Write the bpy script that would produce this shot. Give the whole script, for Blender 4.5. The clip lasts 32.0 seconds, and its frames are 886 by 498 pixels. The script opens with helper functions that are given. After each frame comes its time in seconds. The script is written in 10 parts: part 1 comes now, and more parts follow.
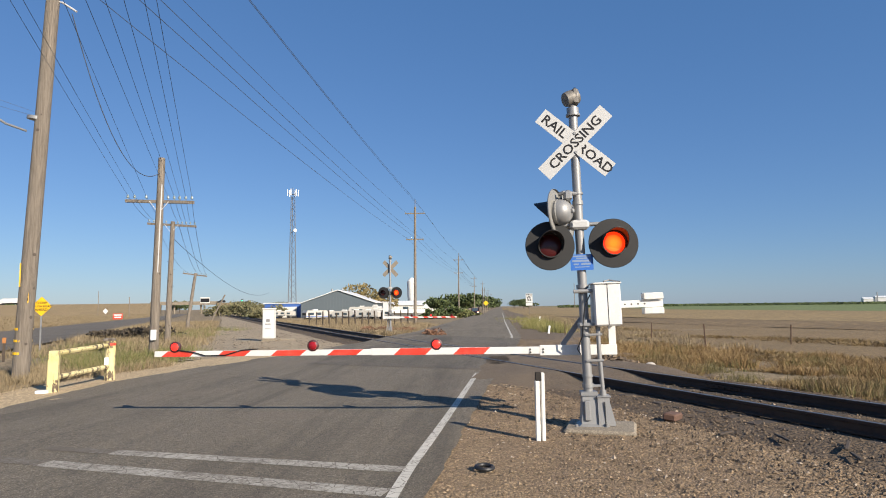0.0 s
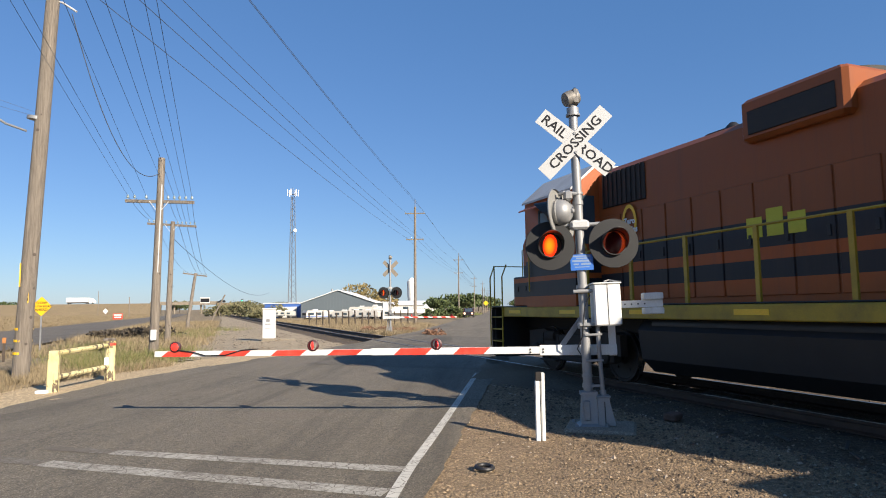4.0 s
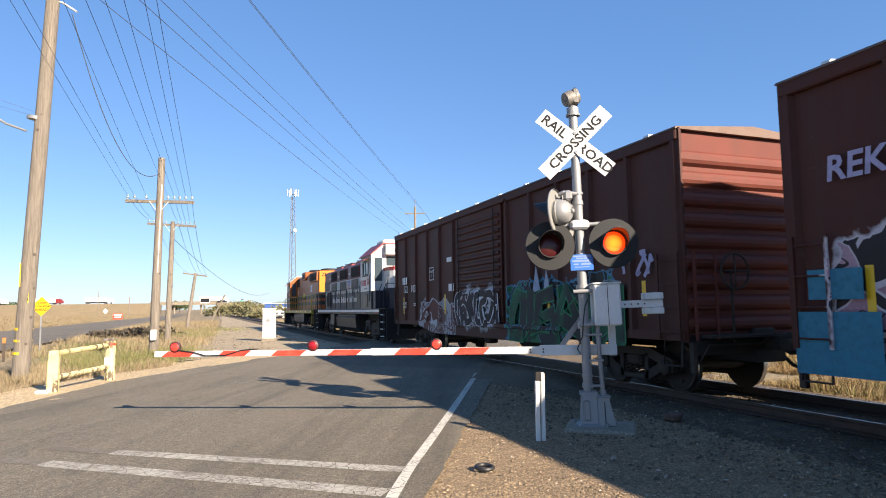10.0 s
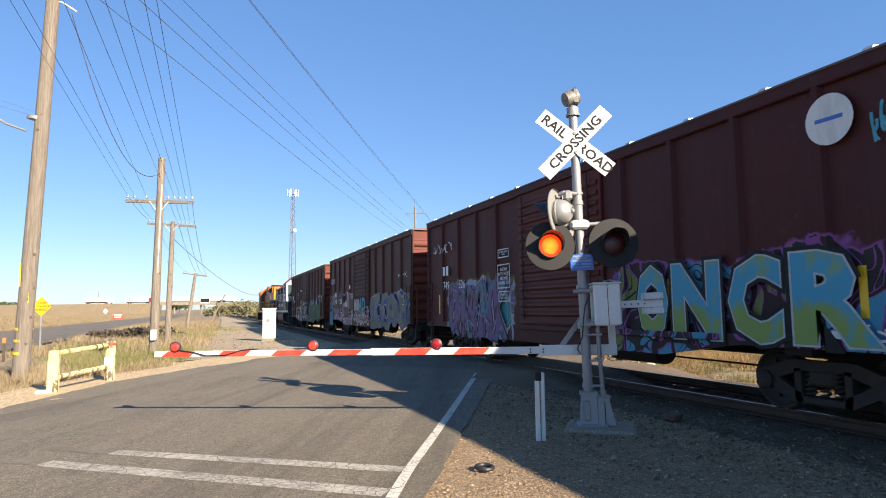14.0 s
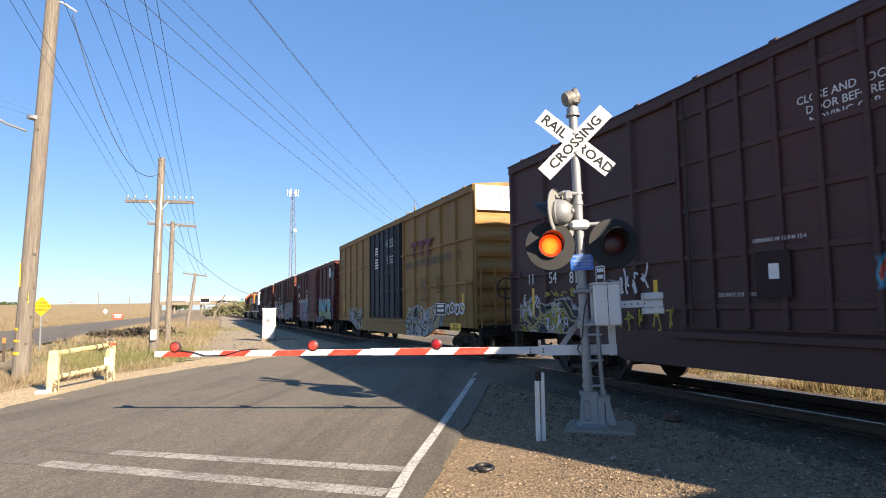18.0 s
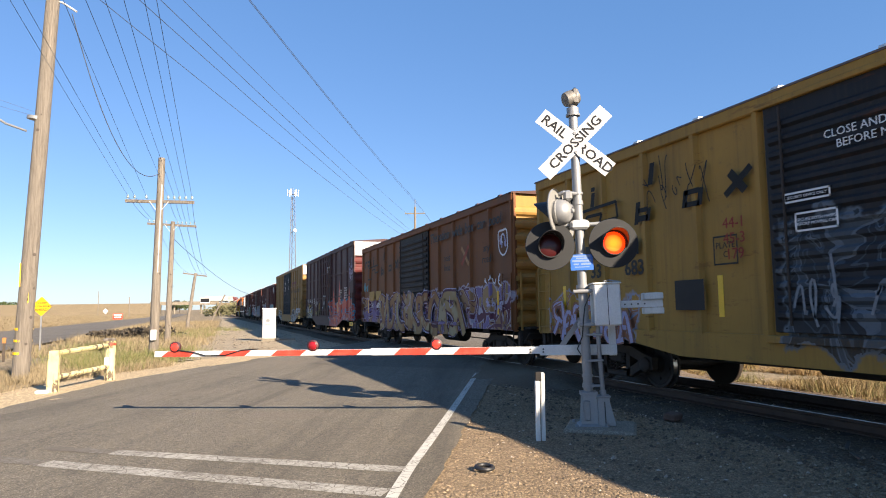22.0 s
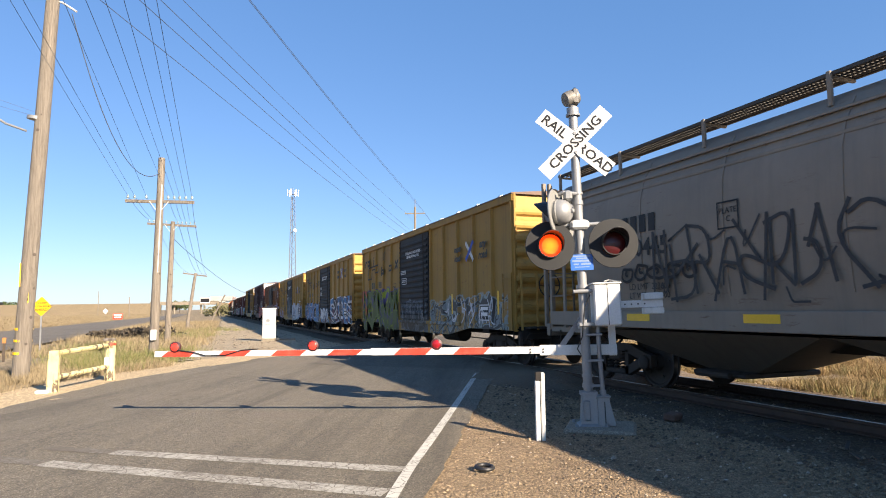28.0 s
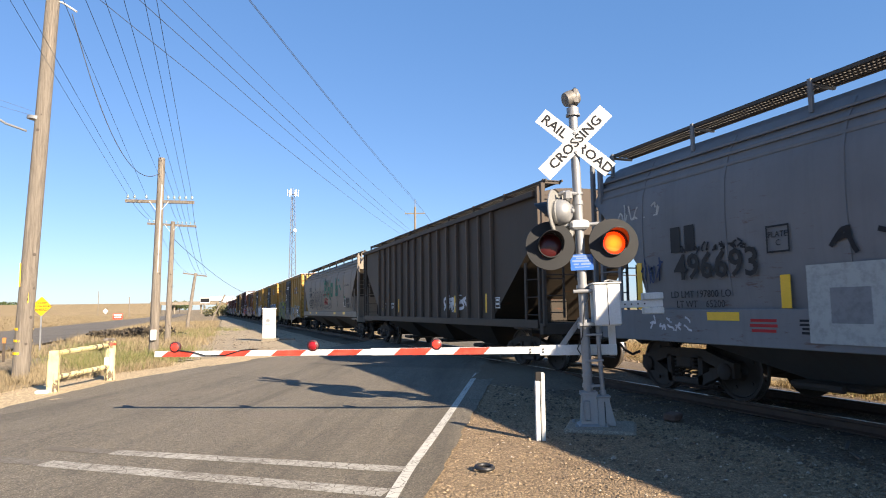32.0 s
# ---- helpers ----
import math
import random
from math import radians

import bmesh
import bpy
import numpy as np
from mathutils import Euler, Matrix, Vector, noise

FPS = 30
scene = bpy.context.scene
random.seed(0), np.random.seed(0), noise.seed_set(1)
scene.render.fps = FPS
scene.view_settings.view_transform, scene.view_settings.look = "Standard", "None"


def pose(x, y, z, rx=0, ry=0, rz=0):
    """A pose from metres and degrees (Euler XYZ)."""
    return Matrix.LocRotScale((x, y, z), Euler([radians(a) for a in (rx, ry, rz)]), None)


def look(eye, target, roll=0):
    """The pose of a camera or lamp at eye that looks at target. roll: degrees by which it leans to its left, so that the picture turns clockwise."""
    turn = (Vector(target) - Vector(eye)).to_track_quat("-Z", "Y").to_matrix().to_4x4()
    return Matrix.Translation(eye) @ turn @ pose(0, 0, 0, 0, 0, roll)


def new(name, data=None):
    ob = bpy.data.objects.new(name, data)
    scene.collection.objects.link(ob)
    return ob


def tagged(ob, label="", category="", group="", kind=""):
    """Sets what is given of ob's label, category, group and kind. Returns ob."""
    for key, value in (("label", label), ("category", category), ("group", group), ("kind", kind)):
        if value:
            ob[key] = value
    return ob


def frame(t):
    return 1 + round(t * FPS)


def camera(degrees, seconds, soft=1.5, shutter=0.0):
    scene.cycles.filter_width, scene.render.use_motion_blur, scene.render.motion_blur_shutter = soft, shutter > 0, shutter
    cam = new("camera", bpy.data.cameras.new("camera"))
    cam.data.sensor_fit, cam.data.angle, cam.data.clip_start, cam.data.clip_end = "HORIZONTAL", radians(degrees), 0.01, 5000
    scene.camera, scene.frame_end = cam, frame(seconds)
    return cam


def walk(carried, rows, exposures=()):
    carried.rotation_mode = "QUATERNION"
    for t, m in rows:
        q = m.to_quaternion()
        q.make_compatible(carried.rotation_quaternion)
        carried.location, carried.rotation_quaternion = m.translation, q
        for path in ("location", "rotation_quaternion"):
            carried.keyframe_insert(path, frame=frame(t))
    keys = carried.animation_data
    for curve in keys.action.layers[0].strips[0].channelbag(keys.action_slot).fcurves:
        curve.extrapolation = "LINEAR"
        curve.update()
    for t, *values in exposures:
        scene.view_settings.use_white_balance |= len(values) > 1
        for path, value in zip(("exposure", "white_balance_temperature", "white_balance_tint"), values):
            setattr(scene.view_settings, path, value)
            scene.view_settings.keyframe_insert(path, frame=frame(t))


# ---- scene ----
# World: +Y runs along the railway in the way the train goes, +X points across it, z = 0 is the road by the stop line.
SECONDS = 32.0
cam = camera(70.0, SECONDS, soft=1.0, shutter=0.05)
EYE = (0.0, 0.0, 1.66)


def aim(yaw, pitch):
    y, p = radians(yaw), radians(pitch)
    return (EYE[0] + math.sin(y) * math.cos(p), EYE[1] + math.cos(y) * math.cos(p), EYE[2] + math.sin(p))


STAND = look(EYE, aim(20.65, 5.21), -0.65)
walk(cam, [(0.0, STAND), (SECONDS, STAND)], exposures=[(0.0, 0.63, 6600, 10), (1.8, 0.63, 6600, 10), (3.2, 0.75, 6600, 10), (5.0, 1.0, 6750, 10), (7.0, 1.25, 6900, 11), (9.0, 1.4, 7000, 12), (SECONDS, 1.4, 7100, 12)])

# ---- sky and sun ----
SUN_WAY = Vector((0.377, -0.926, 0.507)).normalized()
world = bpy.data.worlds.new("sky")
scene.world = world
world.use_nodes = True
wn = world.node_tree.nodes
sky = wn.new("ShaderNodeTexSky")
sky.sky_type = "NISHITA"
sky.sun_disc = False
sky.sun_elevation = math.asin(SUN_WAY.z)
sky.sun_rotation = math.atan2(SUN_WAY.x, SUN_WAY.y)
sky.altitude = 30
sky.air_density = 1.0
sky.dust_density = 0.2
sky.ozone_density = 1.2
wn["Background"].inputs["Strength"].default_value = 0.058
tint = wn.new("ShaderNodeMix")
tint.data_type, tint.blend_type = "RGBA", "MULTIPLY"
tint.inputs["Factor"].default_value = 1.0
tint.inputs["B"].default_value = (0.84, 1.0, 1.3, 1)
world.node_tree.links.new(sky.outputs["Color"], tint.inputs["A"])
even = wn.new("ShaderNodeMix")
even.data_type = "RGBA"
even.inputs["Factor"].default_value = 0.43
even.inputs["B"].default_value = (0.68, 2.45, 6.0, 1)
world.node_tree.links.new(tint.outputs["Result"], even.inputs["A"])
world.node_tree.links.new(even.outputs["Result"], wn["Background"].inputs["Color"])
sun_data = bpy.data.lights.new("sun", "SUN")
sun_data.energy, sun_data.angle, sun_data.color = 5.1, radians(0.53), (1.0, 0.905, 0.77)
sun = new("sun", sun_data)
sun.matrix_world = look(SUN_WAY * 300, (0, 0, 0))

# ---- mesh building ----
class Shape:
    """Gathers verts and faces, with a material slot for each face."""

    def __init__(self):
        self.v, self.f, self.m, self.smooth = [], [], [], []

    def add(self, verts, faces, slot=0, smooth=False):
        n = len(self.v)
        self.v += [tuple(p) for p in verts]
        for f in faces:
            self.f.append([i + n for i in f])
            self.m.append(slot)
            self.smooth.append(smooth)
        return self

    def box(self, x0, x1, y0, y1, z0, z1, slot=0, bevel=0.0, m=None):
        if bevel > 0:
            b = min(bevel, abs(x1 - x0) / 2.1, abs(y1 - y0) / 2.1, abs(z1 - z0) / 2.1)
            ring = lambda xa, xb, ya, yb, z: [(xa + b, ya, z), (xb - b, ya, z), (xb, ya + b, z), (xb, yb - b, z), (xb - b, yb, z), (xa + b, yb, z), (xa, yb - b, z), (xa, ya + b, z)]
            rows = [ring(x0 + b, x1 - b, y0 + b, y1 - b, z0), ring(x0, x1, y0, y1, z0 + b), ring(x0, x1, y0, y1, z1 - b), ring(x0 + b, x1 - b, y0 + b, y1 - b, z1)]
            return self.loft(rows, slot, caps=True, m=m)
        v = [(x0, y0, z0), (x1, y0, z0), (x1, y1, z0), (x0, y1, z0), (x0, y0, z1), (x1, y0, z1), (x1, y1, z1), (x0, y1, z1)]
        if m is not None:
            v = [m @ Vector(p) for p in v]
        return self.add(v, [(0, 3, 2, 1), (4, 5, 6, 7), (0, 1, 5, 4), (1, 2, 6, 5), (2, 3, 7, 6), (3, 0, 4, 7)], slot)

    def loft(self, rows, slot=0, caps=True, smooth=False, m=None):
        n = len(rows[0])
        v = [p for r in rows for p in r]
        if m is not None:
            v = [m @ Vector(p) for p in v]
        f = [(i * n + j, i * n + (j + 1) % n, (i + 1) * n + (j + 1) % n, (i + 1) * n + j) for i in range(len(rows) - 1) for j in range(n)]
        self.add(v, f, slot, smooth)
        if caps:
            k = len(self.v) - len(v)
            self.f += [[k + j for j in reversed(range(n))], [k + (len(rows) - 1) * n + j for j in range(n)]]
            self.m += [slot, slot]
            self.smooth += [False, False]
        return self

    def tube(self, points, r, n=8, slot=0, r1=None, caps=True):
        pts = [Vector(p) for p in points]
        rows = []
        for i, p in enumerate(pts):
            d = (pts[min(i + 1, len(pts) - 1)] - pts[max(i - 1, 0)]).normalized()
            a = d.cross(Vector((0, 0, 1)) if abs(d.z) < 0.95 else Vector((0, 1, 0))).normalized()
            b = d.cross(a)
            k = r if r1 is None else r + (r1 - r) * i / (len(pts) - 1)
            rows.append([p + (a * math.cos(t) + b * math.sin(t)) * k for t in (2 * math.pi * j / n for j in range(n))])
        return self.loft(rows, slot, caps, True)

    def lathe(self, profile, m, n=24, slot=0, caps=True):
        """Turns (radius, height) pairs about the z axis of m."""
        rows = [[(r * math.cos(2 * math.pi * j / n), r * math.sin(2 * math.pi * j / n), h) for j in range(n)] for r, h in profile]
        return self.loft(rows, slot, caps, True, m)

    def prism(self, outline, x0, x1, m=None, slot=0):
        """Pushes an outline of (y, z) pairs along x."""
        n = len(outline)
        v = [(x0, y, z) for y, z in outline] + [(x1, y, z) for y, z in outline]
        if m is not None:
            v = [m @ Vector(p) for p in v]
        f = [tuple(range(n)), tuple(reversed(range(n, 2 * n)))] + [((j + 1) % n, j, n + j, n + (j + 1) % n) for j in range(n)]
        return self.add(v, f, slot)

    def mesh(self, name, mats):
        me = bpy.data.meshes.new(name)
        me.from_pydata(self.v, [], self.f)
        for mat in (mats if isinstance(mats, (list, tuple)) else [mats]):
            me.materials.append(mat)
        me.polygons.foreach_set("material_index", self.m)
        me.polygons.foreach_set("use_smooth", self.smooth)
        me.update()
        bm = bmesh.new()
        bm.from_mesh(me)
        bmesh.ops.recalc_face_normals(bm, faces=bm.faces)
        bm.to_mesh(me)
        bm.free()
        if any(self.smooth):
            me.set_sharp_from_angle(angle=radians(38))
        return me


def part(name, shape, mats, parent, label="", at=None):
    me = shape if isinstance(shape, bpy.types.Mesh) else shape.mesh(name, mats)
    ob = new(name, me)
    ob.parent = parent
    if at is not None:
        ob.matrix_basis = at
    if label:
        tagged(ob, label)
    return ob


def thing(name, label, category, at=None, group="", kind=""):
    ob = new(name)
    ob.empty_display_size = 0.2
    if at is not None:
        ob.matrix_basis = at
    return tagged(ob, label, category, group, kind)


def solid(name, shape, mats, label, category, at=None, group="", kind=""):
    me = shape if isinstance(shape, bpy.types.Mesh) else shape.mesh(name, mats)
    ob = new(name, me)
    if at is not None:
        ob.matrix_basis = at
    return tagged(ob, label, category, group, kind)


def letters(text, size, mat, depth=0.002, align="CENTER", shear=0.0, bold=0.0):
    """A mesh of words that stand in the x-z plane, read from -y."""
    cu = bpy.data.curves.new("words", "FONT")
    cu.body, cu.size, cu.align_x, cu.align_y, cu.extrude, cu.shear, cu.offset = text, size, align, "CENTER", depth, shear, bold
    cu.resolution_u = 2
    ob = bpy.data.objects.new("words", cu)
    me = bpy.data.meshes.new_from_object(ob)
    me.transform(Matrix.Rotation(radians(90), 4, "X"))
    bpy.data.objects.remove(ob)
    bpy.data.curves.remove(cu)
    me.materials.clear()
    me.materials.append(mat)
    return me


# ---- materials ----
class Nodes:
    def __init__(self, name):
        self.mat = bpy.data.materials.new(name)
        self.mat.use_nodes = True
        self.t = self.mat.node_tree
        self.bsdf = self.t.nodes["Principled BSDF"]
        self.co = self.t.nodes.new("ShaderNodeTexCoord").outputs["Object"]

    def put(self, sock, value):
        if isinstance(value, bpy.types.NodeSocket):
            self.t.links.new(value, sock)
        elif isinstance(value, (tuple, list)) and len(value) == 3 and sock.type == "RGBA":
            sock.default_value = (*value, 1)
        else:
            sock.default_value = value

    def noise(self, scale, detail=4, rough=0.6, co=None, stretch=None):
        n = self.t.nodes.new("ShaderNodeTexNoise")
        n.inputs["Scale"].default_value, n.inputs["Detail"].default_value, n.inputs["Roughness"].default_value = scale, detail, rough
        self.t.links.new(self.stretched(stretch, co), n.inputs["Vector"])
        return n.outputs["Fac"]

    def voronoi(self, scale, out="Color", feature="F1", co=None):
        n = self.t.nodes.new("ShaderNodeTexVoronoi")
        n.feature = feature
        n.inputs["Scale"].default_value = scale
        self.t.links.new(co or self.co, n.inputs["Vector"])
        return n.outputs[out]

    def stretched(self, s, co=None):
        if s is None:
            return co or self.co
        n = self.t.nodes.new("ShaderNodeMapping")
        n.inputs["Scale"].default_value = s
        self.t.links.new(co or self.co, n.inputs["Vector"])
        return n.outputs["Vector"]

    def math(self, op, a, b=0.0, c=0.0):
        n = self.t.nodes.new("ShaderNodeMath")
        n.operation = op
        for s, v in zip(n.inputs, (a, b, c)):
            self.put(s, v)
        return n.outputs[0]

    def ramp(self, fac, lo, hi):
        n = self.t.nodes.new("ShaderNodeMapRange")
        n.inputs["From Min"].default_value, n.inputs["From Max"].default_value = lo, hi
        self.put(n.inputs["Value"], fac)
        return n.outputs["Result"]

    def mix(self, fac, a, b, blend="MIX"):
        n = self.t.nodes.new("ShaderNodeMix")
        n.data_type, n.blend_type = "RGBA", blend
        self.put(n.inputs["Factor"], fac)
        self.put(n.inputs["A"], a)
        self.put(n.inputs["B"], b)
        return n.outputs["Result"]

    def xyz(self):
        n = self.t.nodes.new("ShaderNodeSeparateXYZ")
        self.t.links.new(self.co, n.inputs[0])
        return n.outputs

    def random(self):
        return self.t.nodes.new("ShaderNodeObjectInfo").outputs["Random"]

    def island(self):
        return self.t.nodes.new("ShaderNodeNewGeometry").outputs["Random Per Island"]

    def done(self, color, rough=0.7, metal=0.0, bump=None, strength=0.3, distance=0.01):
        self.put(self.bsdf.inputs["Base Color"], color)
        self.put(self.bsdf.inputs["Roughness"], rough)
        self.put(self.bsdf.inputs["Metallic"], metal)
        if bump is not None:
            b = self.t.nodes.new("ShaderNodeBump")
            b.inputs["Strength"].default_value, b.inputs["Distance"].default_value = strength, distance
            self.put(b.inputs["Height"], bump)
            self.t.links.new(b.outputs["Normal"], self.bsdf.inputs["Normal"])
        return self.mat


def mul(c, k):
    return tuple(min(1, x * k) for x in c)


def worn(name, color, rough=0.5, metal=0.0, dirt=(0.10, 0.075, 0.05), amount=0.35, scale=3.0, streak=False, bump=0.15):
    """Paint or bare metal with stains at two scales."""
    n = Nodes(name)
    a = n.noise(scale, 6, 0.65, stretch=(1, 1, 0.25) if streak else None)
    b = n.noise(scale * 14, 4, 0.7)
    c = n.mix(n.ramp(b, 0.3, 0.75), mul(color, 0.88), mul(color, 1.08))
    c = n.mix(n.math("MULTIPLY", n.ramp(a, 0.45, 0.8), amount), c, dirt)
    return n.done(c, n.ramp(a, 0.2, 0.9) if rough is None else n.math("MULTIPLY_ADD", a, 0.25, rough - 0.12), metal, b, bump, 0.004)


def plain(name, color, rough=0.5, metal=0.0):
    mat = worn(name, color, rough, metal, mul(color, 0.6), 0.3, 5.0, False, 0.05)
    if rough >= 0.5:
        mat.node_tree.nodes["Principled BSDF"].inputs["Specular IOR Level"].default_value = 0.2
    return mat


def glowing(name, color, strength):
    n = Nodes(name)
    n.put(n.bsdf.inputs["Emission Color"], color)
    n.bsdf.inputs["Emission Strength"].default_value = strength
    return n.done(mul(color, 0.5), 0.3)


def soil(name, colors, scale=2.0, fine=60.0, strength=0.6, distance=0.02):
    """Loose ground: broad patches, small clods, single stones."""
    n = Nodes(name)
    a, b = n.noise(scale * 0.15, 5), n.noise(scale, 6, 0.7)
    v = n.voronoi(fine, "Color")
    e = n.voronoi(fine, "Distance")
    c = n.mix(n.ramp(b, 0.35, 0.65), colors[0], colors[1])
    c = n.mix(n.math("MULTIPLY", n.ramp(a, 0.4, 0.7), 0.6), c, colors[2])
    c = n.mix(0.35, c, n.mix(n.math("GREATER_THAN", v, 0.62), mul(colors[0], 0.55), mul(colors[1], 1.5)))
    h = n.math("ADD", n.math("MULTIPLY", e, -1.0), n.math("MULTIPLY", n.noise(fine * 0.3, 5, 0.7), 2.0))
    return n.done(c, 0.95, 0, h, strength, distance)


def asphalt(name, base, patch):
    """Worn asphalt: broad patches, tyre-polished streaks, single pale stones in dark binder, fine cracks."""
    n = Nodes(name)
    a = n.noise(0.35, 6, 0.6)
    turn = n.t.nodes.new("ShaderNodeMapping")
    turn.inputs["Rotation"].default_value = (0, 0, radians(25.7))
    n.t.links.new(n.co, turn.inputs["Vector"])
    along = turn.outputs["Vector"]
    s = n.noise(1.6, 6, 0.7, co=along, stretch=(1, 0.25, 1))
    f = n.noise(170, 4, 0.85)
    v = n.t.nodes.new("ShaderNodeTexVoronoi")
    v.inputs["Scale"].default_value = 75
    n.t.links.new(n.co, v.inputs["Vector"])
    pick = n.t.nodes.new("ShaderNodeSeparateColor")
    n.t.links.new(v.outputs["Color"], pick.inputs[0])
    c = n.mix(n.ramp(a, 0.35, 0.65), base, patch)
    c = n.mix(n.math("MULTIPLY", n.ramp(s, 0.42, 0.75), 0.5), c, mul(patch, 1.3))
    c = n.mix(0.5, c, n.mix(n.ramp(f, 0.34, 0.66), mul(base, 0.35), mul(patch, 1.8)))
    c = n.mix(n.math("MULTIPLY", n.math("GREATER_THAN", pick.outputs[0], 0.82), 0.5), c, mul(patch, 2.3))
    c = n.mix(n.math("MULTIPLY", n.math("LESS_THAN", pick.outputs[0], 0.16), 0.6), c, mul(base, 0.35))
    run = n.noise(0.8, 6, 0.7, co=along, stretch=(1.0, 0.07, 1))
    c = n.mix(n.math("MULTIPLY", n.ramp(run, 0.5, 0.66), 0.62), c, mul(base, 0.5))
    scuff = n.noise(2.6, 6, 0.7, co=along, stretch=(1.0, 0.03, 1))
    c = n.mix(n.math("MULTIPLY", n.ramp(scuff, 0.6, 0.7), 0.45), c, mul(base, 0.42))
    worn_bare = n.noise(0.28, 5, 0.7)
    c = n.mix(n.math("MULTIPLY", n.ramp(worn_bare, 0.52, 0.68), 0.4), c, (0.2, 0.155, 0.115))
    warp = n.math("MULTIPLY", n.noise(3, 7, 0.75), 0.05)
    for scale, width, dark in ((0.55, 0.027, 0.28), (2.3, 0.033, 0.3)):
        crack = n.math("ADD", n.voronoi(scale, "Distance", "DISTANCE_TO_EDGE", n.co), warp)
        c = n.mix(n.math("MULTIPLY", n.math("LESS_THAN", crack, width), dark), c, mul(base, 0.3))
    return n.done(c, 0.88, 0, n.math("ADD", f, n.math("MULTIPLY", v.outputs["Distance"], -0.7)), 0.8, 0.012)


M = {}
M["asphalt"] = asphalt("worn_asphalt", (0.118, 0.098, 0.07), (0.16, 0.134, 0.097))
M["asphalt_far"] = asphalt("side_road_asphalt", (0.1, 0.084, 0.064), (0.13, 0.11, 0.084))
M["asphalt_patch"] = asphalt("crossing_asphalt", (0.089, 0.075, 0.055), (0.125, 0.106, 0.079))
M["gravel"] = soil("sandy_gravel", ((0.185, 0.123, 0.07), (0.3, 0.208, 0.12), (0.38, 0.268, 0.152)), 4.0, 48, 1.0, 0.02)

M["apron"] = soil("packed_grit", ((0.12, 0.088, 0.058), (0.165, 0.122, 0.08), (0.21, 0.155, 0.1)), 2.0, 55, 0.8, 0.016)
M["gold_field"] = soil("golden_stubble", ((0.23, 0.158, 0.066), (0.3, 0.208, 0.086), (0.18, 0.127, 0.056)), 0.1, 2)
M["sand"] = soil("pale_roadside_sand", ((0.42, 0.31, 0.18), (0.52, 0.39, 0.23), (0.36, 0.27, 0.16)), 1.5, 30)
M["dirt"] = soil("dry_dirt", ((0.172, 0.115, 0.052), (0.235, 0.16, 0.075), (0.14, 0.096, 0.044)), 0.5, 14)
M["dry_field"] = soil("dry_grass_ground", ((0.2, 0.148, 0.082), (0.27, 0.2, 0.112), (0.165, 0.124, 0.068)), 0.4, 8)
M["ballast"] = soil("track_ballast", ((0.075, 0.051, 0.031), (0.115, 0.08, 0.048), (0.16, 0.112, 0.066)), 3, 26, 0.8, 0.03)
M["yard"] = soil("bare_stony_yard", ((0.25, 0.197, 0.13), (0.35, 0.275, 0.18), (0.42, 0.325, 0.2)), 1.2, 18, 0.4, 0.02)
M["brown_field"] = soil("ploughed_field", ((0.125, 0.08, 0.034), (0.185, 0.122, 0.052), (0.24, 0.165, 0.074)), 0.1, 2)
M["green_field"] = soil("green_crop", ((0.10, 0.14, 0.04), (0.14, 0.18, 0.05), (0.2, 0.2, 0.08)), 0.1, 2)


def road_paint(name, lo, hi, paint_col, bare):
    """Thick old paint, crazed by fine cracks and worn off in patches."""
    n = Nodes(name)
    wear, broad = n.noise(22, 8, 0.8), n.noise(1.1, 4, 0.6)
    lift = n.math("ADD", wear, n.math("MULTIPLY", broad, 0.45))
    c = n.mix(n.ramp(n.noise(5, 5, 0.7), 0.3, 0.7), mul(paint_col, 0.82), paint_col)
    c = n.mix(n.ramp(lift, lo, hi), c, bare)
    crack = n.math("ADD", n.voronoi(7.5, "Distance", "DISTANCE_TO_EDGE", n.co), n.math("MULTIPLY", n.noise(14, 5, 0.7), 0.06))
    c = n.mix(n.math("MULTIPLY", n.math("LESS_THAN", crack, 0.055), 0.85), c, mul(bare, 0.7))
    return n.done(c, 0.8, 0, wear, 0.2, 0.004)


M["line"] = road_paint("road_paint", 0.78, 0.92, (0.56, 0.53, 0.46), (0.15, 0.125, 0.095))
M["line_old"] = road_paint("faded_road_paint", 0.64, 0.84, (0.42, 0.39, 0.33), (0.125, 0.102, 0.075))
M["line_ghost"] = road_paint("ghost_of_road_paint", 0.5, 0.74, (0.3, 0.275, 0.23), (0.122, 0.1, 0.072))
M["rust"] = worn("rusty_rail", (0.075, 0.042, 0.028), 0.7, 0.3, (0.03, 0.02, 0.015), 0.6, 6)
M["rail_top"] = worn("polished_rail_head", (0.34, 0.32, 0.3), 0.38, 1.0, (0.3, 0.25, 0.2), 0.2, 4)
M["tie"] = worn("creosoted_timber", (0.06, 0.045, 0.034), 0.9, 0, (0.11, 0.085, 0.06), 0.6, 8)
M["galv"] = worn("aluminium_paint", (0.29, 0.29, 0.29), 0.48, 0.35, (0.30, 0.28, 0.25), 0.35, 5)
M["white"] = worn("white_sheet_paint", (0.7, 0.69, 0.66), 0.45, 0, (0.42, 0.38, 0.31), 0.25, 4)
M["white_dirty"] = worn("weathered_white_paint", (0.7, 0.69, 0.65), 0.6, 0, (0.3, 0.27, 0.22), 0.5, 6, True)
M["red"] = worn("red_reflective_sheet", (0.62, 0.05, 0.03), 0.4, 0, (0.7, 0.3, 0.2), 0.2, 8)
M["black"] = worn("black_paint", (0.016, 0.016, 0.017), 0.5, 0, (0.06, 0.055, 0.05), 0.3, 6)
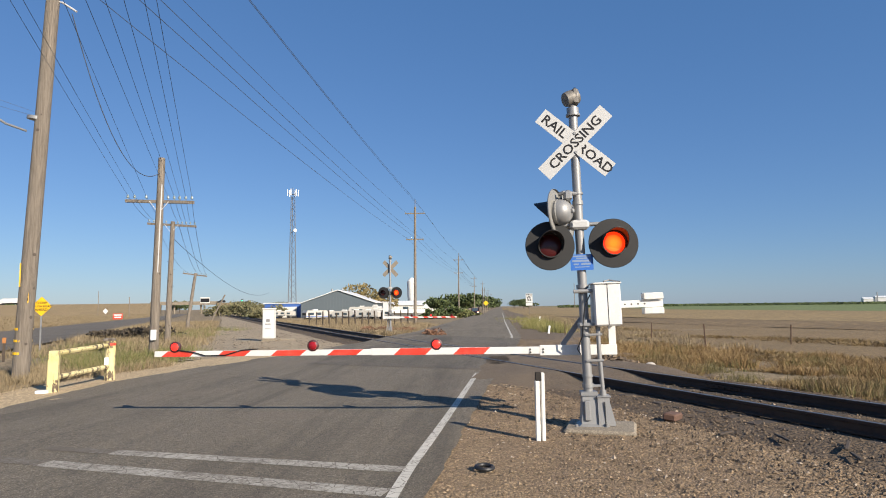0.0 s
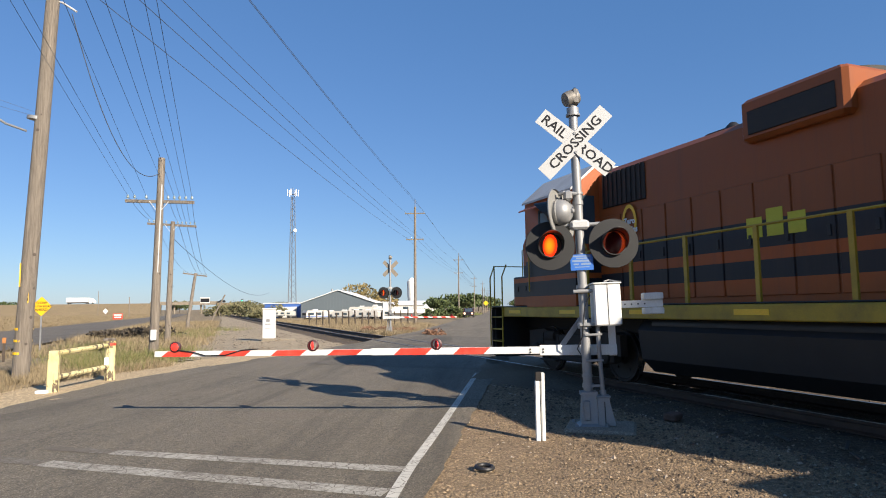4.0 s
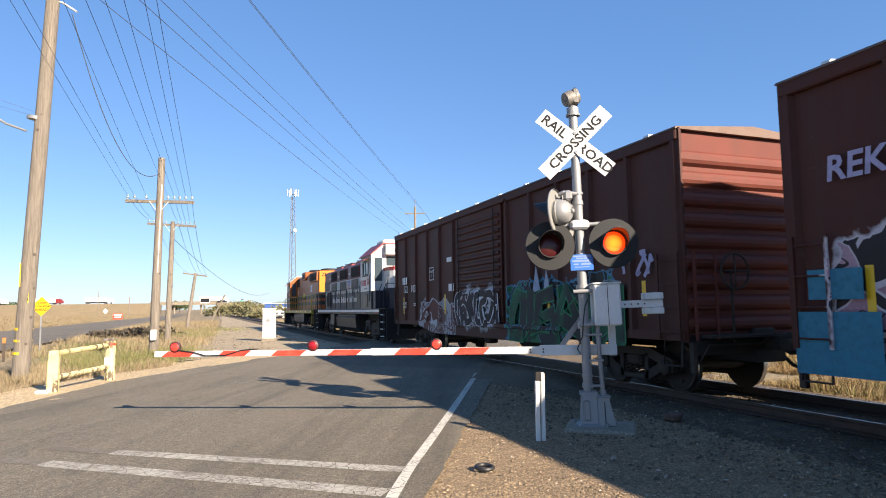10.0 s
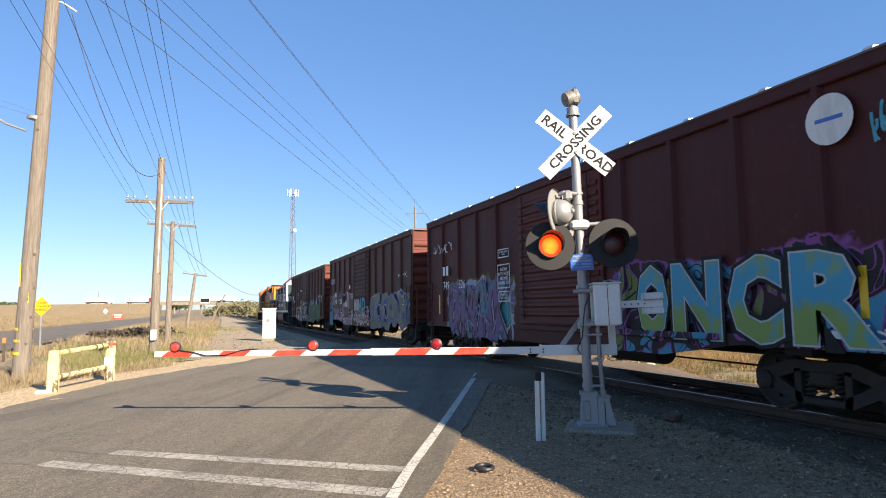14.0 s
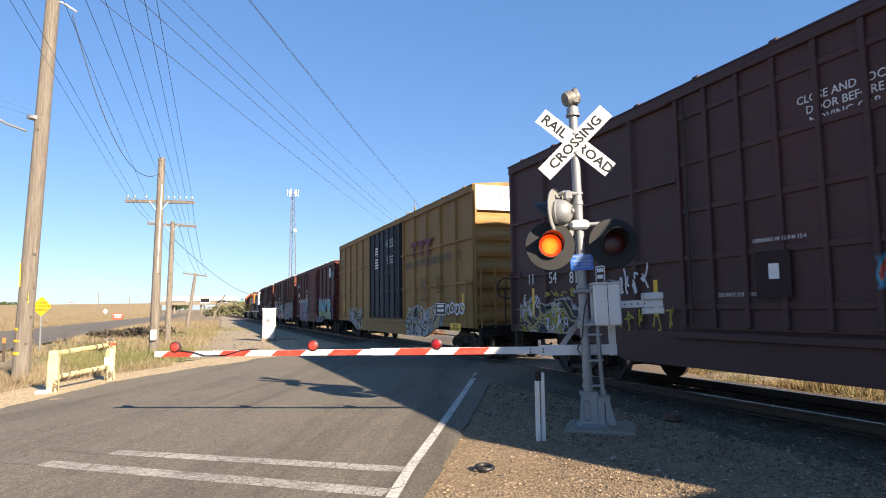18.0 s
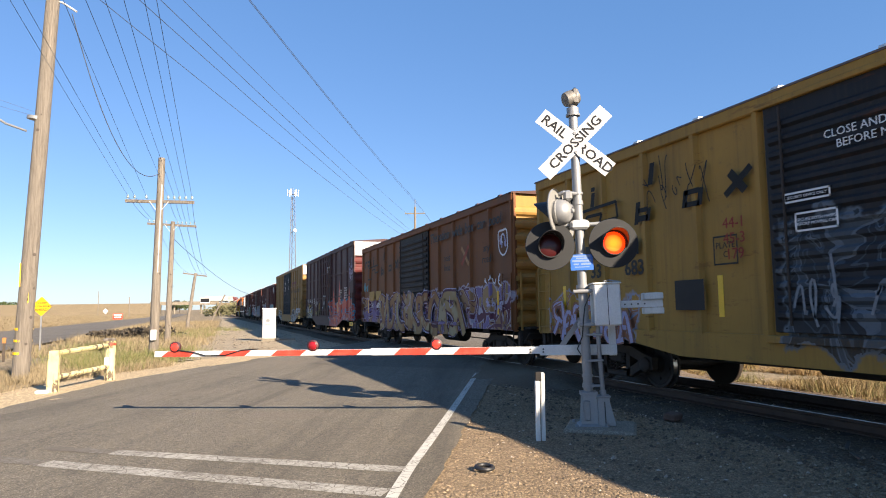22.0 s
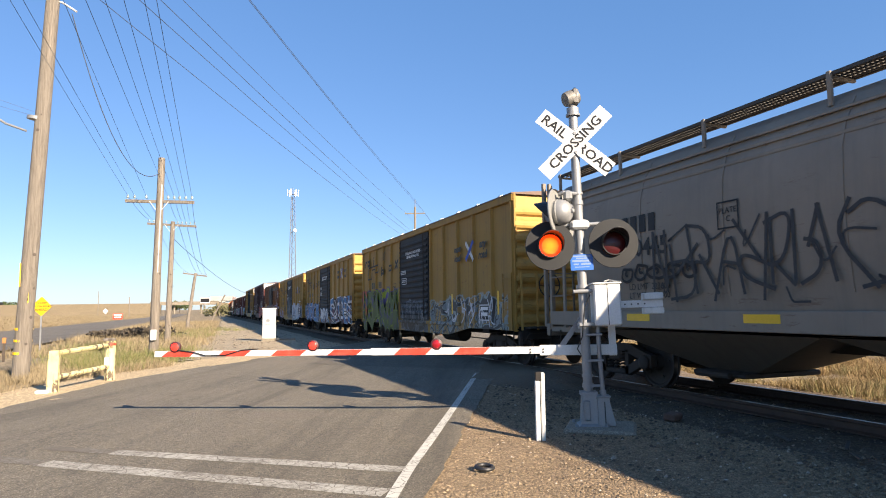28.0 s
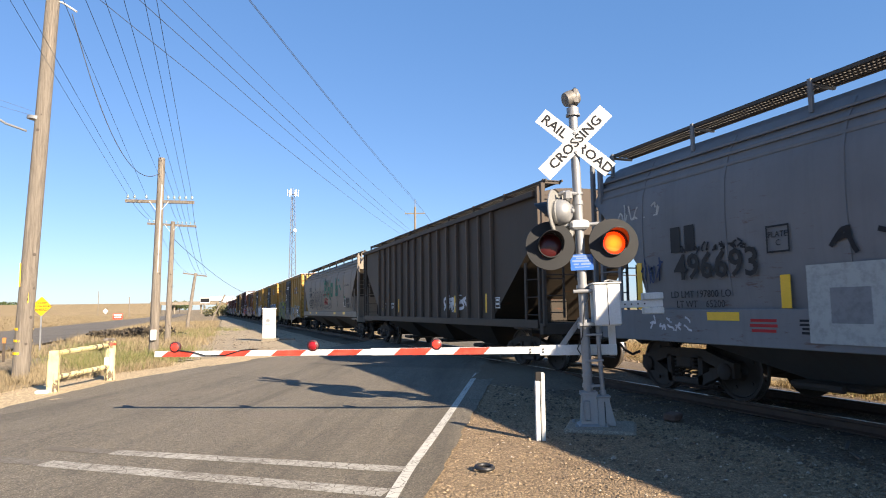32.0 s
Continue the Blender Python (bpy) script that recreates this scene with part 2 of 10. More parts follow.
M["target"] = worn("matt_black_target", (0.0095, 0.0095, 0.01), 0.7, 0, (0.03, 0.028, 0.025), 0.3, 6)
M["sign_sheet"] = worn("greyed_white_sign_sheet", (0.5, 0.5, 0.49), 0.5, 0, (0.34, 0.32, 0.28), 0.3, 4)
M["ink"] = plain("black_lettering", (0.02, 0.02, 0.022), 0.5)
M["blue"] = worn("blue_sign_face", (0.03, 0.14, 0.48), 0.4, 0, (0.1, 0.15, 0.3), 0.2, 8)
M["faint_ink"] = plain("faint_white_print", (0.22, 0.29, 0.42), 0.6)
M["pale_ink"] = plain("white_lettering", (0.75, 0.75, 0.74), 0.5)
M["yellow"] = worn("yellow_sign_sheet", (0.80, 0.47, 0.01), 0.4, 0, (0.6, 0.4, 0.05), 0.2, 5)
M["cream"] = worn("pale_yellow_old_paint", (0.72, 0.62, 0.30), 0.7, 0, (0.13, 0.09, 0.06), 0.75, 5, True)
n = Nodes("weathered_pole_wood")
g = n.noise(5, 8, 0.75, stretch=(6, 6, 0.25))
k = n.noise(1.3, 4)
w = n.noise(9, 6, 0.8, stretch=(9, 9, 0.12))
knot = n.math("LESS_THAN", n.voronoi(2.6, "Distance"), 0.11)
pole_col = n.mix(n.ramp(g, 0.3, 0.7), n.mix(k, (0.1, 0.082, 0.066), (0.15, 0.125, 0.1)), (0.29, 0.245, 0.195))
pole_col = n.mix(n.math("MULTIPLY", n.ramp(w, 0.52, 0.66), 0.75), pole_col, (0.05, 0.04, 0.032))
M["pole"] = n.done(n.mix(n.math("MULTIPLY", knot, 0.7), pole_col, (0.06, 0.045, 0.035)), 0.9, 0, n.math("SUBTRACT", g, n.ramp(w, 0.5, 0.7)), 0.7, 0.02)
M["concrete"] = soil("weathered_concrete", ((0.22, 0.185, 0.138), (0.29, 0.245, 0.185), (0.18, 0.15, 0.11)), 3, 90, 0.2, 0.006)
M["wire"] = plain("overhead_wire", (0.1, 0.12, 0.16), 0.6)
M["dark_glass"] = plain("dark_glass", (0.02, 0.025, 0.03), 0.08)
M["lens_dark"] = plain("unlit_red_lens", (0.06, 0.006, 0.007), 0.3)
M["lens_lit"] = glowing("lit_amber_red_lens", (1.0, 0.028, 0.004), 1.2)
n = Nodes("lit_lamp_heart")
px, py, pz = n.xyz()
rim = n.math("SQRT", n.math("ADD", n.math("MULTIPLY", px, px), n.math("MULTIPLY", py, py)))
rim = n.math("ADD", rim, n.math("MULTIPLY", n.noise(60, 2, 0.5), 0.03))
n.put(n.bsdf.inputs["Emission Color"], n.mix(n.ramp(rim, 0.05, 0.135), (1.0, 0.19, 0.008), (1.0, 0.055, 0.004)))
n.bsdf.inputs["Emission Strength"].default_value = 1.3
M["lens_core"] = n.done((0.5, 0.08, 0.004), 0.3)
M["lamp_red"] = glowing("lit_gate_lamp", (1.0, 0.03, 0.02), 1.3)
M["amber"] = glowing("lamp_heart", (1.0, 0.75, 0.4), 8.0)

# ---- ground, roads, railway ----
TRACK_X, GAUGE = 8.54, 1.435


def rail_z(y):
    return 0.165 - 0.003 * (max(-40, min(y, 260)) - 8)


def ease(t):
    t = max(0.0, min(1.0, t))
    return t * t * (3 - 2 * t)


def base_z(x, y):
    """The lie of the land, without the roads: flat by the road, falling gently along the line, lower beyond it."""
    z = -0.0035 * max(0.0, min(y, 260) - 10)
    z -= 0.30 * ease((x - 10.0) / 3.0)
    return z


def land_z(x, y):
    z = base_z(x, y)
    near = ease((2.6 - abs(x - TRACK_X)) / 1.2)
    z = z * (1 - near) + (rail_z(y) - 0.30) * near
    amp = 0.02 + 0.05 * ease((x - 10) / 4) + 0.05 * ease((-2.5 - x) / 4)
    return z + amp * (noise.noise((x * 0.6, y * 0.6, 0)) + 0.2 * noise.noise((x * 2.1, y * 2.1, 3)))


def road_z(x, y):
    w = ease(1 - (abs(x - TRACK_X) - 1.5) / 4.5)
    z = base_z(min(x, 10.0), y)
    return z * (1 - w) + (rail_z(y) - 0.032) * w + 0.016


def gravel_z(x, y):
    """Gravel, banked up to the edge of the road where that climbs to the crossing."""
    d = (x - 6.4) * 0.875 - (y - 13.6) * 0.485
    k = ease(1 - d / 1.3)
    return land_z(x, y) * (1 - k) + (road_z(x, y) - 0.022) * k


ROAD_D, ROAD_R = Vector((0.4344, 0.9007)), Vector((0.9007, -0.4344))


def by_road(u, v):
    """A place u metres on along the road from the stop line's edge stripe and v to its right."""
    p = Vector((6.0, 13.73)) + ROAD_D * u + ROAD_R * v
    return p.x, p.y


def resample(line, k):
    pts = [Vector(p) for p in line]
    run = [0.0]
    for a, b in zip(pts, pts[1:]):
        run.append(run[-1] + (b - a).length)
    out = []
    for i in range(k + 1):
        s = run[-1] * (i / k)
        j = max(q for q in range(len(pts) - 1) if run[q] <= s + 1e-9)
        f = (s - run[j]) / max(1e-9, run[j + 1] - run[j])
        out.append(pts[j].lerp(pts[j + 1], f))
    return out


def drape(left, right, zfun, lift, nu, nv, ragged=0.0, spread=1.0):
    """A sheet between two lines on the ground."""
    s = Shape()
    a, b = resample(left, nu), resample(right, nu)
    v = []
    for i in range(nu + 1):
        for j in range(nv + 1):
            p = a[i].lerp(b[i], j / nv)
            if ragged and j in (0, nv):
                off = ragged * noise.noise((p.x * 0.9, p.y * 0.9, 7)) + 0.4 * ragged * noise.noise((p.x * 3.7, p.y * 3.7, 2))
                p = p + (b[i] - a[i]).normalized() * off
            v.append((p.x, p.y, zfun(p.x, p.y) + lift))
    s.add(v, [(i * (nv + 1) + j, i * (nv + 1) + j + 1, (i + 1) * (nv + 1) + j + 1, (i + 1) * (nv + 1) + j) for i in range(nu) for j in range(nv)], 0, True)
    return s


def setting(name, shape, mat, label, category):
    me = shape.mesh(name, mat)
    if me.polygons and sum(p.normal.z for p in me.polygons) < 0:
        me.flip_normals()
    ob = new(name, me)
    return tagged(ob, label, category, kind="structure")


# the one sheet of land, fine near the camera and coarse far off
def steps(near, far, fine):
    out, d = [0.0], fine
    while out[-1] < far:
        out.append(out[-1] + d)
        if out[-1] > near:
            d *= 1.22
    return out


pos_x, pos_y = steps(22, 4000, 0.7), steps(60, 4200, 0.7)
gx = sorted([-p for p in pos_x[1:]] + pos_x)
gy = sorted([-p for p in steps(10, 4000, 1.0)[1:]] + pos_y)
land = Shape()
land.add([(x, y, land_z(x, y) - 0.05) for y in gy for x in gx],
         [(j * len(gx) + i, j * len(gx) + i + 1, (j + 1) * len(gx) + i + 1, (j + 1) * len(gx) + i) for j in range(len(gy) - 1) for i in range(len(gx) - 1)], 0, True)
setting("ground", land, M["dry_field"], "dry grass land reaching to the horizon", "ground")

# sandy gravel between road and railway
setting("ground_gravel", drape([(-5.0, -8), (0.6, 4.0), (5.4, 12.9), (6.4, 14.8)], [(7.4, -12), (7.4, 2), (7.3, 8), (7.2, 14.2)], lambda x, y: gravel_z(x, y) + 0.012 * noise.noise((x * 4, y * 4, 1)), 0.0, 90, 40, 0.05),
        M["gravel"], "sandy gravel with small stones beside the road", "gravel")
# pale sand along the far kerb-less edge, and the stony yard by the line
setting("ground_sand", drape([(-8.6, 4), (-4.6, 12.96), (-3.3, 17.3), (-0.9, 22.4), (3.0, 27.2)], [(-6.6, 4), (-3.0, 12.8), (-1.7, 16.7), (0.9, 21.3), (5.5, 27)], land_z, 0.012, 80, 6, 0.3),
        M["sand"], "pale sandy road shoulder", "shoulder")
setting("ground_yard", drape([(-0.9, 22.8), (-0.2, 34), (1.6, 70), (3.4, 140), (5.0, 300)], [(6.4, 27.8), (6.6, 36), (6.8, 70), (6.9, 140), (6.9, 300)], land_z, 0.015, 120, 8, 0.35),
        M["yard"], "stony bare strip beside the railway", "gravel")
# beyond the line: dirt lane, ploughed strip, green crop
setting("ground_lane", drape([(20.5, -120), (21, 20), (27, 42), (46, 78)], [(45.5, -120), (45.5, 20), (45.2, 45), (50, 80)], land_z, -0.005, 90, 6, 0.5),
        M["dirt"], "bare pale dirt farm lane", "dirt lane")
setting("ground_plough", drape([(45.5, -200), (45.5, 45), (50, 80), (62, 110)], [(66, -200), (66.2, 53), (69, 95), (74, 130)], land_z, 0.0, 60, 10, 0.8),
        M["brown_field"], "dark ploughed field strip", "field")
setting("ground_stubble", drape([(66, -300), (66.4, 60), (76, 135), (130, 265), (420, 900)], [by_road(-400, 95), by_road(-40, 95), by_road(50, 95), by_road(220, 95), by_road(900, 95)], land_z, 0.0, 80, 14, 0.5),
        M["gold_field"], "golden stubble field", "field")
setting("ground_crop", drape([by_road(-500, 95), by_road(0, 95), by_road(1600, 95)], [by_road(-500, 640), by_road(0, 640), by_road(1600, 640)], land_z, 0.03, 30, 12, 0.5),
        M["green_field"], "green irrigated crop field", "field")
# the shoulder on the far right of the road, past the line
def heap_z(x, y):
    """Loose dirt falling away from the road's edge to the land."""
    off = (x - 6.4) * 0.872 - (y - 13.6) * 0.49
    low, top = land_z(x, y) - 0.03, road_z(x, y) - 0.06
    w = ease((5.6 + 0.9 * noise.noise((x * 0.8, y * 0.8, 3)) - off) / 4.6)
    return low + max(0.0, top - low) * w + w * (0.07 * noise.noise((x * 1.7, y * 1.7, 6)) + 0.045 * noise.noise((x * 5, y * 5, 4)) + 0.02 * noise.noise((x * 13, y * 13, 4)))


M["heap"] = soil("heaped_dirt", ((0.13, 0.092, 0.056), (0.2, 0.143, 0.086), (0.28, 0.2, 0.12)), 3.0, 30, 0.9, 0.025)
setting("ground_heap", drape([by_road(5, 0.4), by_road(19, 1.3)], [by_road(3, 6.5), by_road(19, 6.8)], heap_z, 0.004, 110, 60, 0.3),
        M["heap"], "loose heaped dirt beside the crossing", "dirt")
setting("ground_shoulder", drape([by_road(19, 1.3), by_road(60, 1.9), by_road(400, 1.9)], [by_road(19, 6.8), by_road(60, 6.0), by_road(400, 5.0)], heap_z, 0.004, 140, 8, 0.4),
        M["apron"], "dusty road shoulder", "shoulder")

# main road: it runs on as one sheet over the crossing
ROAD_LEFT = [(-12.5, -12), (-6.9, 4), (-3.4, 12.6), (-1.95, 16.9), (0.69, 21.4), (3.4, 24.8), (6.6, 28.3), (11, 36.8), (28.5, 73.2), (120, 263), (1500, 3125)]
ROAD_RIGHT = [(-6.0, -8), (2.3, 6.2), (6.4, 13.6), (11.2, 22.1), (15.9, 30.5), (17.2, 33.0), (19.5, 37.8), (24, 47.1), (36.5, 73), (128, 262), (1508, 3122)]


def sheet_between(left, right, cuts, nv, zfun, lift):
    s, v, rows = Shape(), [], 0
    for a0, a1, b0, b1, k in zip(left, left[1:], right, right[1:], cuts):
        for i in range(k + (1 if a1 is left[-1] else 0)):
            p, q = Vector(a0).lerp(Vector(a1), i / k), Vector(b0).lerp(Vector(b1), i / k)
            for j in range(nv + 1):
                c = p.lerp(q, j / nv)
                if j in (0, nv):
                    c = c + (q - p).normalized() * (0.08 * noise.noise((c.x * 1.3, c.y * 1.3, 5)) + 0.04 * noise.noise((c.x * 5, c.y * 5, 5)))
                v.append((c.x, c.y, zfun(c.x, c.y) + lift))
            rows += 1
    s.add(v, [(i * (nv + 1) + j, i * (nv + 1) + j + 1, (i + 1) * (nv + 1) + j + 1, (i + 1) * (nv + 1) + j) for i in range(rows - 1) for j in range(nv)], 0, True)
    return s


setting("road", sheet_between(ROAD_LEFT, ROAD_RIGHT, (20, 40, 25, 20, 16, 16, 24, 30, 20, 10), 30, road_z, 0.0), M["asphalt"], "worn grey two-lane asphalt road over the crossing", "road")
setting("road_patch", drape([(3.0, 19.5), (8.3, 28.5), (13.0, 37.0)], [(6.6, 13.9), (11.3, 22.0), (15.6, 30.0)], road_z, 0.006, 50, 16, 0.25), M["asphalt_patch"], "darker asphalt patch over the rails", "road")
setting("road_side", drape([(-18.5, -10), (-17.5, 40), (-16.5, 140), (-15, 400)], [(-9.2, 4), (-7.9, 40), (-8.0, 140), (-8.5, 400)], base_z, 0.06, 60, 8, 0.12), M["asphalt_far"], "dark side road parallel to the railway", "road")


def stripe(name, line, width, mat, label):
    pts = resample(line, max(2, int(sum((Vector(b) - Vector(a)).length for a, b in zip(line, line[1:])) / 0.35)))
    left, right = [], []
    for i, p in enumerate(pts):
        d = (pts[min(i + 1, len(pts) - 1)] - pts[max(0, i - 1)]).normalized()
        o = Vector((-d.y, d.x)) * width / 2
        left.append(p + o)
        right.append(p - o)
    s = Shape()
    v = []
    for l, r in zip(left, right):
        for j in range(4):
            p = l.lerp(r, j / 3)
            v.append((p.x, p.y, road_z(p.x, p.y) + 0.0035))
    s.add(v, [(i * 4 + j, i * 4 + j + 1, (i + 1) * 4 + j + 1, (i + 1) * 4 + j) for i in range(len(pts) - 1) for j in range(3)], 0, True)
    return setting(name, s, mat, label, "road marking")


stripe("trim_edge_line", [(1.55, 5.45), (2.0, 6.35), (6.0, 13.73)], 0.11, M["line"], "white painted road edge line")
stripe("trim_edge_line_far", [(15.3, 30.4), (16.8, 33.4), (19.0, 38), (35.5, 72.5), (90, 185)], 0.12, M["line"], "white painted road edge line")
stripe("trim_stop_line_front", [(1.93, 6.33), (-0.95, 8.42)], 0.23, M["line_old"], "worn white painted stop line")
stripe("trim_stop_line_back", [(1.55, 5.62), (-1.6, 8.13)], 0.25, M["line_old"], "worn white painted stop line")
stripe("trim_stop_line_trace", [(-0.96, 8.43), (-1.75, 9.0)], 0.2, M["line_ghost"], "nearly worn away stop line end")
stripe("trim_stop_line_rest", [(-1.61, 8.14), (-2.3, 8.69)], 0.22, M["line_ghost"], "nearly worn away stop line end")

# ---- railway ----
railway = thing("railway_track", "single railway track with rusty rails on timber ties", "railway track", kind="structure")
bed = drape([(6.2, -290), (6.2, 0), (6.3, 60), (6.4, 320)], [(10.9, -290), (10.9, 0), (10.8, 60), (10.7, 320)],
            lambda x, y: base_z(min(x, 9.5), y) - 0.04 + (rail_z(y) - 0.15 - base_z(min(x, 9.5), y)) * ease((2.5 - abs(x - TRACK_X)) / 0.9) + 0.035 * noise.noise((x * 3, y * 3, 9)), 0.0, 640, 20)
setting("railway_bed", bed, M["ballast"], "dark stony ballast under the rails", "ballast")


def bed_z(x, y):
    return base_z(min(x, 9.5), y) - 0.04 + (rail_z(y) - 0.15 - base_z(min(x, 9.5), y)) * ease((2.5 - abs(x - TRACK_X)) / 0.9) + 0.035 * noise.noise((x * 3, y * 3, 9))


def apron_z(x, y):
    """From the ballast up to the level of the road at the crossing."""
    w = ease((y + 0.25 * noise.noise((x * 1.1, y * 1.1, 5)) - 10.9) / 2.3)
    low = max(gravel_z(x, y), bed_z(x, y)) - 0.01
    return low * (1 - w) + (road_z(x, y) + 0.006) * w


setting("ground_apron", drape([(4.1, 10.2), (5.15, 12.2), (6.15, 14.0), (7.25, 16.1), (8.25, 17.9)], [(10.6, 10.6), (10.7, 12.5), (10.8, 14.5), (11.0, 16.5), (11.3, 18.2)], apron_z, 0.0, 70, 60, 0.15),
        M["apron"], "packed grit ramp beside the crossing", "gravel")
RAIL = [(-0.07, -0.17), (-0.07, -0.155), (-0.012, -0.13), (-0.012, -0.05), (-0.036, -0.038), (-0.036, -0.006), (-0.03, 0.0), (0.03, 0.0), (0.036, -0.006), (0.036, -0.038), (0.012, -0.05), (0.012, -0.13), (0.07, -0.155), (0.07, -0.17)]
for side in (-1, 1):
    x = TRACK_X + side * (GAUGE / 2 + 0.036)
    s = Shape()
    ys = [-290 + 4 * i for i in range(153)]
    s.loft([[(x + a, y, rail_z(y) + b) for a, b in RAIL] for y in ys], 0)
    rail = part("rail", s, M["rust"], railway, "rusty steel rail with bright head")
    t = Shape()
    t.loft([[(x - 0.026, y, rail_z(y)), (x + 0.026, y, rail_z(y)), (x + 0.026, y, rail_z(y) + 0.0015), (x - 0.026, y, rail_z(y) + 0.0015)] for y in ys], 0)
    part("rail_head", t, M["rail_top"], rail, "polished running surface")
    # joint bars bolted on the web
    for y in (9.6, 21.5):
        j = Shape()
        j.box(x + side * -0.035, x + side * -0.012, y - 0.45, y + 0.45, rail_z(y) - 0.13, rail_z(y) - 0.05, 0, 0.008)
        for k in range(6):
            j.tube([(x + side * -0.03, y - 0.38 + 0.15 * k, rail_z(y) - 0.09), (x + side * -0.06, y - 0.38 + 0.15 * k, rail_z(y) - 0.09)], 0.016, 6)
        part("joint_bar", j, M["rust"], rail)
tie = Shape().box(-1.3, 1.3, -0.115, 0.115, -0.22, -0.18, 0, 0.012).mesh("tie", M["tie"])
for i in range(150):
    y = -6 + 0.52 * i
    if 12.2 < y < 28 or y > 62:
        continue
    part("tie", tie, None, railway, at=pose(TRACK_X + random.uniform(-0.05, 0.05), y, rail_z(y) + random.uniform(-0.012, 0.0), 0, 0, random.uniform(-1.5, 1.5)))
# flangeway grooves beside the rails in the crossing
for side in (-1, 1):
    x = TRACK_X + side * (GAUGE / 2 - 0.03)
    s = Shape()
    s.box(x - 0.03, x + 0.03, 13.6, 28.6, -0.02, 0.0)
    s.v = [(a, b, c + road_z(a, b) + 0.009) for a, b, c in s.v]
    part("flangeway", s, M["black"], railway, "dark flangeway groove in the asphalt")

# ---- the train ----
def train_s(t):
    """How far the train has come."""
    T = (0.0, 3.0, 5.5, 8.0, 9.0, 13.0, 17.0, 19.0, 21.0, 23.0, 27.5, 28.0, 32.0)
    D = (1.9, 0.2, -1.62, -2.99, -3.3, -4.34, -4.8, -4.75, -4.5, -4.0, -1.5, -1.2, 2.2)
    T, D = np.array(T), np.array(D)
    m = np.gradient(D, T)
    i = int(min(max(np.searchsorted(T, t) - 1, 0), len(T) - 2))
    h = T[i + 1] - T[i]
    u = (t - T[i]) / h
    d = (2 * u**3 - 3 * u**2 + 1) * D[i] + (u**3 - 2 * u**2 + u) * h * m[i] + (-2 * u**3 + 3 * u**2) * D[i + 1] + (u**3 - u**2) * h * m[i + 1]
    return 8.1 * t + d


CARS = []  # (thing, offset of its middle in the train, wheelsets with their radius)
GRADE = math.degrees(math.atan(-0.003))

M["truck"] = worn("grimy_truck_iron", (0.038, 0.028, 0.022), 0.8, 0.05, (0.085, 0.06, 0.04), 0.5, 4)
M["under"] = worn("grimy_underframe", (0.018, 0.015, 0.013), 0.85, 0, (0.05, 0.038, 0.028), 0.5, 4)
M["wheel"] = worn("wheel_steel", (0.04, 0.03, 0.024), 0.7, 0.2, (0.03, 0.025, 0.02), 0.5, 5)
M["tread"] = worn("bright_tread", (0.5, 0.48, 0.46), 0.3, 1.0, (0.2, 0.18, 0.16), 0.3, 5)
M["mark_yellow"] = plain("yellow_reflector_strip", (0.85, 0.50, 0.02), 0.4)
# roof seams: pale so that their raised edges look caught by the sun
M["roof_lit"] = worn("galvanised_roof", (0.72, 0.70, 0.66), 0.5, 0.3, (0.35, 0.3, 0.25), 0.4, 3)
M["roof_dull"] = worn("rusty_roof_sheet", (0.16, 0.1, 0.075), 0.7, 0.1, (0.09, 0.06, 0.045), 0.5, 3)


def wheelset_mesh(r):
    s = Shape()
    for side in (-1, 1):
        m = Matrix.Translation((side * 0.70, 0, 0)) @ Matrix.Rotation(radians(90 * side), 4, "Y")
        s.lathe([(0.09, -0.06), (r + 0.026, -0.03), (r + 0.026, -0.005), (r + 0.002, 0.01)], m, 32, 0, False)
        s.lathe([(r + 0.002, 0.01), (r, 0.095)], m, 32, 1, False)
        s.lathe([(r, 0.095), (r - 0.045, 0.1)], m, 32, 0, False)
        s.lathe([(r - 0.045, 0.1), (r - 0.065, 0.075), (r * 0.55, 0.045), (r * 0.34, 0.06), (0.13, 0.11), (0.12, 0.16), (0.0, 0.16)], m, 32, 0, False)
        for k in range(5):
            a = 2 * math.pi * k / 5
            s.lathe([(0.03, 0.05), (0.03, 0.075), (0.0, 0.08)], m @ Matrix.Translation((0.62 * r * math.cos(a), 0.62 * r * math.sin(a), 0)), 8, 0, False)
    s.tube([(-0.75, 0, 0), (0.75, 0, 0)], 0.08, 12)
    return s.mesh("wheelset", [M["wheel"], M["tread"]])


WHEELS = {}


def wheelset(parent, y, r):
    if r not in WHEELS:
        WHEELS[r] = wheelset_mesh(r)
    return part("wheelset", WHEELS[r], None, parent, at=pose(0, y, r))


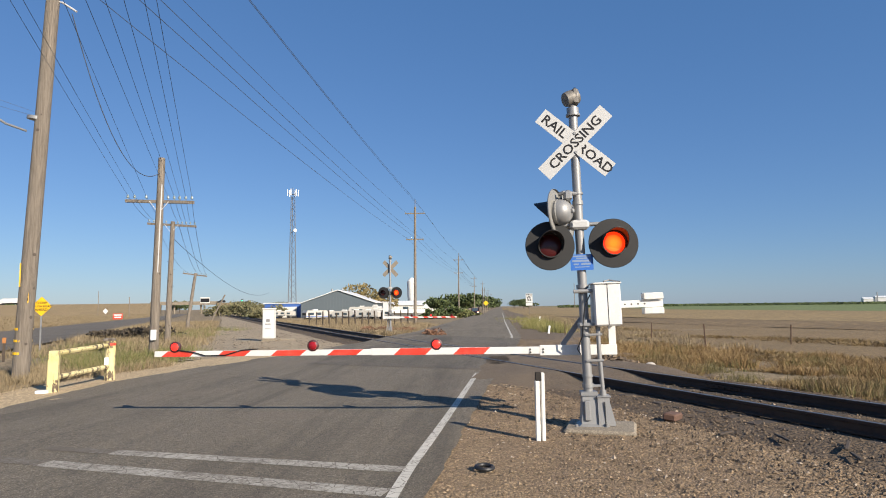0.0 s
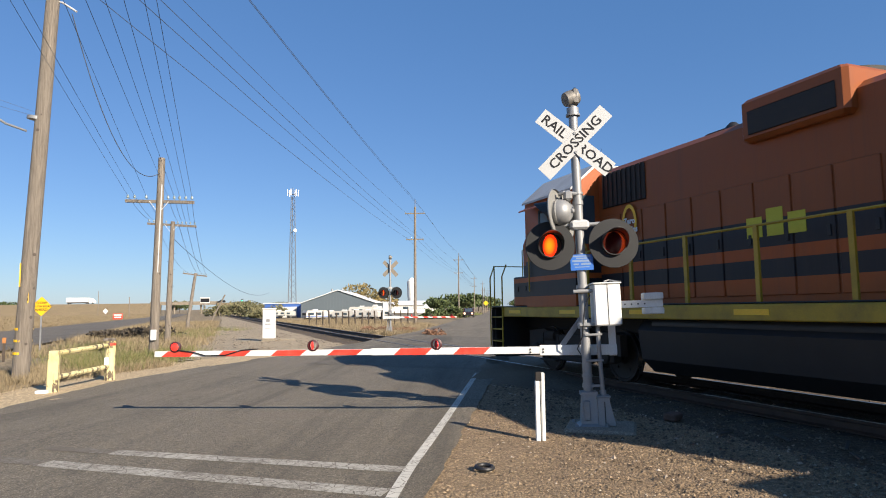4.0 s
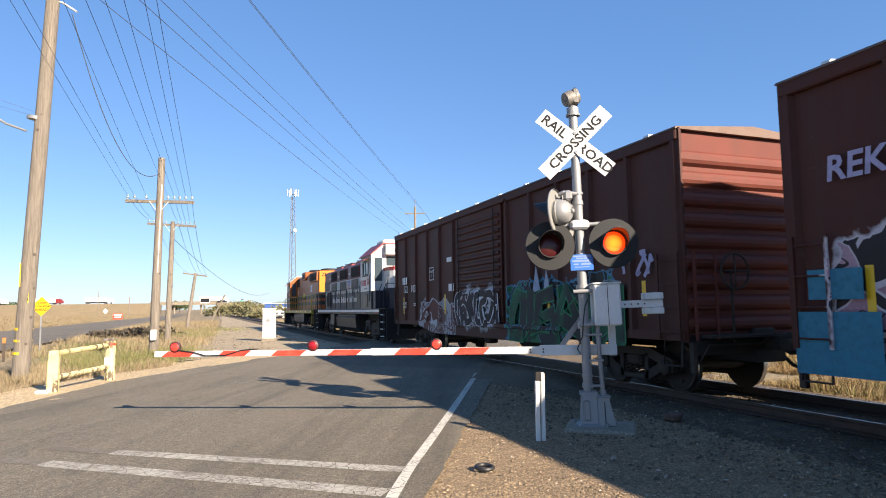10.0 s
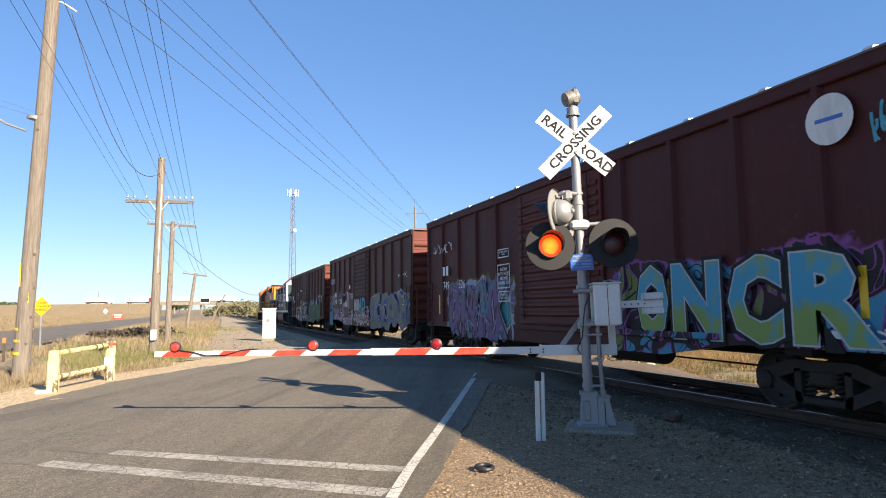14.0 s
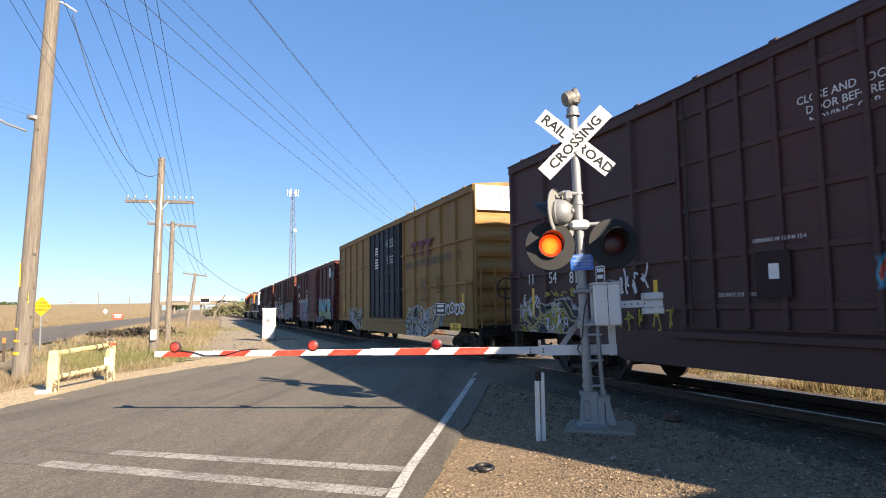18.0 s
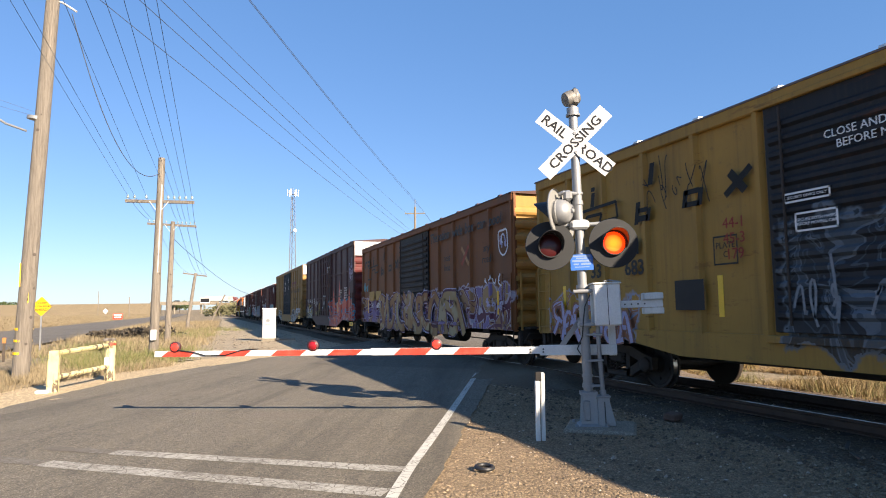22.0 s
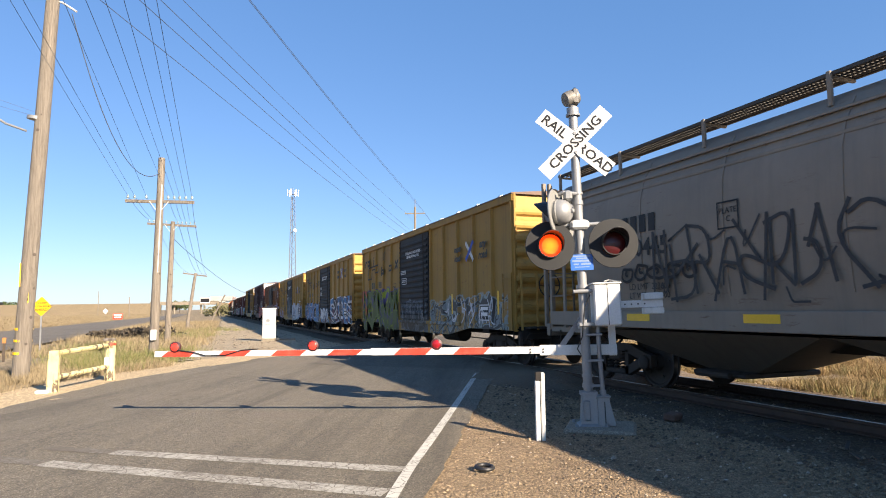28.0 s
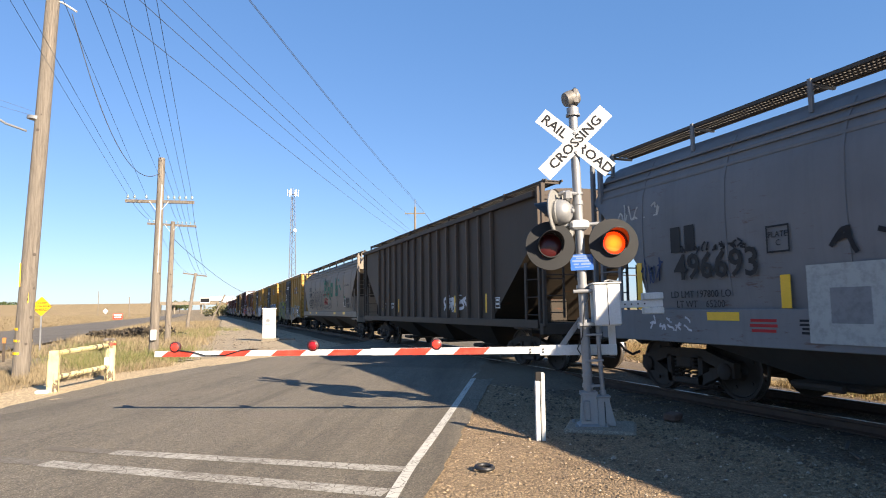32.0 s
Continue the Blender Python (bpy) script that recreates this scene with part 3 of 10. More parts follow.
def freight_truck(car, y, wb=1.75, r=0.42):
    """Three-piece truck: cast side frames with spring nests, bolster and two wheelsets."""
    axles = [wheelset(car, y + d * wb / 2, r) for d in (-1, 1)]
    h = wb / 2
    for side in (-1, 1):
        s = Shape()
        x0, x1 = side * 0.93, side * 1.06
        s.prism([(y + a, b) for a, b in [(-h - 0.17, r - 0.09), (-h - 0.17, r + 0.13), (-h + 0.1, r + 0.2), (-0.45, r + 0.31), (0.45, r + 0.31), (h - 0.1, r + 0.2), (h + 0.17, r + 0.13), (h + 0.17, r - 0.09), (h - 0.13, r - 0.09), (h - 0.2, r + 0.05), (0.3, r + 0.17), (-0.3, r + 0.17), (-h + 0.2, r + 0.05), (-h + 0.13, r - 0.09)]], x0, x1)
        for d in (-1, 1):
            s.prism([(y + d * (h - 0.2), r + 0.05), (y + d * (h - 0.13), r - 0.09), (y + d * 0.42, r - 0.25), (y + d * 0.30, r - 0.25), (y + d * 0.30, r - 0.14)], x0, x1)
            s.box(min(x0, x1), max(x0, x1), y + d * 0.36 - 0.05, y + d * 0.36 + 0.05, r - 0.2, r + 0.2)
        s.box(min(x0, x1), max(x0, x1), y - 0.42, y + 0.42, r - 0.27, r - 0.17, 0, 0.02)
        frame_part = part("side_frame", s, M["truck"], car, "grimy cast truck side frame")
        sp = Shape()
        for k in (-0.2, 0.0, 0.2):
            pts = [(side * 1.0 + 0.055 * math.cos(a), y + k + 0.055 * math.sin(a), r - 0.16 + 0.31 * a / (2 * math.pi * 5)) for a in np.linspace(0, 2 * math.pi * 5, 41)]
            sp.tube(pts, 0.017, 5)
        part("spring_nest", sp, M["truck"], frame_part)
        for d in (-1, 1):
            c = Shape().lathe([(0.13, 0.0), (0.13, 0.1), (0.1, 0.13), (0.04, 0.14)], Matrix.Translation((side * 1.0, y + d * h, r)) @ Matrix.Rotation(radians(90 * side), 4, "Y"), 14)
            part("bearing_cap", c, M["truck"], frame_part)
    b = Shape().box(-1.08, 1.08, y - 0.2, y + 0.2, r - 0.02, r + 0.2, 0, 0.04)
    b.box(-0.3, 0.3, y - 0.3, y + 0.3, r + 0.2, r + 0.32)
    part("bolster", b, M["truck"], car)
    return [(a, r) for a in axles]


def coupler(car, y, d):
    s = Shape()
    s.box(-0.1, 0.1, min(y, y + d * 0.55), max(y, y + d * 0.55), 0.78, 0.98, 0, 0.03)
    s.box(-0.17, 0.17, min(y + d * 0.5, y + d * 0.82), max(y + d * 0.5, y + d * 0.82), 0.70, 1.04, 0, 0.07)
    s.box(-0.24, 0.24, min(y, y + d * 0.12), max(y, y + d * 0.12), 0.68, 1.1, 0, 0.03)
    part("coupler", s, M["truck"], car, "rusty knuckle coupler")
    h = Shape().tube([(0.35, y, 0.75), (0.35, y + d * 0.3, 0.5), (0.3, y + d * 0.65, 0.42), (0.25, y + d * 0.95, 0.5)], 0.03, 6)
    part("air_hose", h, M["black"], car)


def running_gear(car, L, sill):
    """Air reservoir, brake rods, train pipe and the gear at the ends."""
    part("air_reservoir", Shape().tube([(-0.75, -2.6, 0.66), (-0.75, -1.2, 0.66)], 0.24, 14), M["under"], car, "grimy air reservoir")
    part("train_pipe", Shape().tube([(-0.55, -L + 0.2, 0.74), (-0.55, L - 0.2, 0.74)], 0.025, 6), M["under"], car)
    part("brake_rod", Shape().tube([(-0.4, -L + 2.6, 0.52), (-0.6, -0.6, 0.58), (-0.6, 0.8, 0.58), (-0.4, L - 2.6, 0.52)], 0.018, 6), M["under"], car)
    part("retainer_valve", Shape().box(-1.2, -0.95, 0.1, 0.5, 0.5, 0.78, 0, 0.03), M["under"], car)
    for d in (-1, 1):
        part("end_beam", Shape().box(-1.45, 1.45, *sorted((d * (L - 0.12), d * (L + 0.06))), 0.7, sill + 0.0, 0, 0.02), M["under"], car, "grimy end beam")
        part("draft_gear", Shape().box(-0.32, 0.32, *sorted((d * (L - 1.2), d * (L + 0.12))), 0.55, 0.76, 0, 0.02), M["under"], car)
        part("uncoupling_lever", Shape().tube([(-1.42, d * (L + 0.1), 0.62), (-1.3, d * (L + 0.16), 0.86), (-0.3, d * (L + 0.2), 0.86), (-0.1, d * (L + 0.3), 1.02)], 0.014, 6), M["truck"], car)
        part("brake_beam", Shape().box(-0.95, 0.95, *sorted((d * (L - 2.55), d * (L - 2.68))), 0.26, 0.4, 0, 0.02).box(-0.95, 0.95, *sorted((d * (L - 1.32), d * (L - 1.45))), 0.26, 0.4, 0, 0.02), M["under"], car)
        part("end_brace", Shape().box(-1.5, -1.42, *sorted((d * (L - 0.05), d * (L + 0.05))), 0.42, 0.9, 0, 0.01), M["truck"], car)


def rungs(car, x, y0, y1, zs, mat, stiles=True, name="ladder"):
    """A ladder: two stiles joined by the lowest rung, the other rungs parts of it."""
    s = Shape().tube([(x, y0, zs[0]), (x, y1, zs[0])], 0.013, 6)
    for y in (y0, y1):
        s.box(x - 0.012, x + 0.012, y - 0.025, y + 0.025, min(zs) - 0.12, max(zs) + 0.12)
    ladder = part(name, s, mat, car)
    for z in zs[1:]:
        part("rung", Shape().tube([(x, y0, z), (x, y1, z)], 0.013, 6), mat, ladder)
    return ladder


DEEP = 0.74


def mix3(a, b, f):
    return tuple(p * (1 - f) + q * f for p, q in zip(a, b))


def paint(name, base, grafs=(), dirt=(0.05, 0.036, 0.026), fade=0.35):
    """Car paint, faded and streaked with rust; grafs: (y0, y1, z0, z1, colours) sprayed over it on the near side."""
    n = Nodes(name)
    p = n.xyz()
    base = mul(base, DEEP)
    big, fine, streak = n.noise(0.5, 6, 0.65), n.noise(24, 4, 0.7), n.noise(2.2, 7, 0.7, stretch=(1, 3, 0.12))
    c = n.mix(n.ramp(big, 0.3, 0.7), mul(base, 0.8), mul(base, 1.14))
    c = n.mix(n.math("MULTIPLY", n.ramp(streak, 0.48, 0.8), fade + 0.1), c, dirt)
    c = n.mix(n.math("MULTIPLY", n.ramp(n.noise(5, 6, 0.75), 0.6, 0.72), 0.5), c, mul(dirt, 1.6))
    # scrapes and rust scars, mostly level
    scar = n.math("MULTIPLY", n.ramp(n.noise(1.6, 6, 0.8, stretch=(1, 0.9, 5)), 0.585, 0.64), n.ramp(n.noise(0.5, 3, 0.6), 0.42, 0.62))
    c = n.mix(n.math("MULTIPLY", scar, 0.8), c, mix3(base, (0.1, 0.035, 0.016), 0.8))
    if grafs:
        bend = n.t.nodes.new("ShaderNodeTexNoise")
        bend.inputs["Scale"].default_value, bend.inputs["Detail"].default_value = 1.15, 1.0
        n.t.links.new(n.co, bend.inputs["Vector"])
        off = n.t.nodes.new("ShaderNodeVectorMath")
        off.operation = "MULTIPLY_ADD"
        off.inputs[1].default_value = (0, 1.3, 1.3)
        n.t.links.new(bend.outputs["Color"], off.inputs[0])
        n.t.links.new(n.co, off.inputs[2])
        bent = off.outputs[0]
    for k, (y0, y1, z0, z1, cols) in enumerate(grafs):
        cols = [mul(q, 1.1) for q in cols]
        wob = n.noise(1.3 + 0.17 * k, 4, 0.55)
        wy = n.math("MULTIPLY_ADD", wob, 0.9, -0.45)
        cy, hy, cz, hz = (y0 + y1) / 2, (y1 - y0) / 2, (z0 + z1) / 2, (z1 - z0) / 2
        dy = n.math("SUBTRACT", hy, n.math("ABSOLUTE", n.math("SUBTRACT", n.math("ADD", p[1], wy), cy)))
        dz = n.math("SUBTRACT", hz, n.math("ABSOLUTE", n.math("SUBTRACT", n.math("ADD", p[2], wy), cz)))
        inside = n.math("MINIMUM", dy, dz)
        mask = n.ramp(inside, 0.0, 0.05)
        # swollen letter shapes side by side, each outlined and highlighted
        cell = n.stretched((0, 1.5, 0.8 / hz), bent)
        v = n.t.nodes.new("ShaderNodeTexVoronoi")
        v.inputs["Scale"].default_value, v.inputs["Randomness"].default_value = 1.0, 0.75
        n.t.links.new(cell, v.inputs["Vector"])
        e = n.t.nodes.new("ShaderNodeTexVoronoi")
        e.feature = "DISTANCE_TO_EDGE"
        e.inputs["Scale"].default_value, e.inputs["Randomness"].default_value = 1.0, 0.75
        n.t.links.new(cell, e.inputs["Vector"])
        edge = e.outputs["Distance"]
        pick = n.t.nodes.new("ShaderNodeSeparateColor")
        n.t.links.new(v.outputs["Color"], pick.inputs[0])
        q = n.math("MULTIPLY_ADD", n.math("SUBTRACT", n.noise(0.9, 2), 0.5), 1.2, pick.outputs[0])
        g = n.mix(n.math("GREATER_THAN", q, 0.36), cols[0], cols[1])
        g = n.mix(n.math("GREATER_THAN", q, 0.72), g, cols[2])
        s = n.noise(1.7 + 0.1 * k, 1, 0.4, co=bent)
        for lo, w, col in ((0.56, 0.011, cols[3]), (0.43, 0.014, cols[3]), (0.40, 0.007, cols[4])):
            g = n.mix(n.math("LESS_THAN", n.math("ABSOLUTE", n.math("SUBTRACT", s, lo)), w), g, col)
        g = n.mix(n.math("LESS_THAN", edge, 0.07), g, cols[4])
        g = n.mix(n.math("LESS_THAN", edge, 0.045), g, cols[3])
        g = n.mix(n.math("LESS_THAN", inside, 0.07), g, cols[4])
        g = n.mix(n.math("MULTIPLY", n.ramp(fine, 0.5, 0.9), 0.4), g, mul(base, 0.7))
        c = n.mix(n.math("MULTIPLY", mask, 0.9), c, g)
    n.bsdf.inputs["Specular IOR Level"].default_value = 0.28
    return n.done(c, n.math("MULTIPLY_ADD", big, 0.3, 0.5), 0, fine, 0.12, 0.004)


def words_on(car, text, size, y, z, x, mat, label="", shear=0.0, bold=0.0, name="lettering"):
    """Words painted on the near side (it faces -x)."""
    me = letters(text, size, mat, 0.0015, "CENTER", shear, bold)
    return part(name, me, None, car, label, at=pose(x, y, z, 0, 0, -90))


def bars_on(car, y, z, x, w, h, rows, mat, name="lettering"):
    """Small writing as plain bars."""
    s = Shape()
    for i in range(rows):
        k = random.uniform(0.75, 1.0)
        s.box(x - 0.002, x, y - w * k / 2, y + w * k / 2, z - i * h * 1.7 - h, z - i * h * 1.7)
    return part(name, s, mat, car)


def block(car, y, z, w, h, x, mat, name="painted_patch", label="", slant=0.0):
    """A flat painted patch on the near side."""
    s = Shape().add([(x, y + w / 2, z - h / 2), (x, y - w / 2, z - h / 2), (x, y - w / 2 - slant * h, z + h / 2), (x, y + w / 2 - slant * h, z + h / 2)], [(0, 1, 2, 3)])
    return part(name, s, mat, car, label)


def boxcar(label, offset, length, eave, base, door, end_col, roof_col, grafs=(), posts=14, door_span=(-1.6, 1.5), door_ribs=14, high=False, sill=0.95, plug=False, lit_end=None):
    car = thing("boxcar", label, "boxcar", group="cars of the freight train")
    body_mat = paint("boxcar_paint", base, grafs)
    door_mat = paint("boxcar_door_paint", door, grafs, fade=0.5)
    # end_col is lighter than the sides: sunlight on the ends is in the colour
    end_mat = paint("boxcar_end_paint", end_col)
    roof_mat = M["roof_dull"] if roof_col is None else paint("boxcar_roof_paint", roof_col, fade=0.6)
    L, W = length / 2, 1.55
    # side sheets
    for side in (-1, 1):
        s = Shape()
        s.box(side * (W - 0.05), side * W, -L, L, sill + 0.02, eave - 0.02)
        wall = part("side_wall", s, body_mat, car)
        if side > 0:
            continue
        t = Shape()
        t.box(-W - 0.075, -W + 0.0, -L, L, eave - 0.2, eave, 0, 0.02)
        part("top_chord", t, body_mat, car)
        t = Shape()
        low = sill - (0.42 if high else 0.26)
        t.prism([(-L, sill + 0.12), (-L, sill - 0.03), (-L + 2.8, sill - 0.03), (-L + 4.4, low), (L - 4.4, low), (L - 2.8, sill - 0.03), (L, sill - 0.03), (L, sill + 0.12)], -W - 0.055, -W - 0.012)
        part("side_sill", t, body_mat, car)
        for k in range(posts + 1):
            y = -L + 0.1 + (length - 0.2) * k / posts
            if door_span[0] - 0.12 < y < door_span[1] + 0.12:
                continue
            post = Shape().loft([[(-W - 0.07, y - 0.04, z), (-W - 0.07, y + 0.04, z), (-W, y + 0.085, z), (-W, y - 0.085, z)] for z in (sill + 0.1, eave - 0.13)], 0)
            part("side_post", post, body_mat, wall)
        if high:
            for z in (sill + 1.25, sill + 2.5):
                for a, b in ((-L, door_span[0]), (door_span[1], L)):
                    part("side_rib", Shape().box(-W - 0.06, -W, a, b, z - 0.03, z + 0.03), body_mat, wall)
        d = Shape()
        d.box(-W - 0.06, -W - 0.005, door_span[0], door_span[1], sill + 0.16, eave - 0.16, 0, 0.01)
        dr = part("sliding_door", d, door_mat, car, "ribbed sliding door")
        if plug:
            for k, y in enumerate(np.linspace(door_span[0] + 0.1, door_span[1] - 0.1, 7)):
                part("door_stiffener", Shape().box(-W - 0.11, -W - 0.055, y - 0.04, y + 0.04, sill + 0.2, eave - 0.2, 0, 0.01), door_mat, dr)
            for z in np.linspace(sill + 0.5, eave - 0.5, 5):
                part("door_stiffener", Shape().box(-W - 0.085, -W - 0.055, door_span[0], door_span[1], z - 0.05, z + 0.05, 0, 0.01), door_mat, dr)
        else:
            for k in range(door_ribs):
                z = sill + 0.38 + (eave - sill - 0.85) * k / (door_ribs - 1)
                part("door_rib", Shape().loft([[(-W - 0.1, y, z - 0.025), (-W - 0.1, y, z + 0.025), (-W - 0.055, y, z + 0.07), (-W - 0.055, y, z - 0.07)] for y in (door_span[0] + 0.08, door_span[1] - 0.08)], 0), door_mat, dr)
        for y in (door_span[0] + 0.35, door_span[1] - 0.3):
            part("lock_bar", Shape().tube([(-W - 0.12, y, sill + 0.25), (-W - 0.12, y, eave - 0.25)], 0.018, 6), M["truck"], dr)
        t = Shape()
        t.box(-W - 0.12, -W - 0.02, door_span[0] - 2.8, door_span[1] + 0.1, sill + 0.02, sill + 0.12, 0, 0.01)
        part("door_track", t, body_mat, car)
        part("door_hood", Shape().box(-W - 0.12, -W - 0.02, door_span[0] - 0.3, door_span[1] + 0.1, eave - 0.2, eave - 0.13, 0, 0.01), body_mat, car)
        # ladders by the ends
        for d in (-1, 1):
            zs = [sill + 0.1 + 0.38 * k for k in range(4)] if d > 0 else [sill + 0.1 + 0.38 * k for k in range(4)]
            rungs(car, -W - 0.09, d * (L - 0.08), d * (L - 0.55), zs, body_mat)
            st = Shape().tube([(-W - 0.03, d * (L - 0.1), sill), (-W - 0.05, d * (L - 0.1), sill - 0.42), (-W - 0.05, d * (L - 0.5), sill - 0.42), (-W - 0.03, d * (L - 0.5), sill)], 0.018, 6)
            part("stirrup_step", st, M["truck"], car)
        for y in (-L + 1.0, -L + 4.2, 2.6, L - 1.0):
            part("reflector", Shape().box(-W - 0.006, -W - 0.002, y - 0.05, y + 0.05, sill + 0.35, sill + 0.95), M["mark_yellow"], car, "yellow reflector strip")
    # ends: pressed horizontal ribs
    for d in (-1, 1):
        prof = []
        z, k = sill + 0.1, 0
        pitch = 0.33 if not high else 0.45
        while z < eave - 0.05:
            prof += [(-0.02, z), (0.05, z + pitch * 0.14), (0.075, z + pitch * 0.3), (0.075, z + pitch * 0.5), (0.05, z + pitch * 0.66), (-0.02, z + pitch * 0.8)]
            z += pitch
        prof = [(-0.06, sill - 0.05)] + [(0, sill)] + [q for q in prof if q[1] < eave - 0.3] + [(0, eave - 0.03), (-0.06, eave)]
        e = Shape()
        e.add([(sx * (W - 0.002), d * (L - 0.06 + a), z) for a, z in prof for sx in (-1, 1)], [(2 * i, 2 * i + 1, 2 * i + 3, 2 * i + 2) for i in range(len(prof) - 1)], 0)
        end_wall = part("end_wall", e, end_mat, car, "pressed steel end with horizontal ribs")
        if lit_end is not None:
            part("end_band", Shape().box(-W, W, min(d * (L + 0.02), d * (L + 0.03)), max(d * (L + 0.02), d * (L + 0.03)), eave - 0.72, eave - 0.02), lit_end, end_wall, "white painted band with warning")
            if d < 0:
                part("lettering", letters("EXCESS HEIGHT CAR", 0.17, M["ink"], 0.001, "CENTER"), None, end_wall, at=pose(0, -L - 0.034, eave - 0.3))
        for sx in (-1, 1):
            part("corner_post", Shape().box(*sorted((sx * W, sx * (W + 0.03))), *sorted((d * (L - 0.1), d * (L + 0.035))), sill - 0.05, eave), body_mat, car)
        rungs(car, 0, 0, 0.42, [sill + 0.1 + 0.38 * k for k in range(4 if not high else 5)], end_mat).matrix_basis = pose(-W + 0.1, d * (L + 0.09), 0, 0, 0, -90)
        pl = Shape().box(-1.35, 1.35, min(d * (L + 0.05), d * (L + 0.3)), max(d * (L + 0.05), d * (L + 0.3)), sill + 0.02, sill + 0.06)
        part("end_platform", pl, M["truck"], car)
        coupler(car, d * (L - 0.1), d)
    bw = Shape()
    ring = [(0.28 * math.cos(a), 0, 0.28 * math.sin(a)) for a in np.linspace(0, 2 * math.pi, 21)]
    bw.tube(ring, 0.018, 6)
    for k in range(4):
        bw.tube([(0, 0, 0), (0.28 * math.cos(k * math.pi / 2), 0, 0.28 * math.sin(k * math.pi / 2))], 0.014, 5)
    bw.tube([(0, 0.16, 0), (0, 0, 0)], 0.03, 8)
    part("brake_wheel", bw, M["truck"], car, "spoked hand brake wheel", at=pose(-0.75, -L - 0.2, sill + 1.05))
    part("brake_chain_rod", Shape().tube([(-0.75, -L - 0.12, sill + 1.05), (-0.75, -L - 0.12, sill - 0.1)], 0.02, 6), M["truck"], car)
    # roof: low ridge with cross seams
    r = Shape()
    r.loft([[(-W - 0.09, y, eave - 0.02), (-W - 0.07, y, eave + 0.015), (0, y, eave + 0.15), (W + 0.07, y, eave + 0.015), (W + 0.09, y, eave - 0.02)] for y in (-L - 0.02, L + 0.02)], 0)
    roof = part("roof", r, roof_mat, car)
    seam = Shape().loft([[(-W - 0.08, y, eave + 0.012), (0, y, eave + 0.148), (W + 0.08, y, eave + 0.012), (W + 0.06, y, eave + 0.05), (0, y, eave + 0.19), (-W - 0.06, y, eave + 0.05)] for y in (-0.06, 0.06)], 0).mesh("roof_seam", M["roof_lit"] if roof_col is None else roof_mat)
    for k in range(11):
        part("roof_seam", seam, None, roof, at=pose(0, -L + 0.7 + (length - 1.4) * k / 10, 0))
    # underframe
    u = Shape()
    u.box(-0.35, 0.35, -L, L, 0.72, sill, 0)
    for y in (-L + 2.0, L - 2.0):
        u.box(-1.45, 1.45, y - 0.2, y + 0.2, 0.82, sill + 0.02)
    for k in range(7):
        y = -4 + 8 * k / 6
        u.box(-1.45, 1.45, y - 0.05, y + 0.05, 0.8, sill + 0.02)
    u.box(-W + 0.05, W - 0.05, -L + 0.05, L - 0.05, sill - 0.02, sill + 0.06)
    part("underframe", u, M["under"], car)
    part("brake_cylinder", Shape().tube([(-0.8, 0.8, 0.7), (-0.8, 1.6, 0.7)], 0.18, 12), M["under"], car)
    running_gear(car, L, sill)
    axles = []
    for y in (-L + 2.0, L - 2.0):
        axles += freight_truck(car, y)
    CARS.append((car, offset - L, axles))
    return car, L, -W - 0.1

# ---- crossing signals ----
M["bare_back"] = worn("bare_sign_back", (0.28, 0.24, 0.19), 0.6, 0.2, (0.15, 0.12, 0.09), 0.4, 4)
FLASH = []  # (disc, which half of the beat)
M["bell"] = worn("grimy_bell_iron", (0.2, 0.185, 0.165), 0.6, 0.4, (0.08, 0.07, 0.055), 0.5, 9)
M["gate_rim"] = worn("dark_red_lamp_rim", (0.06, 0.014, 0.016), 0.5, 0, (0.1, 0.05, 0.04), 0.3, 8)
M["lens_gate"] = plain("unlit_bright_red_lens", (0.3, 0.012, 0.02), 0.15)
M["bowl"] = worn("grey_lamp_bowl", (0.27, 0.265, 0.25), 0.45, 0.1, (0.4, 0.36, 0.3), 0.2, 6)


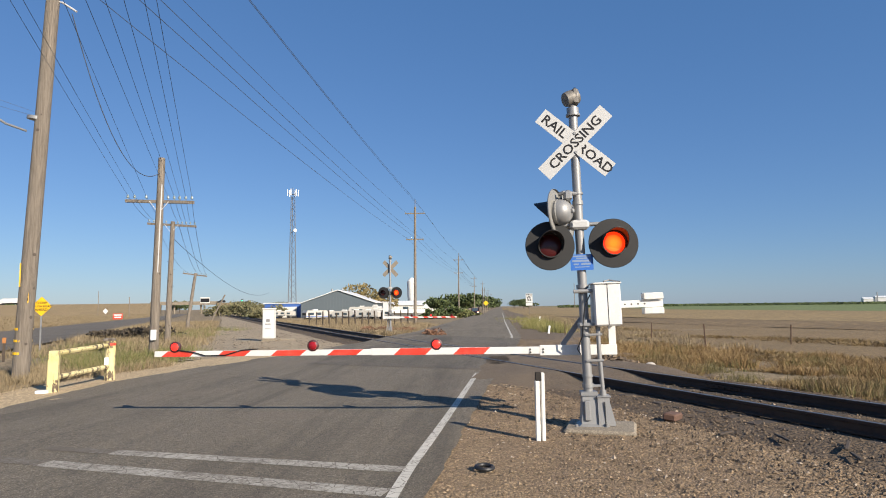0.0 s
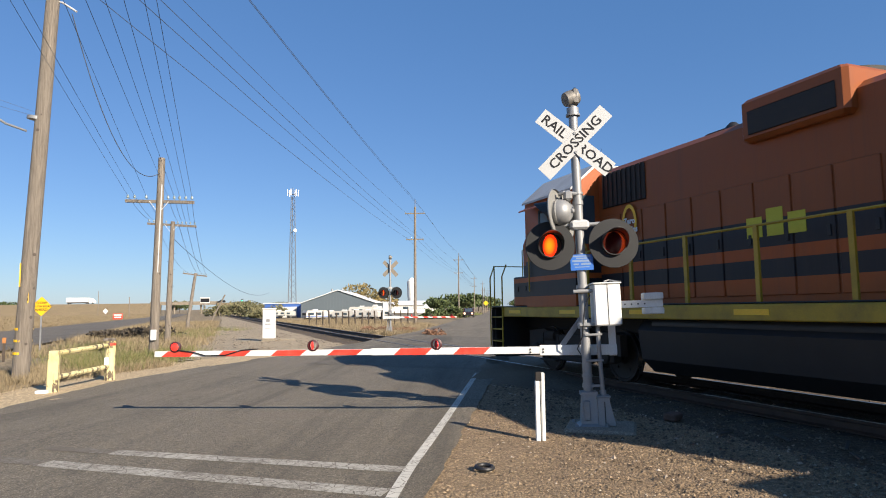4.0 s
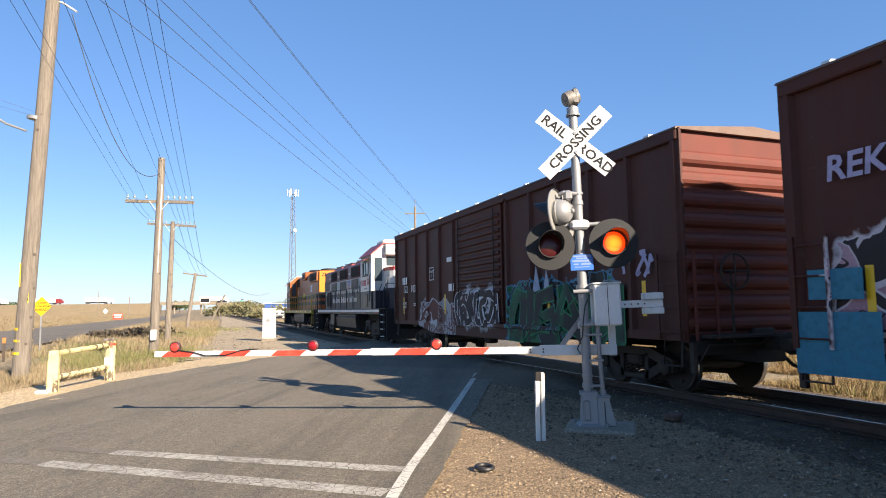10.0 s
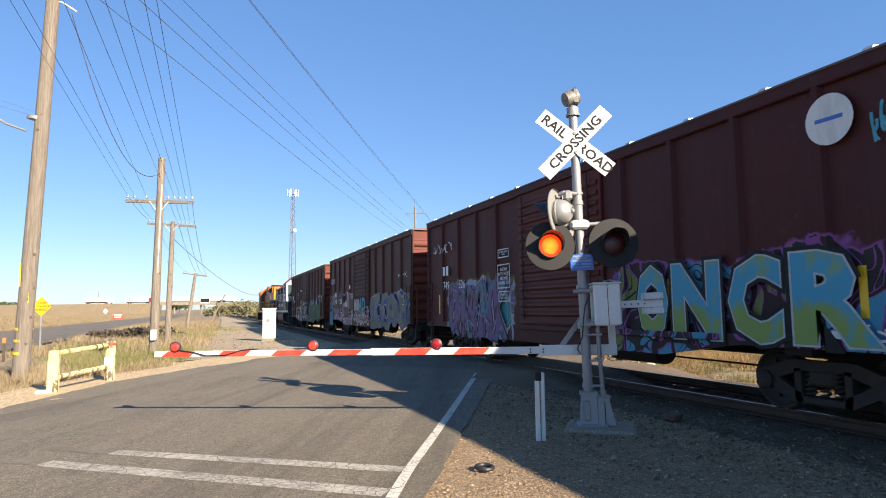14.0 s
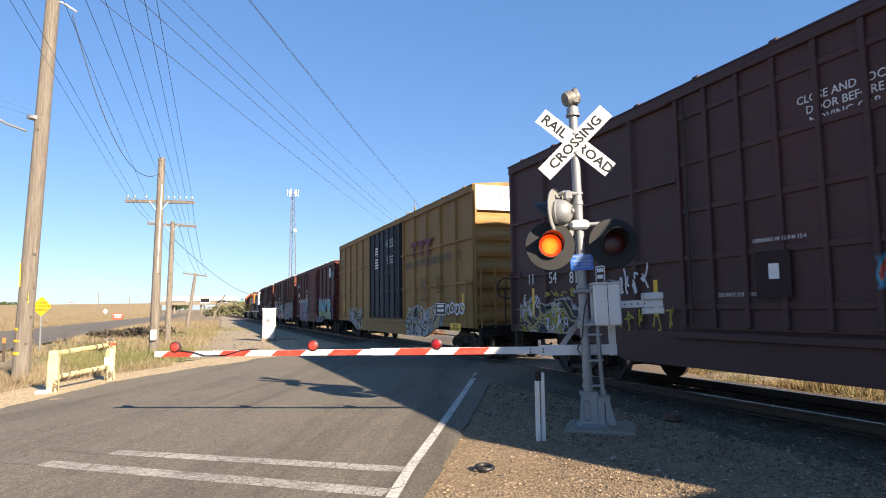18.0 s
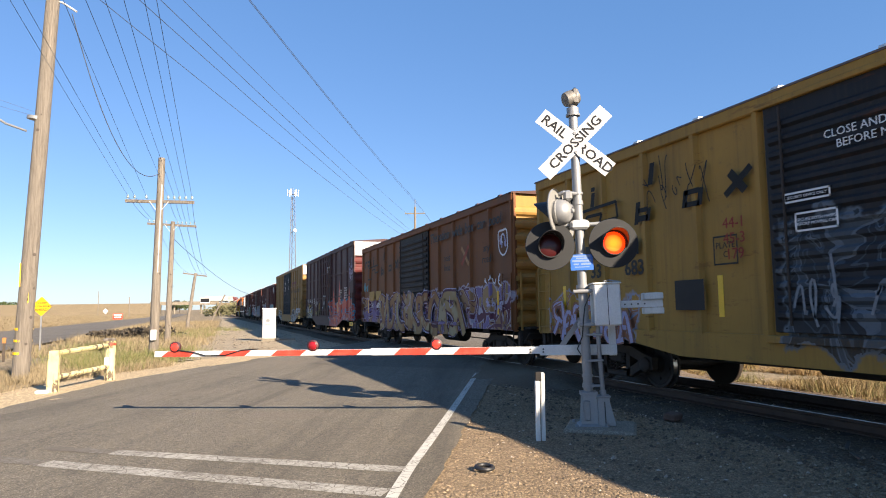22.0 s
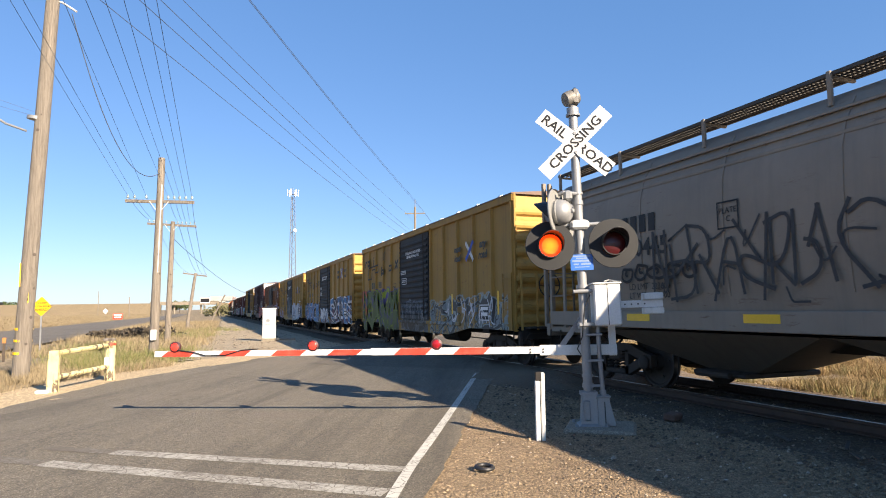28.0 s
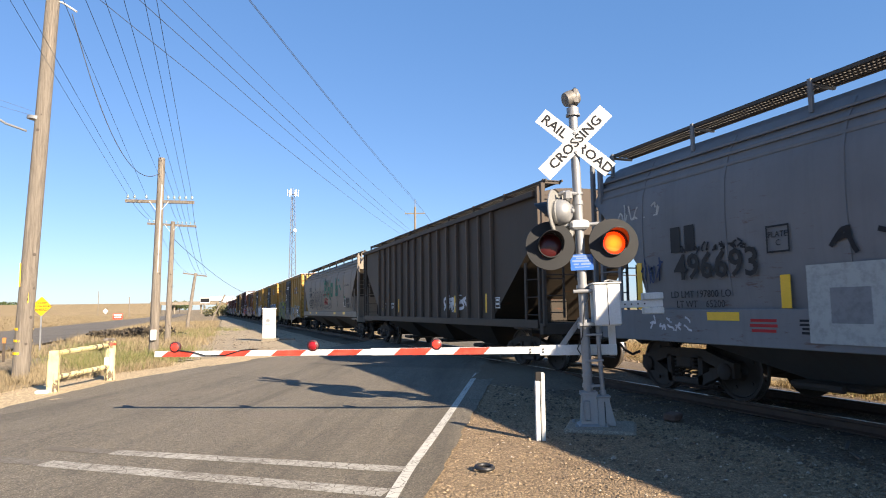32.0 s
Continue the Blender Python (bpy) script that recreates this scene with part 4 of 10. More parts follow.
def flasher(parent, m, beat, name="flashing_light", face="target"):
    """Round black target, hooded lens and a disc inside that turns its lit or its dark face outward. It faces -y of m."""
    turn = m @ Matrix.Rotation(radians(90), 4, "X")
    s = Shape().lathe([(0.338, -0.012), (0.343, 0.0), (0.338, 0.014), (0.175, 0.018), (0.175, -0.012)], turn, 40, 0, False)
    s.lathe([(0.175, 0.018), (0.172, 0.07), (0.158, 0.07), (0.158, -0.004)], turn, 32, 0, False)
    lamp = part(name, s, M[face], parent, "round target with hooded red lens")
    back = Shape().lathe([(0.18, -0.012), (0.185, -0.06), (0.16, -0.14), (0.1, -0.2), (0.0, -0.215)], turn, 28, 0, False)
    back.box(-0.03, 0.03, -0.03, 0.03, -0.25, -0.2, 0, 0.01, turn)
    part("housing", back, M["galv"], lamp, "aluminium lamp housing")
    hood = Shape()
    rows = []
    for i in range(17):
        a = radians(-25 + 230 * i / 16)
        reach = 0.08 + 0.24 * max(0.0, math.sin(a) * 0.75 + 0.25)
        c, w = math.cos(a), math.sin(a)
        rows.append([(0.172 * c, 0.172 * w, 0.03), (0.180 * c, 0.180 * w, 0.03), (0.180 * c, 0.180 * w, reach), (0.172 * c, 0.172 * w, reach)])
    hood.loft([[Vector(p) for p in r] for r in rows], 0, True, False, turn)
    part("hood", hood, M["black"], lamp, "black visor over the lens")
    d = Shape()
    d.lathe([(0.0, 0.012), (0.08, 0.0113), (0.118, 0.0093)], Matrix.Identity(4), 28, 1, False)
    d.lathe([(0.118, 0.0093), (0.135, 0.0075), (0.1575, 0.002)], Matrix.Identity(4), 28, 0, False)
    d.lathe([(0.1575, 0.002), (0.1575, -0.002)], Matrix.Identity(4), 28, 2, False)
    d.lathe([(0.0, -0.03), (0.08, -0.024), (0.13, -0.012), (0.1575, -0.002)], Matrix.Identity(4), 28, 2, False)
    disc = part("lamp_disc", d, [M["lens_lit"], M["lens_core"], M["lens_dark"]], lamp, "turning lens disc, one face lit and one dark")
    FLASH.append((disc, turn, beat))
    return lamp


def blade(parent, m, length, width, text, reach, label):
    face = M["sign_sheet"] if text else M["bare_back"]
    s = Shape().box(-length / 2, length / 2, -0.003, 0.003, -width / 2, width / 2, 0, 0.0, m)
    b = part("crossbuck_blade", s, face, parent, label)
    for word, at in text:
        part("lettering", letters(word, 0.188, M["ink"], 0.001, "CENTER", 0, 0.003), None, b, "black capital letters", at=m @ pose(at, -0.0045, -0.004) @ Matrix.Diagonal((reach, 1, 1, 1)))
    return b


def crossing_signal(at, label, lettered=True, both_ways=False, arm_len=6.33, bars=True, sag=0.0):
    sg = thing("crossing_signal", label, "crossing signal", at=at, group="signals at the railway crossing")
    # foot
    s = Shape()
    s.loft([[(-0.2 * k, -0.2 * k, z), (0.2 * k, -0.2 * k, z), (0.2 * k, 0.2 * k, z), (-0.2 * k, 0.2 * k, z)] for k, z in ((0.86, 0.07), (0.86, 0.10), (0.62, 0.13), (0.46, 0.50), (0.56, 0.50), (0.56, 0.545), (0.44, 0.55))], 0)
    s.box(-0.24, 0.24, -0.22, 0.22, 0.04, 0.075, 0, 0.01)
    part("junction_base", s, M["galv"], sg, "cast aluminium junction box base")
    s = Shape()
    for a in (-1, 1):
        for b in (-1, 1):
            s.tube([(a * 0.2, b * 0.18, 0.07), (a * 0.2, b * 0.18, 0.14)], 0.02, 6)
            s.tube([(a * 0.2, b * 0.18, 0.075), (a * 0.2, b * 0.18, 0.105)], 0.032, 6)
    tagged(part("anchor_bolts", s, M["galv"], sg), kind="stuff")
    part("base_door", Shape().box(-0.085, 0.0, -0.15, -0.11, 0.17, 0.44, 0, 0.015), M["galv"], sg, "aluminium hinged cover")
    cover = Shape().loft([[(0.1, -0.15 * k, z), (0.1 + w, -0.15 * k, z), (0.1 + w, 0.09 * k, z), (0.1, 0.09 * k, z)] for z, w, k in ((0.1, 0.22, 1.0), (0.14, 0.22, 1.0), (0.42, 0.16, 0.85), (0.47, 0.16, 0.85))], 0)
    cover.box(0.09, 0.28, -0.14, 0.08, 0.47, 0.495, 0, 0.008)
    cover.tube([(0.19, -0.04, 0.49), (0.19, -0.04, 0.56)], 0.045, 10)
    side_cover = part("side_cover", cover, M["galv"], sg, "grey cast cable box beside the mast foot")
    part("cover_seam", Shape().box(0.185, 0.195, -0.155, -0.14, 0.13, 0.42), M["black"], side_cover)
    part("foot_clamp", Shape().tube([(0, 0, 0.6), (0, 0, 0.65)], 0.08, 16).box(0.05, 0.2, -0.06, -0.02, 0.61, 0.64), M["galv"], sg)
    for z in (0.95, 1.3):
        part("conduit_clamp", Shape().box(-0.02, 0.22, -0.085, -0.06, z, z + 0.03, 0, 0.005), M["galv"], sg)
    # mast with bands
    s = Shape().tube([(0, 0, 0.4), (0, 0, 4.5)], 0.063, 20)
    part("mast", s, M["galv"], sg, "aluminium painted steel mast")
    for z, h, r in ((4.42, 0.1, 0.085), (4.40, 0.03, 0.1), (3.27, 0.03, 0.078), (3.12, 0.06, 0.075), (2.86, 0.05, 0.09), (1.95, 0.05, 0.085), (1.48, 0.04, 0.09), (1.40, 0.03, 0.09), (0.74, 0.03, 0.075)):
        part("mast_band", Shape().tube([(0, 0, z), (0, 0, z + h)], r, 16), M["galv"], sg)
    # bell on top
    s = Shape()
    s.tube([(0, 0, 4.5), (0, 0, 4.6)], 0.055, 14)
    s.lathe([(0.06, -0.07), (0.10, -0.07), (0.115, 0.0), (0.115, 0.09), (0.1, 0.13), (0.03, 0.14)], pose(-0.04, 0, 4.66, 0, 72, 20), 20)
    s.box(-0.01, 0.085, -0.09, 0.09, 4.55, 4.80, 0, 0.03)
    part("bell", s, M["bell"], sg, "grey electric crossing bell")
    # crossbuck
    one, two = pose(0, -0.085, 4.0, 0, -43.5, 0), pose(0, -0.077, 4.0, 0, 42.0, 0)
    white = "white crossbuck blade with black letters"
    blade(sg, one, 1.25, 0.235, [("CROSSING", 0.0)] if lettered else [], 1.08, white)
    blade(sg, two, 1.25, 0.235, [("RAIL", -0.37), ("ROAD", 0.36)] if lettered else [], 1.08, white)
    for z in (3.86, 4.13):
        part("sign_bolt", Shape().tube([(0, -0.03, z), (0, -0.1, z)], 0.02, 8), M["galv"], sg)
    # lamp pair on its cross tube
    part("cross_tube", Shape().tube([(-0.34, -0.02, 2.84), (0.34, -0.02, 2.84)], 0.03, 10), M["galv"], sg)
    part("crossarm_box", Shape().box(-0.13, 0.13, -0.11, 0.09, 2.77, 2.90, 0, 0.03), M["sign_sheet"], sg, "cast lamp crossarm bracket")
    for x, beat in ((-0.425, 1 if lettered else 0), (0.44, 0 if lettered else 1)):
        part("lamp_arm", Shape().tube([(math.copysign(0.30, x), -0.02, 2.84), (x * 0.93, 0.02, 2.80), (x, 0.06, 2.68), (x, 0.06, 2.56)], 0.024, 8), M["galv"], sg)
        flasher(sg, pose(x, -0.1, 2.555, -2, 0, 4), beat)
        if both_ways:
            flasher(sg, pose(x, 0.12, 2.555, 2, 0, 180), beat)
    # the pair for the side road, seen from behind
    if lettered:
        part("side_cross_tube", Shape().tube([(-0.02, -0.06, 3.27), (-0.2, -0.06, 3.30), (-0.26, -0.02, 3.28)], 0.03, 8), M["galv"], sg)
        part("side_knuckle", Shape().box(-0.20, -0.08, -0.11, 0.03, 3.18, 3.33, 0, 0.03), M["galv"], sg)
        for x, y, z, w in ((-0.30, -0.04, 3.02, 68), (-0.14, 0.30, 3.0, 68)):
            lamp = flasher(sg, pose(x, y, z, 2, 0, 245), 1, face="bowl")
            part("lamp_bowl", Shape().lathe([(0.185, 0.02), (0.19, 0.035), (0.172, 0.068), (0.12, 0.1), (0.06, 0.112), (0.05, 0.13), (0.0, 0.132)], pose(x, y, z, 2, 0, 245) @ Matrix.Rotation(radians(-90), 4, "X"), 26, 0, False), M["bowl"], sg, "grey lamp bowl")
    # blue notice plate
    if bars:
        pl = part("notice_plate", Shape().box(-0.155, 0.155, -0.085, -0.08, 2.20, 2.42, 0, 0.0), M["blue"], sg, "blue emergency notice plate with white print")
        s = Shape()
        for z, w, h in ((2.395, 0.24, 0.02), (2.365, 0.15, 0.02), (2.33, 0.26, 0.028), (2.285, 0.07, 0.02), (2.245, 0.2, 0.012)):
            x0 = -w / 2 - (0.08 if w < 0.1 else 0)
            s.box(x0, x0 + w, -0.0865, -0.085, z - h / 2, z + h / 2)
        s.box(-0.01, 0.12, -0.0865, -0.085, 2.272, 2.30)
        part("print", s, M["faint_ink"], pl, "faint white print")
    # gate mechanism
    g = part("gate_mechanism", Shape().box(0.12, 0.48, -0.19, 0.2, 1.43, 2.0, 0, 0.02), M["white"], sg, "white steel gate mechanism box")
    part("lid_seam", Shape().box(0.30, 0.308, -0.194, -0.18, 1.44, 1.99), M["black"], g)
    part("lid", Shape().box(0.11, 0.495, -0.205, 0.215, 1.995, 2.02, 0, 0.01), M["white_dirty"], g)
    part("lid_hasp", Shape().tube([(0.26, -0.2, 2.03), (0.34, -0.12, 2.05), (0.42, -0.16, 2.03), (0.48, -0.2, 2.02)], 0.012, 6), M["galv"], g)
    for z in (1.43, 1.89):
        part("mount_clamp", Shape().box(-0.09, 0.12, -0.12, 0.12, z, z + 0.05, 0, 0.01), M["galv"], sg)
    part("clamp_bolt", Shape().tube([(-0.14, -0.1, 1.91), (0.1, -0.1, 1.91)], 0.025, 8), M["galv"], sg)
    part("counterweight_arm", Shape().box(0.50, 1.10, 0.10, 0.13, 1.66, 1.76, 0, 0.005), M["white"], sg, "white steel counterweight arm")
    s = Shape()
    for k in range(4):
        s.tube([(0.58 + 0.09 * k, 0.095, 1.71), (0.58 + 0.09 * k, 0.102, 1.71)], 0.012, 6)
    tagged(part("arm_holes", s, M["black"], sg), kind="stuff")
    w = Shape().box(0.83, 1.10, 0.135, 0.22, 1.745, 1.86, 0, 0.01).box(0.83, 1.10, 0.05, 0.097, 1.765, 1.86, 0, 0.01).box(0.83, 1.10, 0.05, 0.22, 1.565, 1.655, 0, 0.01)
    part("counterweight", w, M["white_dirty"], sg, "white iron counterweight blocks")
    part("drop_plate", Shape().box(0.355, 0.455, 0.24, 0.26, 1.0, 1.5, 0, 0.003), M["white"], sg)
    part("brace", Shape().box(-0.035, 0.035, 0.15, 0.17, 0.0, 0.58, 0, 0.0, pose(-0.33, 0.05, 1.13, 0, 38, 0)), M["galv"], sg, "grey diagonal gate brace")
    part("conduit", Shape().tube([(0.17, -0.05, 1.45), (0.17, -0.05, 1.1), (0.18, -0.045, 0.8), (0.19, -0.04, 0.54)], 0.03, 10), M["galv"], sg)
    part("cable", Shape().tube([(0.08, -0.12, 1.86), (0.0, -0.13, 1.7), (-0.03, -0.12, 1.5), (-0.05, -0.1, 1.3), (-0.11, 0.05, 1.12), (-0.06, 0.12, 1.04)], 0.009, 6), M["black"], sg)
    # gate arm: white tube with slanting red stripes
    arm = part("gate_arm", Shape().box(-0.62, 0.455, 0.19, 0.235, 1.0, 1.145, 0, 0.006), M["white"], sg, "white arm bracket", at=pose(0, 0, 0.02) @ pose(0, 0, 1.07, 0, sag, 0) @ pose(0, 0, -1.07))
    y0, y1 = 0.195, 0.23
    n_in = -0.62
    split = -arm_len * 0.481
    part("arm_inner", Shape().box(split, n_in + 0.05, y0, y1, 1.025, 1.125, 0, 0.004), M["white"], arm, "white reflective gate arm")
    part("arm_outer", Shape().box(-arm_len, split, y0 + 0.004, y1 - 0.004, 1.03, 1.115, 0, 0.004), M["white"], arm, "white reflective gate arm")
    for a, b in STRIPES:
        a, b = a * arm_len / 6.33, b * arm_len / 6.33
        z0, z1 = (1.0265, 1.1235) if a > split else (1.0315, 1.1135)
        f = y0 - 0.0015 if a > split else y0 + 0.0025
        part("red_stripe", Shape().add([(a + 0.05, f, z1), (b + 0.05, f, z1), (b - 0.05, f, z0), (a - 0.05, f, z0)], [(0, 1, 2, 3)]), M["red"], arm, "slanting red reflective stripe")
        if both_ways:
            k = y1 + 0.0015 if a > split else y1 - 0.0025
            part("red_stripe", Shape().add([(a + 0.05, k, z1), (b + 0.05, k, z1), (b - 0.05, k, z0), (a - 0.05, k, z0)], [(0, 1, 2, 3)]), M["red"], arm, "slanting red reflective stripe")
    for k, (x, beat) in enumerate(((-arm_len + 0.32, 2), (-arm_len * 0.617, 1), (-arm_len * 0.330, 0))):
        m = pose(x, (y0 + y1) / 2, 1.175, 90, 0, 0)
        lamp = part("gate_lamp", Shape().lathe([(0.058, -0.034), (0.08, -0.026), (0.083, 0.02), (0.062, 0.032), (0.058, 0.02)], m, 20, 0, False), M["gate_rim"], arm, "small round red gate lamp")
        part("lamp_bracket", Shape().box(x - 0.025, x + 0.025, y0 + 0.005, y1 - 0.005, 1.06, 1.13, 0, 0.0), M["white_dirty"], lamp)
        d = Shape().lathe([(0.0, 0.018), (0.04, 0.015), (0.057, 0.004), (0.057, 0.0)], Matrix.Identity(4), 16, 0, False)
        d.lathe([(0.057, 0.0), (0.057, -0.004), (0.04, -0.015), (0.0, -0.018)], Matrix.Identity(4), 16, 1, False)
        disc = part("lamp_disc", d, [M["lamp_red"], M["lens_gate"]], lamp, "turning red lens")
        FLASH.append((disc, m @ Matrix.Translation((0, 0, 0.026)), beat))
    if lettered:
        part("arm_cable", Shape().tube([(-arm_len + 0.28, 0.19, 1.14), (-arm_len + 0.6, 0.185, 1.10), (-arm_len + 0.8, 0.185, 1.045), (-arm_len + 1.1, 0.185, 1.05), (-arm_len + 1.35, 0.19, 1.12), (-arm_len + 1.6, 0.2, 1.135)], 0.009, 6), M["ink"], arm)
        for x in (-0.57, -0.75):
            for z in (1.05, 1.09):
                part("arm_bolt", Shape().tube([(x, 0.18, z), (x, 0.2, z)], 0.013, 6), M["black"], arm)
    return sg


STRIPES = [(-6.17, -5.73), (-5.31, -4.89), (-4.49, -4.05), (-3.64, -3.21), (-2.66, -2.2), (-1.8, -1.37)]
ROAD_TURN = math.degrees(math.atan2(ROAD_R.y, ROAD_R.x))
near_signal = crossing_signal(pose(4.955, 7.535, -0.06, 0, 0, ROAD_TURN) @ pose(0, 0, 0, 0, -1.4, 0), "silver crossing signal mast with crossbuck, red flashers and lowered gate", sag=1.1)
far_signal = crossing_signal(pose(11.5, 40.5, -0.22, 0, 0, ROAD_TURN + 180) @ Matrix.Diagonal((1, 1, 1.11, 1)), "distant silver crossing signal with lowered gate across the road", lettered=False, both_ways=True, arm_len=4.4, bars=False)

slab = Shape().box(-0.36, 0.56, -0.42, 0.42, -0.05, 0.06, 0, 0.03)
solid("signal_foundation", slab, M["concrete"], "weathered concrete foundation slab under the signal", "foundation", at=pose(4.98, 7.5, -0.02, 0, 0, ROAD_TURN - 12))
post = thing("marker_post", "white weathered wooden marker post beside the signal", "post", at=pose(3.92, 7.05, -0.03, 0, 0, -20))
part("post_face", Shape().box(-0.06, -0.006, -0.03, 0.03, 0, 0.76, 0, 0.006), M["white_dirty"], post)
part("post_rib", Shape().box(0.012, 0.06, -0.015, 0.04, 0, 0.86, 0, 0.01), M["white_dirty"], post)
part("post_top", Shape().box(-0.056, 0.02, -0.02, 0.012, 0.76, 0.87, 0, 0.006), M["under"], post, "dark weathered post top")

# ---- wooden poles on the near left ----
# ---- locomotives ----
def livery(name, bands, fade=0.3, dirt=(0.06, 0.045, 0.035)):
    """Horizontal colour bands: (from height, colour), lowest first."""
    n = Nodes(name)
    z = n.xyz()[2]
    big, fine, streak = n.noise(0.7, 6, 0.65), n.noise(22, 4, 0.7), n.noise(2.5, 7, 0.7, stretch=(1, 3, 0.12))
    c = bands[0][1]
    for h, col in bands[1:]:
        c = n.mix(n.math("GREATER_THAN", z, h), c, col)
    c = n.mix(n.math("MULTIPLY", n.ramp(big, 0.35, 0.75), 0.14), c, (0.12, 0.08, 0.06))
    n.bsdf.inputs["Specular IOR Level"].default_value = 0.3
    c = n.mix(n.math("MULTIPLY", n.ramp(streak, 0.48, 0.8), fade), c, dirt)
    return n.done(c, n.math("MULTIPLY_ADD", big, 0.3, 0.3), 0, fine, 0.08, 0.003)


M["loco_yellow"] = worn("loco_safety_yellow", (0.4, 0.26, 0.016), 0.5, 0, (0.07, 0.05, 0.025), 0.6, 3)
M["loco_black"] = worn("loco_black", (0.011, 0.011, 0.013), 0.5, 0, (0.04, 0.033, 0.026), 0.35, 3)
M["grille"] = worn("dusty_grille", (0.024, 0.02, 0.018), 0.7, 0.1, (0.06, 0.048, 0.036), 0.45, 5)
M["grille_pale"] = worn("pale_dusty_grille", (0.20, 0.18, 0.155), 0.6, 0.4, (0.09, 0.075, 0.06), 0.6, 3, True)
M["cab_glass"] = plain("cab_window_glass", (0.05, 0.07, 0.085), 0.06)
M["grey_roof"] = worn("weathered_grey_roof", (0.5, 0.49, 0.47), 0.6, 0, (0.22, 0.19, 0.16), 0.5, 2)
M["red_ink"] = plain("red_lettering", (0.42, 0.03, 0.035), 0.5)
M["loco_red"] = worn("loco_red", (0.24, 0.026, 0.03), 0.5, 0, (0.12, 0.03, 0.03), 0.4, 2)
M["head_lamp"] = worn("headlamp_glass", (0.6, 0.6, 0.6), 0.12, 0.7, (0.3, 0.3, 0.3), 0.2, 9)


def blomberg(car, y, wb=2.74, r=0.508):
    axles = [wheelset(car, y + d * wb / 2, r) for d in (-1, 1)]
    h = wb / 2
    for side in (-1, 1):
        x0, x1 = sorted((side * 0.98, side * 1.14))
        s = Shape()
        s.prism([(y - h - 0.42, 0.52), (y - h - 0.42, 0.92), (y - h + 0.25, 0.98), (y - 0.55, 0.86), (y + 0.55, 0.86), (y + h - 0.25, 0.98), (y + h + 0.42, 0.92), (y + h + 0.42, 0.52), (y + h - 0.42, 0.52), (y + h - 0.62, 0.62), (y + 0.6, 0.58), (y - 0.6, 0.58), (y - h + 0.62, 0.62), (y - h + 0.42, 0.52)], x0, x1)
        s.box(x0, x1, y - 0.75, y + 0.75, 0.30, 0.42, 0, 0.03)
        for d in (-1, 1):
            s.box(x0, x1, y + d * 0.62 - 0.06, y + d * 0.62 + 0.06, 0.38, 0.66)
        fr = part("truck_frame", s, M["truck"], car, "grimy cast locomotive truck frame")
        for d in (-1, 1):
            part("journal_box", Shape().box(side * 1.06 - 0.12, side * 1.06 + 0.12, y + d * h - 0.2, y + d * h + 0.2, 0.36, 0.68, 0, 0.04), M["truck"], fr)
            part("bearing_cap", Shape().lathe([(0.15, 0.0), (0.15, 0.08), (0.1, 0.11), (0.03, 0.12)], Matrix.Translation((side * 1.16, y + d * h, 0.51)) @ Matrix.Rotation(radians(90 * side), 4, "Y"), 12), M["truck"], fr)
            part("brake_cylinder", Shape().tube([(side * 1.1, y + d * 0.98, 0.82), (side * 1.1, y + d * 0.58, 0.82)], 0.12, 12), M["truck"], fr)
        sp = Shape()
        for k in (-0.34, 0.34):
            for i in range(5):
                sp.box(side * 1.06 - 0.07, side * 1.06 + 0.07, y + k - 0.24, y + k + 0.24, 0.43 + 0.03 * i, 0.45 + 0.03 * i)
        part("leaf_spring", sp, M["truck"], fr)
        part("truck_step", Shape().tube([(side * 1.3, y + 0.2, 0.9), (side * 1.3, y + 0.2, 0.28), (side * 1.3, y + 0.85, 0.28), (side * 1.3, y + 0.85, 0.9)], 0.018, 6).box(side * 1.3 - 0.1, side * 1.3 + 0.06, y + 0.2, y + 0.85, 0.3, 0.33), M["truck"], fr)
    part("bolster", Shape().box(-1.0, 1.0, y - 0.25, y + 0.25, 0.6, 1.05, 0, 0.04), M["truck"], car)
    return [(a, r) for a in axles]


